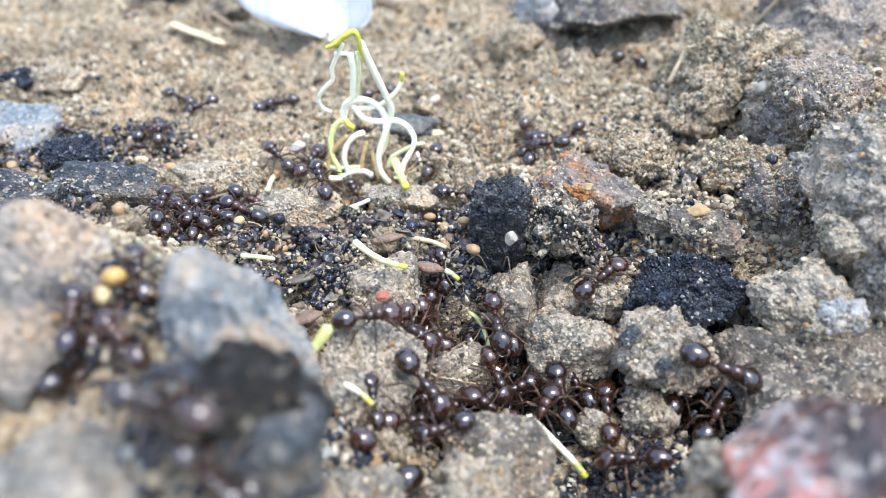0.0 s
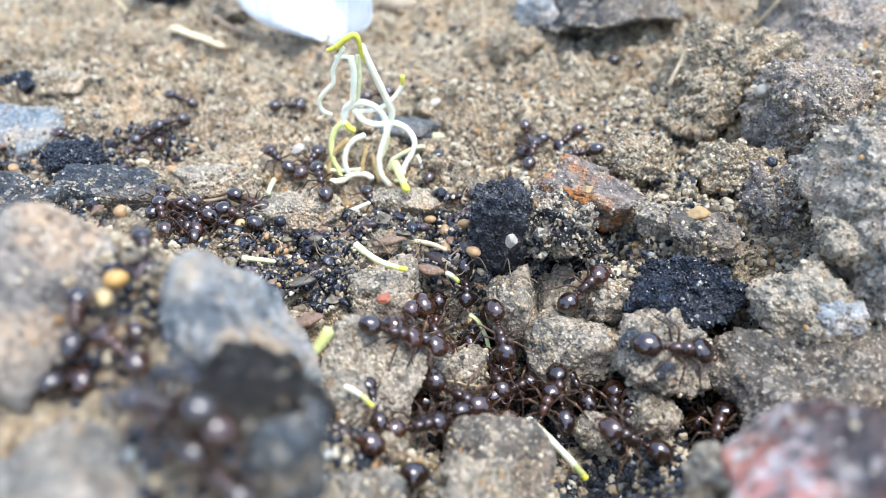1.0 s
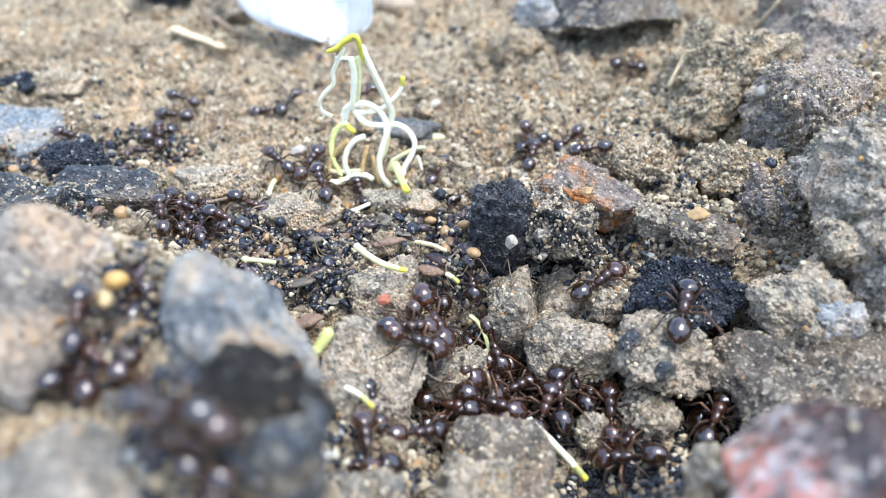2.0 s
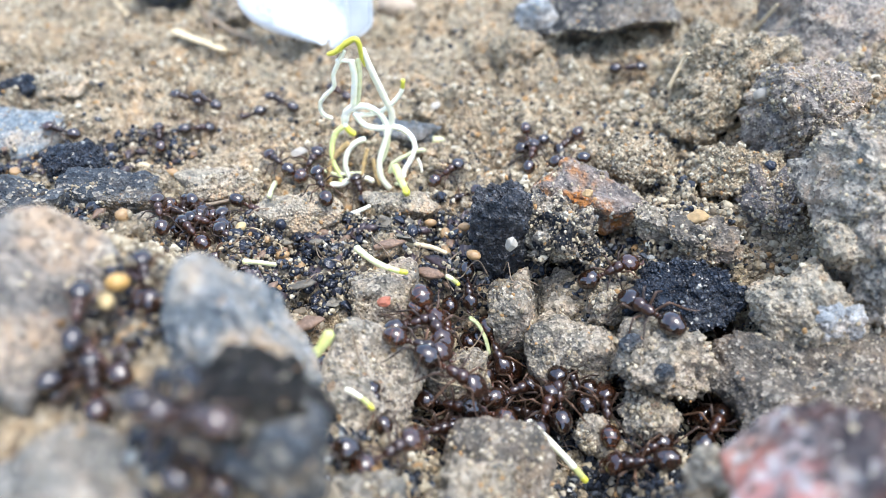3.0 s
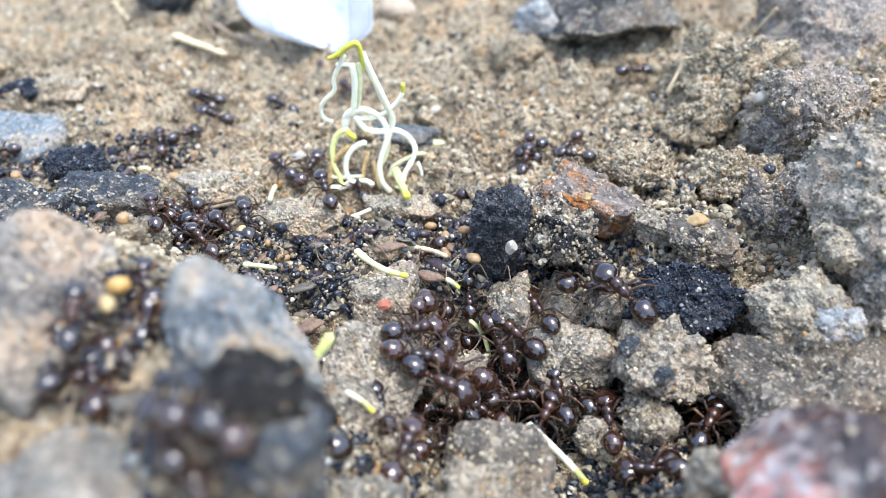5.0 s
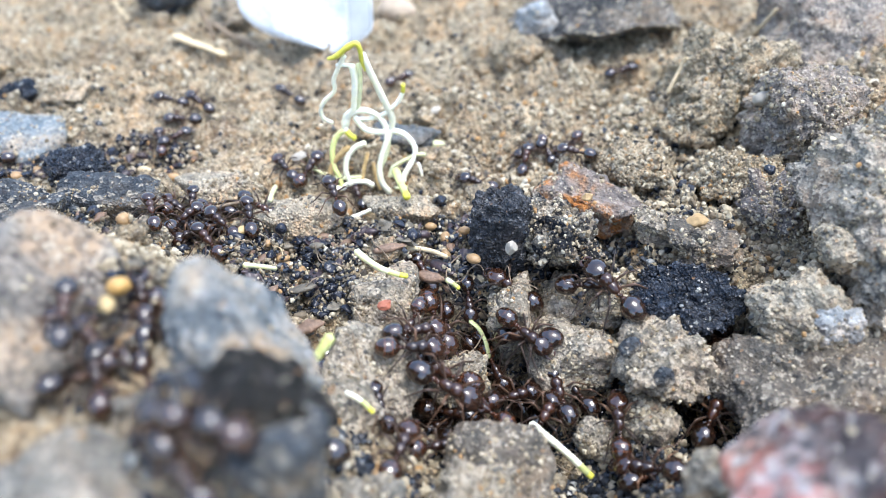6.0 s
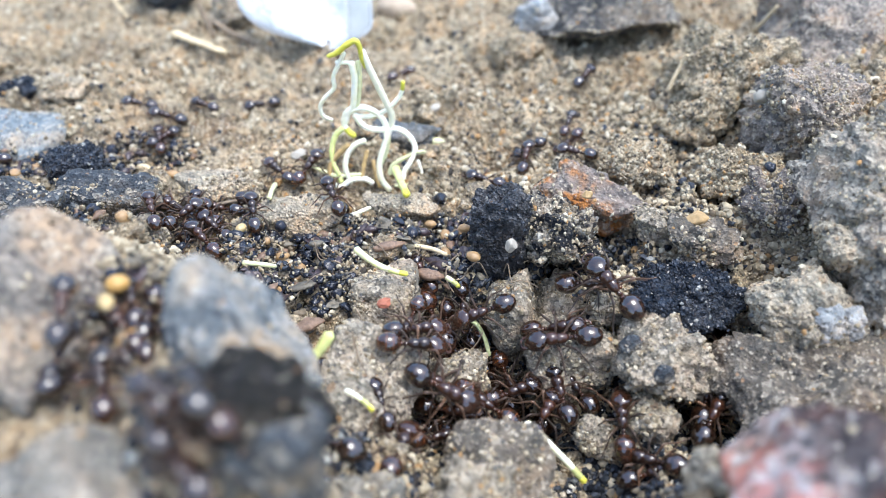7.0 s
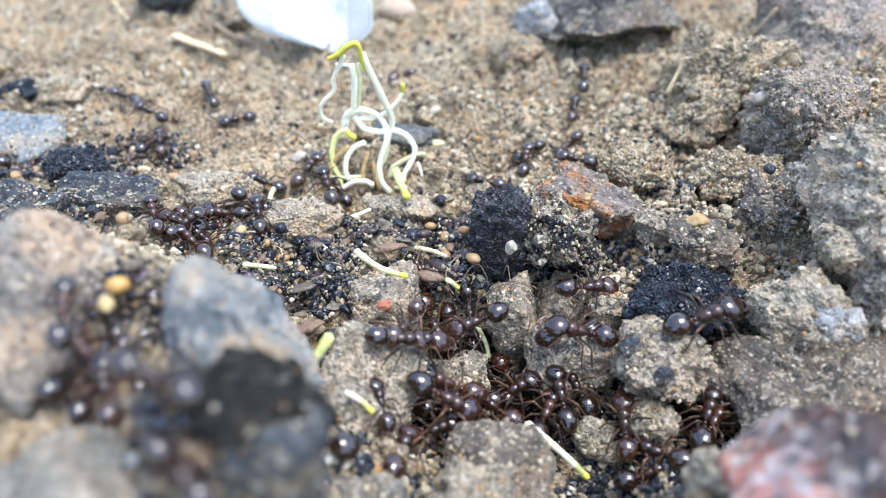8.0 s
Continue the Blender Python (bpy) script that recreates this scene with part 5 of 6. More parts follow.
def motions():
    crawl(ants[0], [
        (0.0, -0.55, -10.94, -1.63, 17, 22, -57),
        (1.0, -1.01, -12.64, 0.08, -12, 22, -64),
        (1.5, -0.88, -13.59, 2.23, -14, 16, -65),
        (3.5, -1.02, -13.68, 2.73, -5, 15, -65),
        (4.5, -0.95, -13.46, 2.24, -17, 22, -64),
        (6.5, -0.32, -9.81, -1.18, 12, 17, -66),
        (8.0, -0.55, -9.61, -1.47, 18, 17, -65),
    ])
    crawl(ants[1], [
        (0.0, -2.41, -14.20, 1.89, 17, 22, -26),
        (1.0, -2.03, -15.87, 2.96, 5, 13, -20),
        (1.5, -2.06, -16.04, 3.16, 16, 17, -13),
        (3.0, -1.79, -16.80, 3.32, 1, 12, -11),
        (3.5, -1.95, -16.77, 3.23, 7, 17, -7),
        (4.0, -1.86, -16.93, 3.12, 12, 17, 0),
        (4.5, -1.99, -17.24, 3.06, 18, 20, 0),
        (6.0, -2.38, -16.62, 3.50, 14, 10, 11),
        (6.5, -2.70, -16.52, 3.19, 17, 21, 13),
        (7.0, -2.21, -16.63, 3.54, 8, 11, 7),
        (8.0, -1.91, -15.73, 3.61, 18, 7, 0),
    ])
    crawl(ants[2], [
        (0.0, -5.47, -16.10, 5.70, 18, -1, 14),
        (1.0, -3.94, -16.33, 4.20, 13, 22, 0),
        (1.5, -3.18, -15.88, 3.89, 13, 21, 7),
        (3.0, -2.03, -13.43, 2.83, 18, -2, 21),
        (3.5, -2.04, -13.32, 2.70, 18, 1, 24),
        (4.0, -2.18, -14.79, 3.82, 18, 2, 20),
        (6.0, -2.05, -14.69, 3.48, 13, 7, 16),
        (7.0, -2.04, -14.35, 3.05, 14, 8, 14),
        (8.0, -3.41, -16.15, 4.05, 17, 17, 11),
    ])
    crawl(ants[3], [
        (0.0, 4.91, -12.94, 1.15, 18, 12, -82),
        (0.5, 4.87, -12.75, 0.80, 18, 22, -82),
        (1.0, 5.14, -13.20, 0.58, 18, 22, -78),
        (1.5, 4.74, -12.61, -1.63, 18, 22, -74),
        (3.0, 4.90, -11.83, -2.43, 18, 22, -69),
        (3.5, 4.79, -12.12, -1.54, 18, 22, -71),
        (4.5, 4.85, -12.09, -1.55, 18, 22, -70),
        (6.0, 7.29, -12.52, 0.77, 18, 13, -40),
        (6.5, 8.93, -11.96, -0.39, 18, 22, -28),
        (7.0, 10.20, -12.30, 1.08, 18, -22, -11),
        (7.5, 11.43, -12.44, 0.70, 15, -8, -4),
        (8.0, 11.45, -12.50, 0.94, 18, -16, 0),
    ])
    crawl(ants[4], [
        (0.0, 5.75, -9.82, -1.28, -18, -22, 105),
        (0.5, 5.48, -9.43, -1.92, -11, -22, 106),
        (1.0, 4.90, -9.55, -2.88, -18, -22, 102),
        (1.5, 5.06, -9.73, -3.43, -3, -22, 106),
        (3.0, 5.27, -10.00, -3.54, -18, -22, 115),
        (3.5, 5.58, -9.51, -2.95, -18, -22, 119),
        (4.0, 5.87, -9.68, -1.93, -18, -22, 124),
        (4.5, 6.07, -10.81, -0.03, -18, -22, 129),
        (6.0, 7.24, -11.95, -0.28, -17, 14, 159),
        (6.5, 8.44, -13.70, 0.18, -13, 16, 173),
        (7.0, 9.71, -14.11, 1.55, -17, 7, 180),
        (8.0, 10.85, -13.88, 2.57, -18, -17, 180),
    ])
    crawl(ants[5], [
        (0.0, 4.27, -16.93, -1.08, -18, 22, -68),
        (1.5, 4.64, -15.11, -2.69, 8, 8, -68),
        (3.0, 5.25, -14.18, -4.87, 18, 20, -64),
        (3.5, 5.24, -14.17, -4.99, 18, 22, -64),
        (4.5, 4.82, -13.95, -4.39, 4, 15, -68),
        (6.0, 4.87, -12.83, -3.52, 18, 22, -64),
        (6.5, 5.14, -13.03, -3.60, 18, 22, -64),
        (7.0, 6.02, -13.30, -4.50, 18, 22, -65),
        (8.0, 6.23, -13.29, -4.56, 18, 22, -60),
    ])
    crawl(ants[6], [
        (0.0, 7.11, -14.15, -6.67, -18, 22, 174),
        (1.0, 7.12, -14.24, -6.27, -18, 14, 174),
        (1.5, 7.24, -14.05, -5.64, -18, -1, 167),
        (3.0, 6.83, -13.38, -6.08, -11, 2, 161),
        (3.5, 7.02, -13.22, -5.61, -17, -9, 154),
        (4.0, 6.86, -12.73, -6.01, -18, -21, 142),
        (4.5, 6.49, -11.99, -6.03, -17, -18, 136),
        (6.0, 5.55, -12.60, -6.03, -18, -18, 131),
        (6.5, 4.84, -12.66, -5.66, -18, -22, 132),
        (7.0, 4.44, -12.80, -5.57, -2, -21, 126),
        (8.0, 4.47, -12.23, -5.61, -3, -11, 121),
    ])
    crawl(ants[7], [
        (0.0, 0.62, -18.12, -3.08, 10, 1, -15),
        (1.0, 0.71, -18.51, -2.57, 11, 2, -12),
        (3.0, 0.79, -18.44, -1.85, 18, 1, -12),
        (3.5, 0.78, -17.76, -3.04, 18, 1, -10),
        (4.0, 0.86, -18.68, -2.40, 8, -0, -10),
        (6.0, 0.78, -17.84, -3.17, 18, 4, -7),
        (8.0, 0.82, -18.55, -2.30, 11, -3, -10),
    ])
    crawl(ants[8], [
        (0.0, -0.14, -23.97, 1.83, -10, 12, -168),
        (1.0, -0.45, -21.21, -0.32, -8, 1, -162),
        (3.0, -0.08, -18.95, -3.51, -18, 11, -156),
        (4.0, -0.06, -18.94, -3.54, -18, 13, -156),
        (6.0, -0.05, -18.33, -4.02, -14, 10, -162),
        (8.0, -0.02, -18.51, -4.19, -18, 14, -156),
    ])
    crawl(ants[9], [
        (0.0, -1.32, -20.27, 1.96, 3, 22, -47),
        (0.5, -0.07, -20.08, 1.32, 13, 22, -36),
        (1.0, 1.49, -18.76, -0.68, 18, 7, -31),
        (1.5, 2.99, -18.85, -1.15, 18, 8, -25),
        (3.0, 6.81, -16.05, -5.96, 16, 1, -15),
        (3.5, 8.43, -15.50, -7.70, 18, 22, -19),
        (4.0, 10.21, -16.04, -8.67, 18, 22, -37),
        (4.5, 9.73, -17.47, -8.80, 18, 22, -69),
        (6.0, 9.04, -17.63, -8.62, 7, 22, -78),
        (6.5, 9.14, -17.96, -8.46, 11, 15, -83),
        (7.0, 9.20, -17.95, -9.05, 4, 22, -87),
        (8.0, 9.13, -17.95, -8.60, 18, 18, -83),
    ])
    crawl(ants[10], [
        (0.0, 11.70, -13.26, -4.25, -7, -17, 118),
        (1.5, 11.95, -13.12, -3.99, -13, -19, 117),
        (3.0, 11.87, -13.60, -2.37, -18, -20, 112),
        (3.5, 11.00, -14.07, -0.12, -18, -22, 107),
        (4.0, 10.25, -12.95, 0.27, -16, -13, 109),
        (4.5, 9.62, -11.23, 0.54, -18, 1, 109),
        (6.0, 6.00, -7.47, 1.69, -18, -22, 151),
        (6.5, 5.00, -8.48, 2.28, -17, -22, 173),
        (7.0, 3.39, -11.29, 1.83, -16, 21, 187),
        (8.0, 2.73, -11.99, 1.62, -18, 19, 194),
    ])
    crawl(ants[11], [
        (0.0, 22.16, -18.60, 2.05, 15, 13, -21),
        (0.5, 20.65, -17.77, 2.83, 18, 13, -7),
        (1.0, 18.76, -16.60, 2.56, 18, 8, 0),
        (1.5, 20.64, -14.72, 3.73, 7, -8, 38),
        (2.2, 19.51, -12.89, 4.09, -12, -9, 80),
        (3.0, 17.26, -12.50, 3.05, -18, 6, 129),
        (3.5, 16.55, -12.63, 4.33, -18, -15, 139),
        (4.0, 15.60, -11.28, 3.94, -18, -9, 136),
        (4.5, 15.24, -10.82, 4.24, -18, -19, 136),
        (6.0, 14.27, -9.83, 4.06, -18, -22, 133),
        (6.5, 13.94, -9.88, 4.04, -18, -22, 133),
        (7.0, 14.25, -10.04, 4.27, -18, -22, 129),
        (7.5, 18.73, -10.95, 4.76, -1, -22, 68),
        (8.0, 21.79, -13.82, 4.33, 17, -14, 13),
    ])
    crawl(ants[12], [
        (0.0, 14.55, -8.11, 2.33, 0, -20, 32),
        (0.5, 13.22, -8.65, 2.41, 2, -22, 35),
        (1.0, 12.70, -8.68, 2.16, 18, -22, 37),
        (1.5, 13.30, -8.61, 2.14, 5, -17, 35),
        (3.0, 15.40, -7.09, 2.84, 13, -20, 14),
        (3.5, 15.40, -7.58, 2.80, 18, -11, 0),
        (4.0, 13.68, -8.00, 2.16, 18, 10, 0),
        (6.0, 13.10, -8.36, 2.47, 8, 2, 7),
        (8.0, 13.10, -8.51, 2.38, 13, 3, 7),
    ])
    crawl(ants[13], [
        (0.0, 24.55, -12.40, -2.08, -18, -12, 90),
        (1.0, 24.81, -12.37, -1.40, -9, -22, 86),
        (1.5, 24.58, -11.93, -1.33, -18, -20, 82),
        (3.0, 24.76, -12.24, -1.20, -8, -22, 82),
        (4.5, 24.68, -11.97, -1.11, -18, -22, 86),
        (6.0, 24.85, -12.08, -1.29, -12, -22, 82),
        (8.0, 24.96, -13.71, -2.18, -5, -16, 78),
    ])
    crawl(ants[14], [
        (0.0, 22.88, -15.22, -1.56, 18, -22, 68),
        (1.0, 24.50, -14.73, -3.97, -5, -22, 71),
        (1.5, 24.00, -14.48, -3.61, -8, -22, 71),
        (3.0, 23.76, -14.11, -4.11, -11, -19, 68),
        (4.0, 23.84, -14.29, -3.96, -2, -21, 68),
        (4.5, 23.12, -15.06, -1.07, 16, -22, 68),
        (6.0, 23.12, -14.52, -1.07, 8, -22, 72),
        (7.0, 22.25, -16.74, -2.02, 3, -18, 68),
        (8.0, 21.52, -19.26, -1.28, 4, -17, 64),
    ])
    crawl(ants[15], [
        (0.0, 22.52, -17.28, -4.00, -18, 17, -158),
        (1.0, 22.93, -17.76, -4.17, 12, 22, -153),
        (3.0, 23.25, -17.57, -3.23, -6, 22, -158),
        (3.5, 23.40, -17.99, -3.15, -16, 22, -163),
        (4.5, 23.13, -18.04, -3.40, -4, 22, -163),
        (6.0, 23.22, -17.98, -3.45, -18, 22, -158),
        (8.0, 22.89, -18.06, -3.53, -4, 22, -158),
    ])
    crawl(ants[16], [
        (0.0, 14.60, -23.71, -2.73, -6, 17, 168),
        (1.0, 14.41, -22.24, -1.24, -18, -18, 161),
        (1.5, 14.16, -22.51, -2.94, -18, 19, 168),
        (3.0, 15.46, -23.18, -2.93, -17, 22, 170),
        (3.5, 14.94, -22.87, -2.93, -18, 22, 170),
        (4.0, 13.93, -24.90, -2.56, -1, 13, 174),
        (4.5, 16.30, -23.95, -2.93, -10, 22, 168),
        (6.0, 16.13, -23.40, -2.93, -18, 22, 155),
        (8.0, 16.98, -22.16, -2.71, -12, 17, 141),
    ])
    crawl(ants[17], [
        (0.0, 13.94, -18.31, -3.04, -18, -16, 89),
        (1.0, 14.51, -18.35, -2.62, -18, -19, 84),
        (3.0, 13.95, -18.14, -2.98, -18, -15, 89),
        (3.5, 14.16, -18.19, -2.92, -17, -12, 89),
        (4.5, 13.77, -18.21, -3.20, -12, -10, 93),
        (6.0, 14.61, -19.39, -2.15, -18, -22, 88),
        (7.0, 14.81, -19.46, -2.01, -14, -22, 88),
        (8.0, 15.01, -19.61, -1.88, -18, -22, 88),
    ])
    crawl(ants[18], [
        (0.0, 22.36, -20.13, -1.43, -15, -13, 53),
        (1.0, 22.11, -21.27, -1.73, -18, -6, 60),
        (1.5, 22.39, -19.81, -1.47, -18, -12, 60),
        (3.0, 21.84, -20.65, -2.09, 2, 2, 53),
        (4.5, 21.71, -20.40, -2.04, -9, 1, 53),
        (6.0, 22.57, -18.72, -1.98, -11, -19, 57),
        (8.0, 22.08, -19.84, -1.74, 1, -6, 53),
    ])
    crawl(ants[19], [
        (0.0, 19.18, -17.09, -1.96, 2, -1, 77),
        (1.5, 14.60, -20.25, -3.12, 2, -22, 57),
        (3.0, 16.49, -21.73, -3.20, 18, -15, 21),
        (4.5, 16.70, -22.57, -3.34, 2, -12, 16),
        (6.0, 16.98, -23.71, -3.21, 7, -17, 11),
        (8.0, 16.64, -23.37, -3.36, 16, -17, 11),
    ])
    crawl(ants[20], [
        (0.0, -2.33, -22.13, 0.50, 18, 16, 18),
        (1.0, -1.79, -22.53, 0.65, 18, 8, 18),
        (1.5, -2.09, -23.23, 0.54, 18, 18, 18),
        (3.0, -0.59, -21.50, -1.06, 15, 11, 24),
        (3.5, -0.26, -20.96, -2.42, 18, 18, 24),
        (4.5, -0.02, -22.47, -1.46, 5, 12, 29),
        (6.0, -0.56, -22.92, -0.89, 9, 18, 23),
        (7.0, -0.45, -21.58, -2.02, -0, 19, 24),
        (8.0, -0.54, -21.42, -0.69, 12, 2, 24),
    ])
    crawl(ants[21], [
        (0.0, -4.75, -28.77, 1.63, -15, -6, -157),
        (1.0, -4.58, -28.02, 1.85, -7, -19, -163),
        (1.5, -4.89, -27.82, 1.87, -6, -17, -163),
        (3.0, -9.05, -28.11, 5.85, 10, -22, -174),
        (3.5, -8.97, -27.62, 5.65, -6, -22, -174),
        (4.0, -9.64, -27.61, 6.44, 6, -22, -180),
        (4.5, -9.71, -27.35, 6.30, -1, -22, -180),
        (6.0, -9.76, -27.75, 6.90, -15, -22, -186),
        (6.5, -8.72, -27.05, 5.52, 6, -22, -191),
        (8.0, -9.31, -27.06, 6.00, 1, -22, -186),
    ])
    crawl(ants[22], [
        (0.0, -7.93, -25.63, 3.46, 3, -8, 168),
        (1.0, -7.48, -25.59, 3.80, 1, -21, 168),
        (2.0, -5.53, -26.22, 3.95, 10, -11, 102),
        (3.0, -3.59, -26.85, 4.09, 18, -2, 35),
        (4.5, -2.76, -27.10, 5.11, 18, -7, 66),
        (6.0, -3.20, -25.19, 2.26, 12, -1, 71),
        (8.0, -3.26, -24.64, 1.19, 18, 14, 75),
    ])
    crawl(ants[23], [
        (0.0, -9.42, -21.03, 0.78, 18, -7, 89),
        (1.5, -9.55, -20.53, 0.73, 18, -6, 89),
        (3.0, -9.37, -19.41, 1.33, 18, -22, 93),
        (4.5, -9.68, -17.75, 0.20, 18, 8, 93),
        (6.0, -9.74, -18.16, 0.90, 18, -10, 97),
        (6.5, -9.78, -17.84, 0.40, 18, 3, 97),
        (8.0, -9.67, -17.63, 0.89, 18, -10, 97),
    ])
    crawl(ants[24], [
        (0.0, -5.50, -21.49, 2.65, 18, -22, 102),
        (1.5, -5.59, -21.52, 2.57, 18, -22, 110),
        (3.0, -5.35, -21.30, 2.23, 18, -22, 110),
        (3.5, -5.04, -21.01, 2.05, 18, -22, 110),
        (6.0, -5.08, -20.93, 2.22, 11, -22, 114),
        (8.0, -5.08, -20.96, 2.50, 18, -22, 110),
    ])
    crawl(ants[25], [
        (0.0, -9.14, -15.30, -0.08, 18, 14, 72),
        (3.0, -9.03, -14.70, -0.43, 18, 22, 62),
        (4.5, -8.43, -14.67, -0.43, 18, 22, 40),
        (6.0, -7.84, -14.32, -0.28, 7, 18, 20),
        (6.5, -6.36, -14.61, 0.47, 3, 1, 13),
        (7.0, -6.28, -14.79, 0.17, 9, 8, 13),
        (8.0, -7.08, -13.06, 1.14, 18, -15, 0),
    ])
    crawl(ants[26], [
        (0.0, 1.56, -13.18, -3.63, 18, 16, -26),
        (1.0, 1.14, -13.35, -3.55, 11, 22, -26),
        (3.0, 0.70, -18.48, 1.93, 1, 20, -23),
        (3.5, 0.19, -18.82, 1.91, 14, 19, -19),
        (4.5, -0.34, -19.01, 2.24, 10, 16, -19),
        (6.0, 0.32, -19.05, 1.71, 18, 19, -19),
        (6.5, 0.03, -19.14, 2.01, 11, 14, -15),
        (7.0, 0.20, -19.38, 1.49, 18, 20, -19),
        (8.0, 0.32, -19.75, 1.05, 18, 22, -19),
    ])
    crawl(ants[27], [
        (0.0, 2.34, -12.26, -4.89, -18, -0, 161),
        (1.0, 2.61, -11.82, -4.30, -18, -9, 160),
        (1.5, 2.64, -12.50, -5.01, -16, 1, 167),
        (3.0, 1.77, -12.37, -4.38, -18, -3, 173),
        (4.0, 1.06, -15.44, -1.77, -18, -3, 170),
        (4.5, 0.85, -15.88, 0.08, -18, -22, 170),
        (6.0, -0.48, -16.56, 0.75, -18, -22, 167),
        (6.5, -1.01, -16.87, 0.48, -18, -22, 167),
        (7.0, -0.96, -17.03, -0.16, -18, -19, 170),
        (8.0, -0.16, -16.61, -0.67, -18, -22, 170),
    ])
    crawl(ants[28], [
        (0.0, 0.20, -5.88, 0.77, 16, 22, -83),
        (0.5, 1.05, -6.01, 0.44, -3, 21, -84),
        (1.0, 1.96, -7.02, 0.49, -13, 22, -88),
        (1.5, 2.80, -7.04, 1.55, -3, 22, -85),
        (3.0, 2.45, -7.18, 0.75, 11, 22, -85),
        (3.5, 2.56, -7.17, 1.03, 10, 16, -85),
        (4.5, 2.44, -7.55, 0.54, 8, 22, -88),
        (6.0, 2.29, -7.96, 0.23, -3, 22, -84),
        (6.5, 2.00, -8.37, 0.31, 12, 19, -84),
        (7.0, 1.94, -8.65, -0.11, 8, 22, -84),
        (8.0, 2.31, -8.61, -0.12, -3, 22, -84),
    ])
    crawl(ants[29], [
        (0.0, -1.03, 10.20, 2.39, 5, -22, 72),
        (1.0, -0.76, 9.78, 2.25, -9, -22, 72),
        (1.5, -0.56, 9.49, 2.02, -13, -14, 68),
        (3.0, 0.64, 8.80, 2.62, 18, -21, 32),
        (3.5, 0.99, 7.23, 1.53, 18, 11, -8),
        (4.0, 0.52, 2.54, 1.14, 7, 22, -71),
        (4.5, -0.18, 0.88, 0.70, -17, 22, -103),
        (5.2, -2.05, -3.40, 1.29, -13, 1, -165),
        (6.0, -1.89, -4.75, 1.53, -16, -22, -240),
        (6.5, -1.87, -5.01, 1.20, -18, -22, -240),
        (8.0, -2.22, -4.58, 1.39, -13, -11, -238),
    ])
    crawl(ants[30], [
        (0.0, -1.40, -9.44, -1.45, -12, 22, -96),
        (1.5, -0.43, -9.73, -1.51, -6, 22, -97),
        (3.0, 0.31, -9.82, -1.51, -8, 22, -97),
        (3.5, 0.56, -9.75, -1.27, 4, 22, -98),
        (4.0, 0.32, -9.94, -1.64, 9, 22, -97),
        (6.0, 0.27, -9.89, -1.65, 6, 22, -94),
        (8.0, 0.20, -9.93, -1.80, -11, 22, -94),
    ])
    crawl(ants[31], [
        (0.0, -4.15, -13.88, 1.83, -18, 22, -129),
        (1.5, -3.47, -13.78, 2.27, -18, 21, -119),
        (3.5, -3.30, -13.41, 2.54, -18, 17, -120),
        (6.0, -2.91, -13.18, 2.66, -18, 22, -115),
        (8.0, -3.31, -13.21, 2.65, -18, 11, -120),
    ])
    crawl(ants[32], [
        (0.0, 1.13, 5.25, 1.57, -18, -5, 180),
        (3.0, 2.00, 6.20, 1.07, -18, 22, 183),
        (3.5, 1.45, 7.18, 1.11, -12, 4, 183),
        (4.0, 0.11, 6.69, 1.94, -18, -22, 188),
        (4.5, -0.57, 6.01, 1.05, -18, 7, 196),
        (6.0, 3.39, 8.65, 1.75, -15, -13, 163),
        (8.0, 4.24, 8.51, 1.89, -18, -4, 163),
    ])
    crawl(ants[33], [
        (0.0, -11.88, 3.85, 4.68, -18, -22, 111),
        (1.5, -11.96, 3.94, 4.73, -14, -22, 111),
        (3.5, -11.97, 3.87, 4.69, -17, -22, 112),
        (4.5, -11.99, 3.92, 4.72, -14, -22, 112),
        (6.0, -10.87, 2.86, 4.69, 1, -22, 114),
        (7.0, -10.93, 2.61, 4.53, -4, -22, 115),
        (8.0, -11.78, 5.36, 4.05, -4, -22, 111),
    ])
    crawl(ants[34], [
        (0.0, -9.40, 7.71, -0.09, -2, -22, 121),
        (0.5, -8.32, 5.47, 0.89, -18, -22, 120),
        (1.0, -7.39, 4.55, 1.46, -1, -22, 116),
        (1.5, -9.17, 7.89, -0.25, 16, -22, 113),
        (3.0, -8.97, 9.00, 0.35, -11, -22, 110),
        (3.5, -8.98, 8.97, 0.35, -12, -22, 110),
        (4.5, -9.27, 9.95, 0.57, 8, -22, 113),
        (6.0, -9.47, 9.25, -0.15, 7, -17, 113),
        (6.5, -10.19, 8.22, -0.35, -6, -22, 117),
        (7.0, -11.33, 6.51, 1.23, -7, -22, 122),
        (8.0, -11.33, 9.50, 0.38, -6, -20, 121),
    ])
    crawl(ants[35], [
        (0.0, -14.15, 10.71, 1.96, 18, -11, 62),
        (3.5, -14.24, 10.71, 2.45, 18, -22, 61),
        (8.0, -14.16, 10.36, 2.40, 2, -22, 55),
    ])
    crawl(ants[36], [
        (0.0, -17.66, 10.53, 2.74, -15, -22, 139),
        (3.5, -17.79, 10.68, 2.57, -14, -12, 139),
        (6.0, -17.14, 10.81, 2.35, -15, -15, 130),
        (8.0, -19.21, 8.48, 1.89, -12, -16, 164),
    ])
    crawl(ants[37], [
        (0.0, -18.93, 2.74, 2.60, 18, 22, -16),
        (1.5, -18.91, 2.55, 2.78, 18, 13, -18),
        (3.5, -18.95, 2.67, 2.27, 18, 22, -15),
        (4.5, -18.61, 2.75, 2.25, 18, 20, -12),
        (6.0, -18.30, 3.08, 2.74, 18, 22, -22),
        (7.0, -18.47, 3.12, 2.37, 18, 22, -18),
        (8.0, -18.81, 3.27, 3.06, 18, 22, -16),
    ])
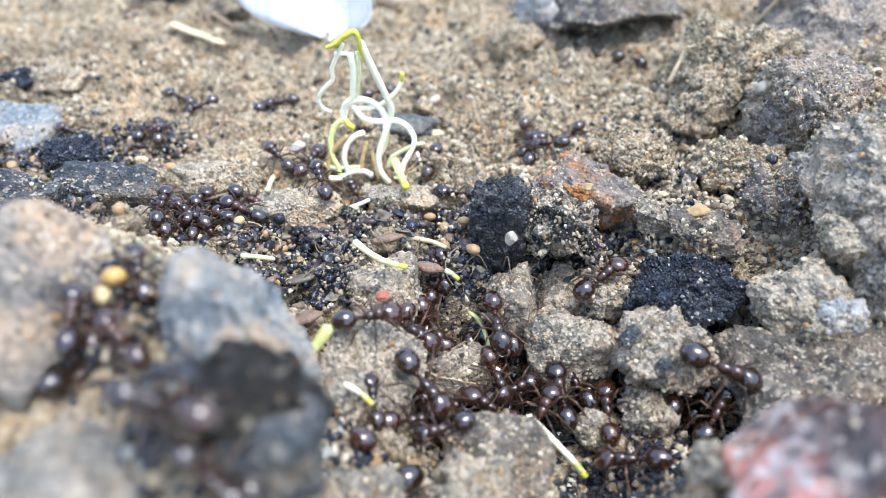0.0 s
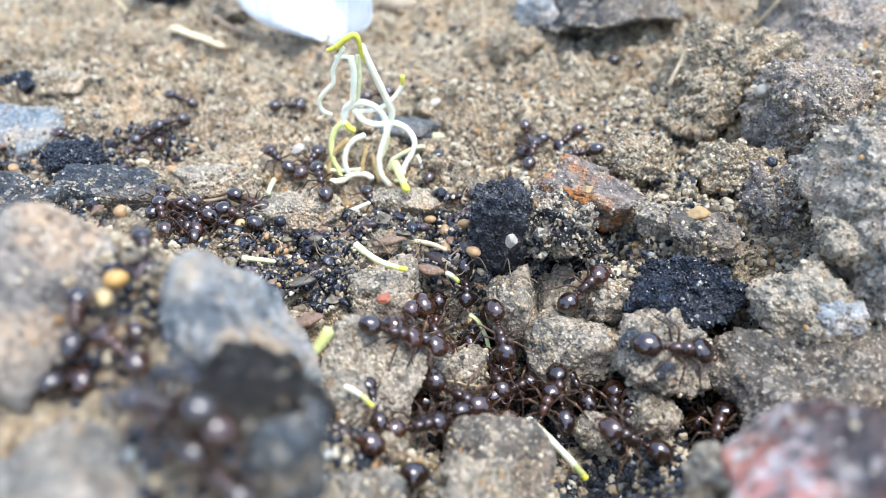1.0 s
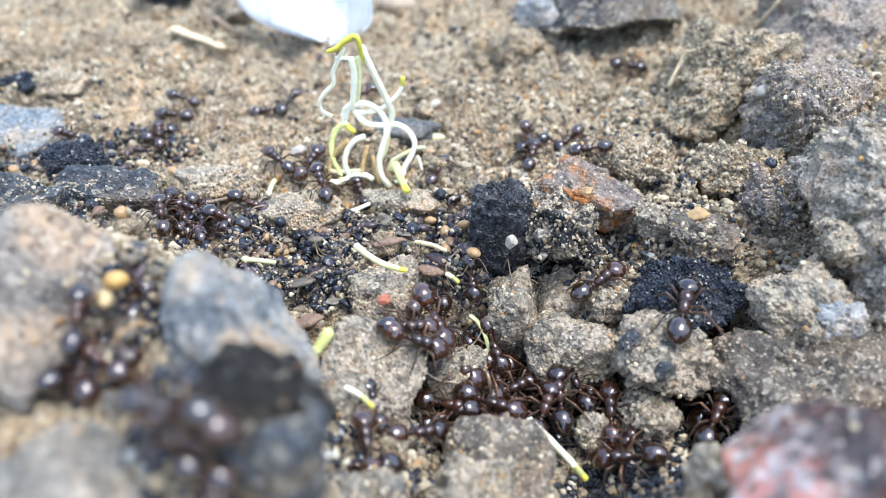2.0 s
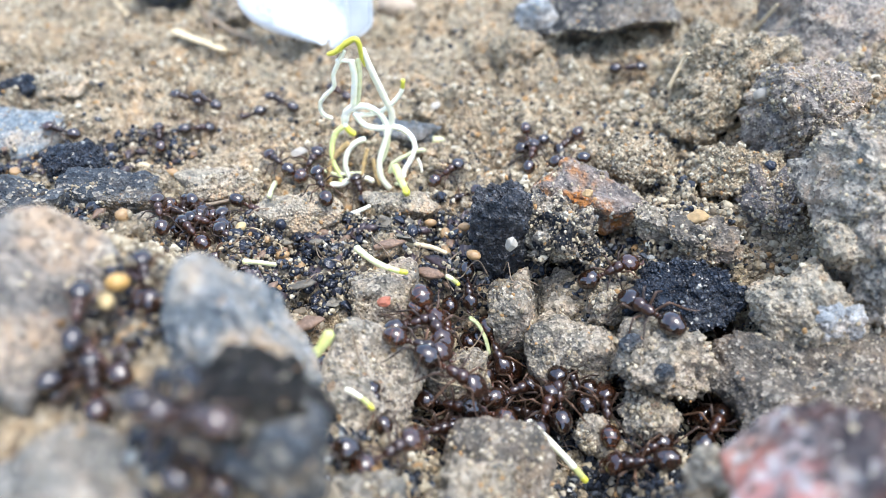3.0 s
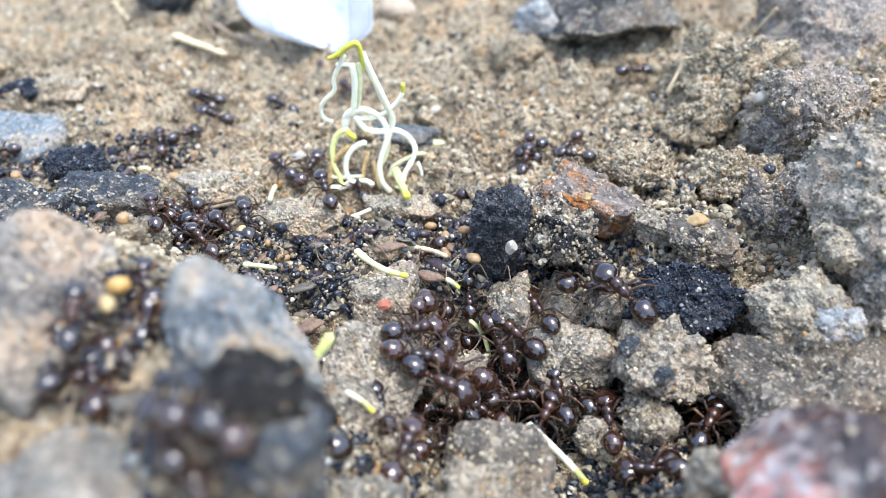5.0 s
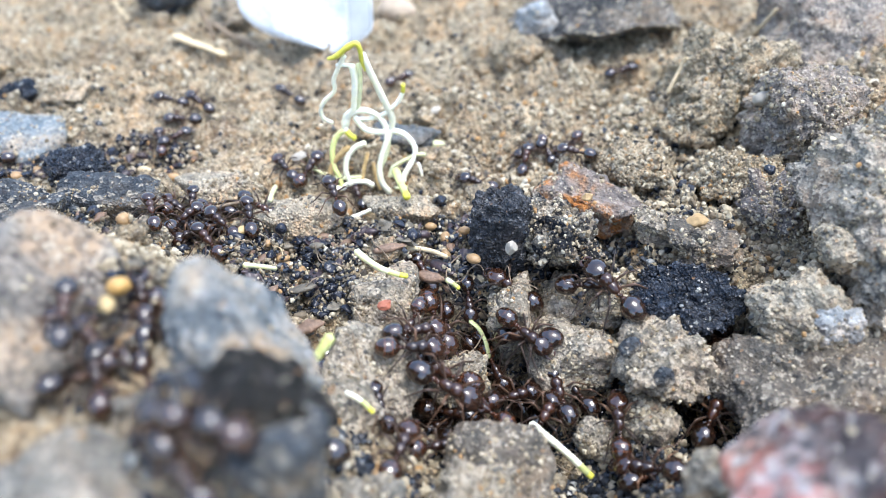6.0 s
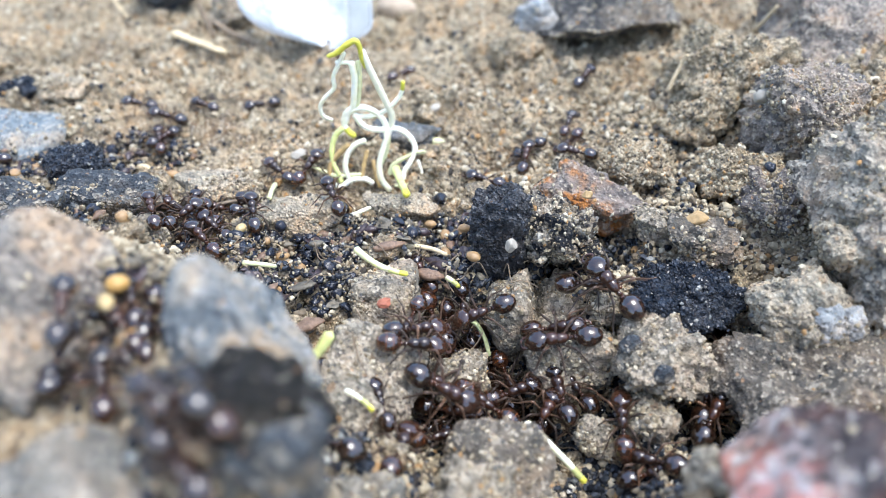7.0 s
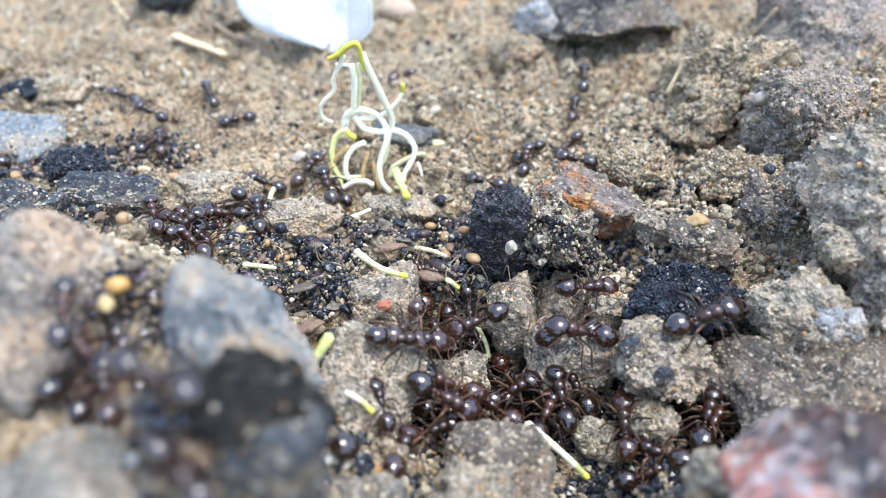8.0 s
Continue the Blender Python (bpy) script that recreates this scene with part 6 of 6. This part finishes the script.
    crawl(ants[38], [
        (0.0, -25.11, 2.85, 1.88, 14, 20, 18),
        (1.5, -24.60, 2.85, 2.25, 18, 5, 9),
        (3.0, -25.27, 2.41, 2.54, 9, 8, 0),
        (3.5, -25.06, 1.73, 1.77, 15, 22, -15),
        (4.0, -24.78, 0.66, 1.54, 18, 18, -21),
        (6.0, -25.92, 1.25, 2.30, 5, 22, -27),
        (8.0, -24.21, 1.86, 1.89, 15, 12, -15),
    ])
    crawl(ants[39], [
        (0.0, -24.38, -0.17, 3.34, -14, -21, 153),
        (1.5, -24.45, 0.89, 3.20, 3, -9, 159),
        (3.5, -26.05, 1.52, 2.59, -18, -4, 165),
        (4.5, -26.14, 2.10, 2.43, -18, -8, 159),
        (6.0, -26.40, 2.85, 2.87, -18, -16, 153),
        (8.0, -25.52, -0.05, 3.36, -18, -11, 165),
    ])
    crawl(ants[40], [
        (0.0, -24.01, 2.30, 2.61, -2, -15, 51),
        (1.5, -24.01, 0.75, 2.18, 16, 2, 50),
        (3.5, -24.55, 0.67, 2.51, 15, -17, 42),
        (4.5, -24.11, -0.10, 2.06, -0, 6, 34),
        (6.0, -24.74, 0.21, 3.78, 18, -8, 51),
        (8.0, -24.05, -1.54, 4.45, 18, -8, 50),
    ])
    crawl(ants[41], [
        (0.0, -22.31, -1.60, 2.18, 1, -16, 135),
        (1.0, -24.80, -0.00, 2.37, -12, 0, 135),
        (3.0, -24.03, -1.82, 3.04, -0, -14, 135),
        (3.5, -23.68, -2.87, 3.41, 8, -12, 135),
        (4.5, -23.33, -2.99, 3.38, 13, -14, 135),
        (6.0, -22.27, -2.98, 3.47, 3, -20, 135),
        (8.0, -23.68, -3.55, 3.71, 13, -16, 140),
    ])
    crawl(ants[42], [
        (0.0, -20.26, -0.78, 1.81, -17, 19, -99),
        (1.5, -20.38, -2.56, 2.52, -3, 22, -99),
        (3.5, -21.21, -3.28, 1.74, -18, 17, -103),
        (4.0, -21.19, -3.77, 1.19, -4, 20, -103),
        (4.5, -20.63, -4.62, 1.12, 7, 22, -99),
        (6.0, -19.05, -4.98, 1.50, -6, 22, -96),
        (8.0, -20.07, -4.59, 1.98, -16, 22, -99),
    ])
    crawl(ants[43], [
        (0.0, -19.53, 0.23, 3.57, -18, -22, 165),
        (1.5, -20.06, -1.28, 4.14, -10, -22, 165),
        (3.5, -23.62, -0.41, 3.04, -15, -8, 172),
        (4.5, -23.75, -1.04, 3.20, -10, -14, 172),
        (6.0, -23.09, 3.23, 2.26, -12, -5, 165),
        (8.0, -21.72, 1.87, 2.77, -18, -3, 180),
    ])
    crawl(ants[44], [
        (0.0, -25.78, -1.94, 5.91, 16, -18, 86),
        (1.5, -26.96, 0.33, 4.79, 18, -5, 86),
        (3.5, -25.24, 2.56, 2.48, 0, -15, 91),
        (6.0, -25.27, 3.82, 2.93, 8, -21, 91),
        (8.0, -23.88, 1.45, 2.45, -8, -1, 87),
    ])
    crawl(ants[45], [
        (0.0, -23.75, -0.70, 2.47, -0, -3, 98),
        (1.5, -23.61, -0.62, 2.57, 5, -6, 98),
        (3.5, -20.02, -0.68, 3.21, -9, -22, 108),
        (6.0, -18.86, 0.14, 4.17, 18, -22, 104),
        (8.0, -18.11, 1.55, 3.25, -1, -18, 103),
    ])
    crawl(ants[46], [
        (0.0, -41.84, 16.00, 2.16, -18, -17, 164),
        (1.5, -40.55, 12.90, 3.74, -18, -18, 171),
        (3.0, -43.41, 16.35, 2.91, -14, -16, 171),
        (3.5, -44.71, 15.92, 2.75, -18, -13, 176),
        (4.0, -45.84, 14.91, 3.12, -18, -8, 180),
        (4.5, -48.24, 14.29, 2.78, -18, -2, 184),
        (6.0, -49.84, 12.70, 1.96, -18, -5, 189),
        (8.0, -50.36, 12.32, 1.57, -18, -2, 189),
    ])
    crawl(ants[47], [
        (0.0, -32.49, 17.02, 1.85, 15, -17, 103),
        (3.5, -32.41, 16.95, 1.83, 0, -22, 106),
        (8.0, -32.44, 16.93, 1.82, -0, -22, 107),
    ])
    crawl(ants[48], [
        (0.0, -33.04, 16.97, 1.69, 18, -9, 40),
        (1.5, -33.52, 16.93, 1.54, 18, -8, 40),
        (3.0, -28.30, 18.59, 1.65, 16, 6, 20),
        (3.5, -28.51, 18.40, 1.58, 18, 6, 20),
        (4.5, -29.23, 17.99, 1.93, 14, -1, 30),
        (6.0, -30.52, 17.42, 1.98, 17, -7, 39),
        (8.0, -33.17, 16.88, 1.65, 18, -13, 48),
    ])
    crawl(ants[49], [
        (0.0, -20.65, 23.13, 0.62, 18, 19, 30),
        (1.0, -18.48, 23.13, 1.47, 18, 8, 20),
        (1.5, -17.64, 23.65, 2.13, 18, -19, 16),
        (2.2, -18.76, 23.60, 2.23, 10, -20, 89),
        (3.0, -19.88, 23.56, 2.33, 1, -22, 162),
        (3.5, -20.26, 24.78, 1.44, -5, -11, 162),
        (4.5, -20.34, 25.48, 1.45, -18, -22, 162),
        (6.0, -19.49, 27.86, 1.66, -18, -22, 154),
        (6.5, -20.32, 29.83, 0.85, -16, -18, 161),
        (7.0, -22.44, 24.64, 1.51, -18, -4, 200),
        (8.0, -24.69, 20.74, 2.02, -18, -7, 210),
    ])
    crawl(ants[50], [
        (0.0, -28.77, 21.72, 1.88, -18, 12, -159),
        (1.0, -31.49, 17.74, 2.41, -18, -9, -140),
        (1.5, -32.52, 18.29, 2.10, -18, -2, -160),
        (3.0, -28.80, 24.05, 2.35, -8, -14, -212),
        (3.5, -28.55, 24.07, 2.46, -7, -19, -212),
        (4.5, -29.33, 25.40, 2.26, -10, -22, -212),
        (6.0, -29.91, 24.95, 2.30, -18, -22, -211),
        (7.0, -29.10, 24.32, 1.76, -18, -2, -211),
        (8.0, -28.94, 26.16, 2.69, 11, -22, -242),
    ])
    crawl(ants[51], [
        (0.0, -19.75, 23.68, 1.32, -18, 2, -170),
        (1.0, -19.27, 24.98, 0.41, -18, 7, -170),
        (1.5, -19.83, 23.50, 1.33, -18, -5, -170),
        (3.0, -23.60, 22.35, 0.98, -18, 11, -160),
        (3.2, -23.23, 22.72, 1.57, -1, -6, -208),
        (3.5, -22.86, 23.09, 2.17, 17, -22, -257),
        (4.0, -23.49, 22.92, 2.05, 6, -11, -257),
        (4.5, -24.86, 21.70, 2.57, -1, -22, -222),
        (6.0, -31.20, 20.84, 2.14, -17, -11, -170),
        (6.5, -31.03, 19.36, 2.45, -12, -10, -170),
        (7.0, -32.41, 19.82, 2.94, -18, -22, -180),
        (8.0, -34.49, 20.56, 3.47, -18, -22, -197),
    ])
    crawl(ants[52], [
        (0.0, -7.52, 26.10, 1.37, 18, -3, 20),
        (1.5, -8.32, 26.41, 1.39, 18, -6, 20),
        (2.5, -11.41, 27.62, 1.16, 0, -7, 91),
        (3.5, -14.49, 28.84, 0.93, -18, -7, 161),
        (4.5, -14.97, 29.57, 0.62, -18, -10, 161),
        (5.2, -10.16, 30.24, 1.34, -4, -7, 100),
        (6.0, -5.35, 30.91, 2.07, 9, -3, 38),
        (8.0, -5.06, 32.59, 1.50, 5, -2, 38),
    ])
    crawl(ants[53], [
        (0.0, -31.63, 22.89, 2.49, -7, -18, 162),
        (3.0, -31.36, 24.50, 2.42, -18, -17, 171),
        (4.5, -28.20, 25.32, 2.65, -18, -22, 180),
        (6.0, -33.35, 24.41, 2.82, -18, -19, 180),
        (7.0, -36.21, 22.05, 3.22, -14, -14, 180),
        (8.0, -38.51, 23.97, 3.55, -18, -22, 171),
    ])
    crawl(ants[54], [
        (0.0, 13.98, 14.83, 2.17, -6, 18, -142),
        (1.5, 13.87, 14.93, 2.11, -13, 18, -142),
        (3.5, 13.94, 14.93, 2.04, -3, 21, -142),
        (6.0, 13.93, 14.96, 2.11, -2, 19, -142),
        (8.0, 13.94, 14.89, 2.10, -4, 20, -142),
    ])
    crawl(ants[55], [
        (0.0, 9.71, 12.48, 2.49, 13, -22, 74),
        (1.5, 9.72, 11.48, 2.71, -2, -15, 74),
        (3.5, 9.34, 12.23, 2.65, 18, -22, 75),
        (4.5, 9.07, 12.69, 2.19, 12, -22, 74),
        (8.0, 9.29, 11.92, 2.71, -15, -22, 77),
    ])
    crawl(ants[56], [
        (0.0, 11.39, 11.87, 3.19, -18, 14, 161),
        (1.0, 14.47, 9.14, 4.11, -18, 21, 171),
        (1.5, 15.73, 9.02, 5.30, -18, 8, 180),
        (3.0, 13.07, 9.28, 3.59, -18, 9, 176),
        (3.5, 13.08, 9.27, 3.74, -18, 4, 176),
        (6.0, 13.87, 10.70, 4.28, -17, -4, 162),
        (8.0, 13.84, 9.96, 3.82, -18, -5, 162),
    ])
    crawl(ants[57], [
        (0.0, 9.75, 13.79, 1.59, -18, 22, -148),
        (3.5, 9.55, 14.07, 2.42, -18, 3, -155),
        (8.0, 9.33, 14.03, 1.87, -18, 17, -155),
    ])
    crawl(ants[58], [
        (0.0, 9.62, 14.67, 2.43, 18, 22, -77),
        (3.5, 9.75, 14.70, 2.57, 18, 22, -77),
        (6.0, 11.67, 13.87, 2.12, 11, 22, -70),
        (6.5, 13.09, 16.12, 2.54, 4, 2, -2),
        (7.0, 14.52, 18.37, 2.96, -3, -17, 67),
        (8.0, 15.80, 23.02, 2.54, -2, -22, 75),
    ])
    crawl(ants[59], [
        (0.0, 24.09, 31.55, 2.71, 18, 9, -11),
        (1.0, 23.68, 32.04, 2.52, 18, 3, -11),
        (1.5, 23.70, 31.14, 2.79, 18, 6, -11),
        (3.0, 23.67, 30.07, 3.34, 18, -9, -6),
        (4.5, 24.76, 29.93, 3.56, 18, 1, 0),
        (6.0, 22.84, 30.49, 3.42, 15, -10, 19),
        (6.5, 22.07, 31.36, 2.79, 8, -6, 34),
        (7.0, 17.41, 27.38, 4.11, 18, -12, 54),
        (8.0, 17.16, 27.52, 4.22, 12, -21, 82),
    ])
    crawl(ants[60], [
        (0.0, -21.38, -26.97, 17.40, 18, -22, 96),
        (1.0, -21.31, -26.87, 17.25, 18, -22, 96),
        (3.5, -21.15, -26.79, 17.94, 18, -22, 94),
        (4.5, -21.27, -26.85, 18.03, 18, -22, 96),
        (6.5, -21.16, -27.88, 19.54, 18, -22, 97),
        (8.0, -21.20, -27.72, 19.36, 18, -22, 97),
    ])
    crawl(ants[61], [
        (0.0, -21.09, -26.30, 16.45, 13, -22, 116),
        (1.0, -20.94, -28.22, 15.01, -9, -2, 113),
        (1.5, -20.94, -28.27, 15.15, -8, -6, 113),
        (3.0, -19.70, -30.27, 15.81, 14, -22, 110),
        (3.5, -19.73, -30.09, 15.71, 8, -22, 110),
        (4.5, -19.83, -29.75, 15.56, 1, -13, 109),
        (6.0, -19.42, -29.58, 15.96, -10, -22, 109),
        (6.5, -18.78, -30.00, 16.32, -18, -15, 108),
        (8.0, -18.61, -30.58, 16.22, -4, -22, 110),
    ])
    crawl(ants[62], [
        (0.0, -18.44, -28.05, 16.72, -11, -21, 140),
        (1.0, -18.67, -28.35, 16.25, -10, -12, 144),
        (1.5, -19.53, -28.78, 16.02, -10, -9, 149),
        (3.5, -19.86, -29.00, 16.33, -4, -19, 149),
        (4.5, -21.38, -25.71, 16.20, -13, -22, 141),
        (6.0, -20.55, -27.37, 16.30, -6, -15, 134),
        (6.5, -20.53, -27.08, 15.61, -5, 4, 128),
        (7.0, -19.52, -26.03, 15.91, 8, -16, 133),
        (8.0, -20.51, -28.30, 16.47, -12, -19, 135),
    ])
    crawl(ants[63], [
        (0.0, -20.77, -29.41, 14.61, 18, 21, 46),
        (1.5, -20.81, -29.44, 14.95, 18, 22, 46),
        (4.5, -20.67, -29.80, 15.72, 18, 22, 46),
        (8.0, -20.74, -29.79, 15.13, 18, 22, 43),
    ])
    crawl(ants[64], [
        (0.0, -11.63, -36.64, 21.12, 18, -10, -17),
        (1.0, -11.21, -36.75, 20.59, 18, 3, -14),
        (3.5, -10.71, -37.08, 21.57, 18, -10, -17),
        (4.0, -10.48, -37.10, 20.91, 18, 8, -17),
        (6.0, -10.43, -36.98, 21.02, 18, 6, -14),
        (6.5, -10.74, -36.64, 22.16, 18, -18, -12),
        (7.0, -11.21, -36.30, 20.79, 18, 7, -14),
        (8.0, -12.84, -34.90, 18.87, 10, -9, -17),
    ])
    crawl(ants[65], [
        (0.0, -13.10, -36.42, 21.63, -18, -22, 174),
        (1.0, -12.64, -36.44, 21.57, -18, -7, 174),
        (3.0, -12.65, -36.41, 21.44, -18, -14, 171),
        (3.5, -12.44, -36.37, 21.53, -18, -20, 168),
        (4.5, -12.22, -36.48, 21.25, -18, -5, 168),
        (6.0, -12.16, -36.38, 20.97, -18, 3, 166),
        (6.5, -12.59, -36.27, 21.50, -18, -15, 168),
        (7.0, -12.71, -35.72, 21.76, -18, -7, 163),
        (8.0, -13.31, -35.40, 22.66, -14, -21, 163),
    ])
    crawl(ants[66], [
        (0.0, -10.42, -37.10, 17.62, -18, -22, 150),
        (1.0, -11.55, -37.02, 18.56, -18, -22, 146),
        (1.5, -11.37, -37.02, 19.36, -18, -22, 141),
        (3.5, -12.01, -36.68, 17.81, -18, -22, 142),
        (4.5, -12.41, -36.61, 18.08, -18, -22, 138),
        (6.0, -13.21, -36.30, 19.47, -18, -22, 134),
        (6.5, -13.04, -36.35, 19.26, -18, -22, 134),
        (8.0, -13.04, -36.36, 19.25, -18, -22, 134),
    ])
    crawl(ants[67], [
        (0.0, -10.18, -38.64, 18.76, 18, 22, -34),
        (1.0, -9.93, -38.52, 18.94, 18, 22, -35),
        (3.0, -10.76, -39.25, 18.03, 18, 22, -38),
        (3.5, -10.97, -39.21, 18.18, 18, 21, -37),
        (4.5, -10.85, -39.03, 18.66, 18, 22, -42),
        (6.0, -11.42, -38.52, 19.56, 18, 22, -46),
        (7.0, -11.43, -38.54, 19.97, 18, 11, -46),
        (8.0, -11.49, -38.61, 19.59, 18, 13, -42),
    ])
    crawl(ants[68], [
        (0.0, -19.09, -22.19, 16.36, -1, -19, 113),
        (1.0, -19.62, -20.07, 16.24, 13, -15, 112),
        (1.5, -19.68, -20.61, 16.17, 18, -14, 113),
        (3.0, -18.85, -22.33, 16.43, 2, -22, 111),
        (4.5, -18.87, -22.28, 16.40, 3, -22, 109),
        (6.0, -18.86, -23.40, 16.00, 0, -9, 110),
        (7.0, -19.54, -24.05, 16.18, 18, -11, 114),
        (8.0, -20.42, -24.81, 15.88, -7, -12, 121),
    ])
    crawl(ants[69], [
        (0.0, -21.45, -28.62, 14.96, 11, -5, 86),
        (1.0, -21.49, -28.29, 15.30, 18, -11, 86),
        (3.5, -21.71, -28.71, 15.38, 18, -12, 88),
        (6.0, -23.25, -27.12, 16.50, 18, -21, 88),
        (8.0, -19.96, -29.97, 15.07, 13, -3, 84),
    ])
    crawl(ants[70], [
        (0.0, -17.99, -28.20, 14.54, -13, 22, -47),
        (1.0, -17.23, -28.02, 14.89, -3, 15, -51),
        (1.5, -16.79, -28.87, 14.87, -5, 12, -54),
        (3.5, -19.39, -30.64, 14.54, 16, 22, -64),
        (4.5, -19.26, -30.52, 14.82, 6, 18, -64),
        (6.5, -16.48, -29.47, 14.52, -7, 22, -60),
        (8.0, -18.16, -28.48, 14.74, 5, 19, -60),
    ])
    crawl(ants[71], [
        (0.0, -19.34, -27.16, 14.60, -17, 22, -79),
        (1.0, -18.98, -27.62, 14.55, -18, 22, -79),
        (3.0, -18.76, -25.58, 15.21, -5, 12, -87),
        (6.0, -18.03, -25.38, 15.69, -13, 1, -88),
        (8.0, -18.37, -24.85, 15.17, -11, 8, -88),
    ])
    crawl(ants[72], [
        (0.0, 3.00, -13.07, -3.66, 5, 17, -76),
        (3.0, 3.08, -12.66, -3.32, -1, 8, -68),
        (5.0, 2.79, -11.93, -3.83, 3, 22, -72),
        (8.0, 3.08, -12.36, -3.83, -5, 22, -76),
    ])
    crawl(ants[73], [
        (0.0, 3.50, -18.89, -2.12, -5, -22, 155),
        (2.5, 2.94, -18.43, -2.84, -9, -4, 162),
        (5.0, 3.06, -17.79, -2.65, -14, -9, 144),
        (8.0, 3.74, -17.70, -2.31, -5, -17, 149),
    ])
    crawl(ants[74], [
        (0.0, 6.16, -16.55, -2.74, 17, -6, 24),
        (2.0, 6.24, -15.89, -3.18, 7, 4, 30),
        (5.0, 6.14, -16.15, -3.17, 18, 4, 18),
        (8.0, 6.33, -15.80, -2.48, 15, -13, 24),
    ])
    crawl(ants[75], [
        (0.0, 8.44, -19.16, -2.12, -5, -22, 60),
        (3.0, 8.47, -18.15, -2.48, 13, -13, 68),
        (6.0, 8.31, -18.37, -2.66, 18, -8, 60),
        (8.0, 8.58, -18.09, -2.80, 11, -5, 64),
    ])
    crawl(ants[76], [
        (0.0, 9.88, -17.17, -2.07, -10, -22, 100),
        (3.0, 10.00, -16.86, -2.21, -17, -19, 91),
        (6.0, 10.05, -15.95, -2.39, -18, -14, 104),
        (8.0, 9.93, -16.51, -2.07, -6, -22, 100),
    ])
    crawl(ants[77], [
        (0.0, 11.36, -15.68, -2.72, -18, -7, 118),
        (3.0, 11.36, -15.58, -2.24, -18, -20, 113),
        (6.0, 11.36, -15.53, -2.83, -18, -4, 123),
        (8.0, 11.38, -15.35, -2.17, -18, -22, 118),
    ])
    crawl(ants[78], [
        (0.0, 2.17, -22.87, -2.32, 9, -17, -35),
        (2.0, 2.77, -22.59, -2.72, 12, -7, -29),
        (5.0, 2.42, -22.17, -3.07, 13, 2, -35),
        (8.0, 2.13, -21.73, -2.49, 14, -13, -40),
    ])
    crawl(ants[79], [
        (0.0, 3.08, -12.32, -3.76, -17, 20, -107),
        (3.0, 2.81, -12.14, -3.63, -2, 16, -103),
        (6.0, 2.80, -11.26, -3.54, -7, 14, -107),
        (8.0, 2.64, -11.49, -3.83, -17, 22, -107),
    ])
    crawl(ants[80], [
        (0.0, -23.34, -0.64, 3.05, -11, -13, -146),
        (3.0, -23.88, -0.26, 2.08, -18, 13, -138),
        (6.0, -24.08, -1.62, 2.93, -18, -2, -146),
        (8.0, -22.94, 0.91, 0.97, -18, 18, -131),
    ])
    crawl(ants[81], [
        (0.0, -23.54, 0.90, 1.82, 0, 22, -59),
        (3.0, -23.91, 1.18, 2.65, 7, 19, -59),
        (6.0, -22.73, 1.26, 2.51, 18, 22, -53),
        (8.0, -22.05, 1.31, 2.03, 18, 22, -57),
    ])
    crawl(ants[82], [
        (0.0, -19.63, -1.76, 2.97, 12, -22, 142),
        (3.0, -20.00, -2.74, 3.13, -18, -22, 143),
        (6.0, -21.23, -0.66, 3.93, -18, -22, 143),
        (8.0, -22.68, -1.79, 2.56, -16, -20, 148),
    ])
    crawl(ants[83], [
        (0.0, -25.87, -2.58, 5.11, 4, -22, 111),
        (3.0, -26.18, -2.16, 5.82, 4, -22, 108),
        (6.0, -27.19, -1.66, 6.08, 11, -18, 112),
        (8.0, -26.82, -2.00, 6.04, 6, -21, 112),
    ])
    walk(loose_stem, [
        (0.0, pose(0.00684, -0.02053, -0.00080, 0, 0, 0)),
        (4.5, pose(0.00684, -0.02053, -0.00080, 0, 0, 0)),
        (5.2, pose(0.00684, -0.02053, -0.00080, 0, 0, 2)),
        (6.0, pose(0.00704, -0.02045, -0.00074, 0, 0, 7)),
        (6.5, pose(0.00704, -0.02053, -0.00080, 0, 0, 7)),
        (7.0, pose(0.00669, -0.02053, -0.00080, 0, 0, 1)),
        (7.5, pose(0.00679, -0.02049, -0.00077, 0, 0, 3)),
        (8.0, pose(0.00674, -0.02045, -0.00074, 0, 0, 6)),
    ])


motions()
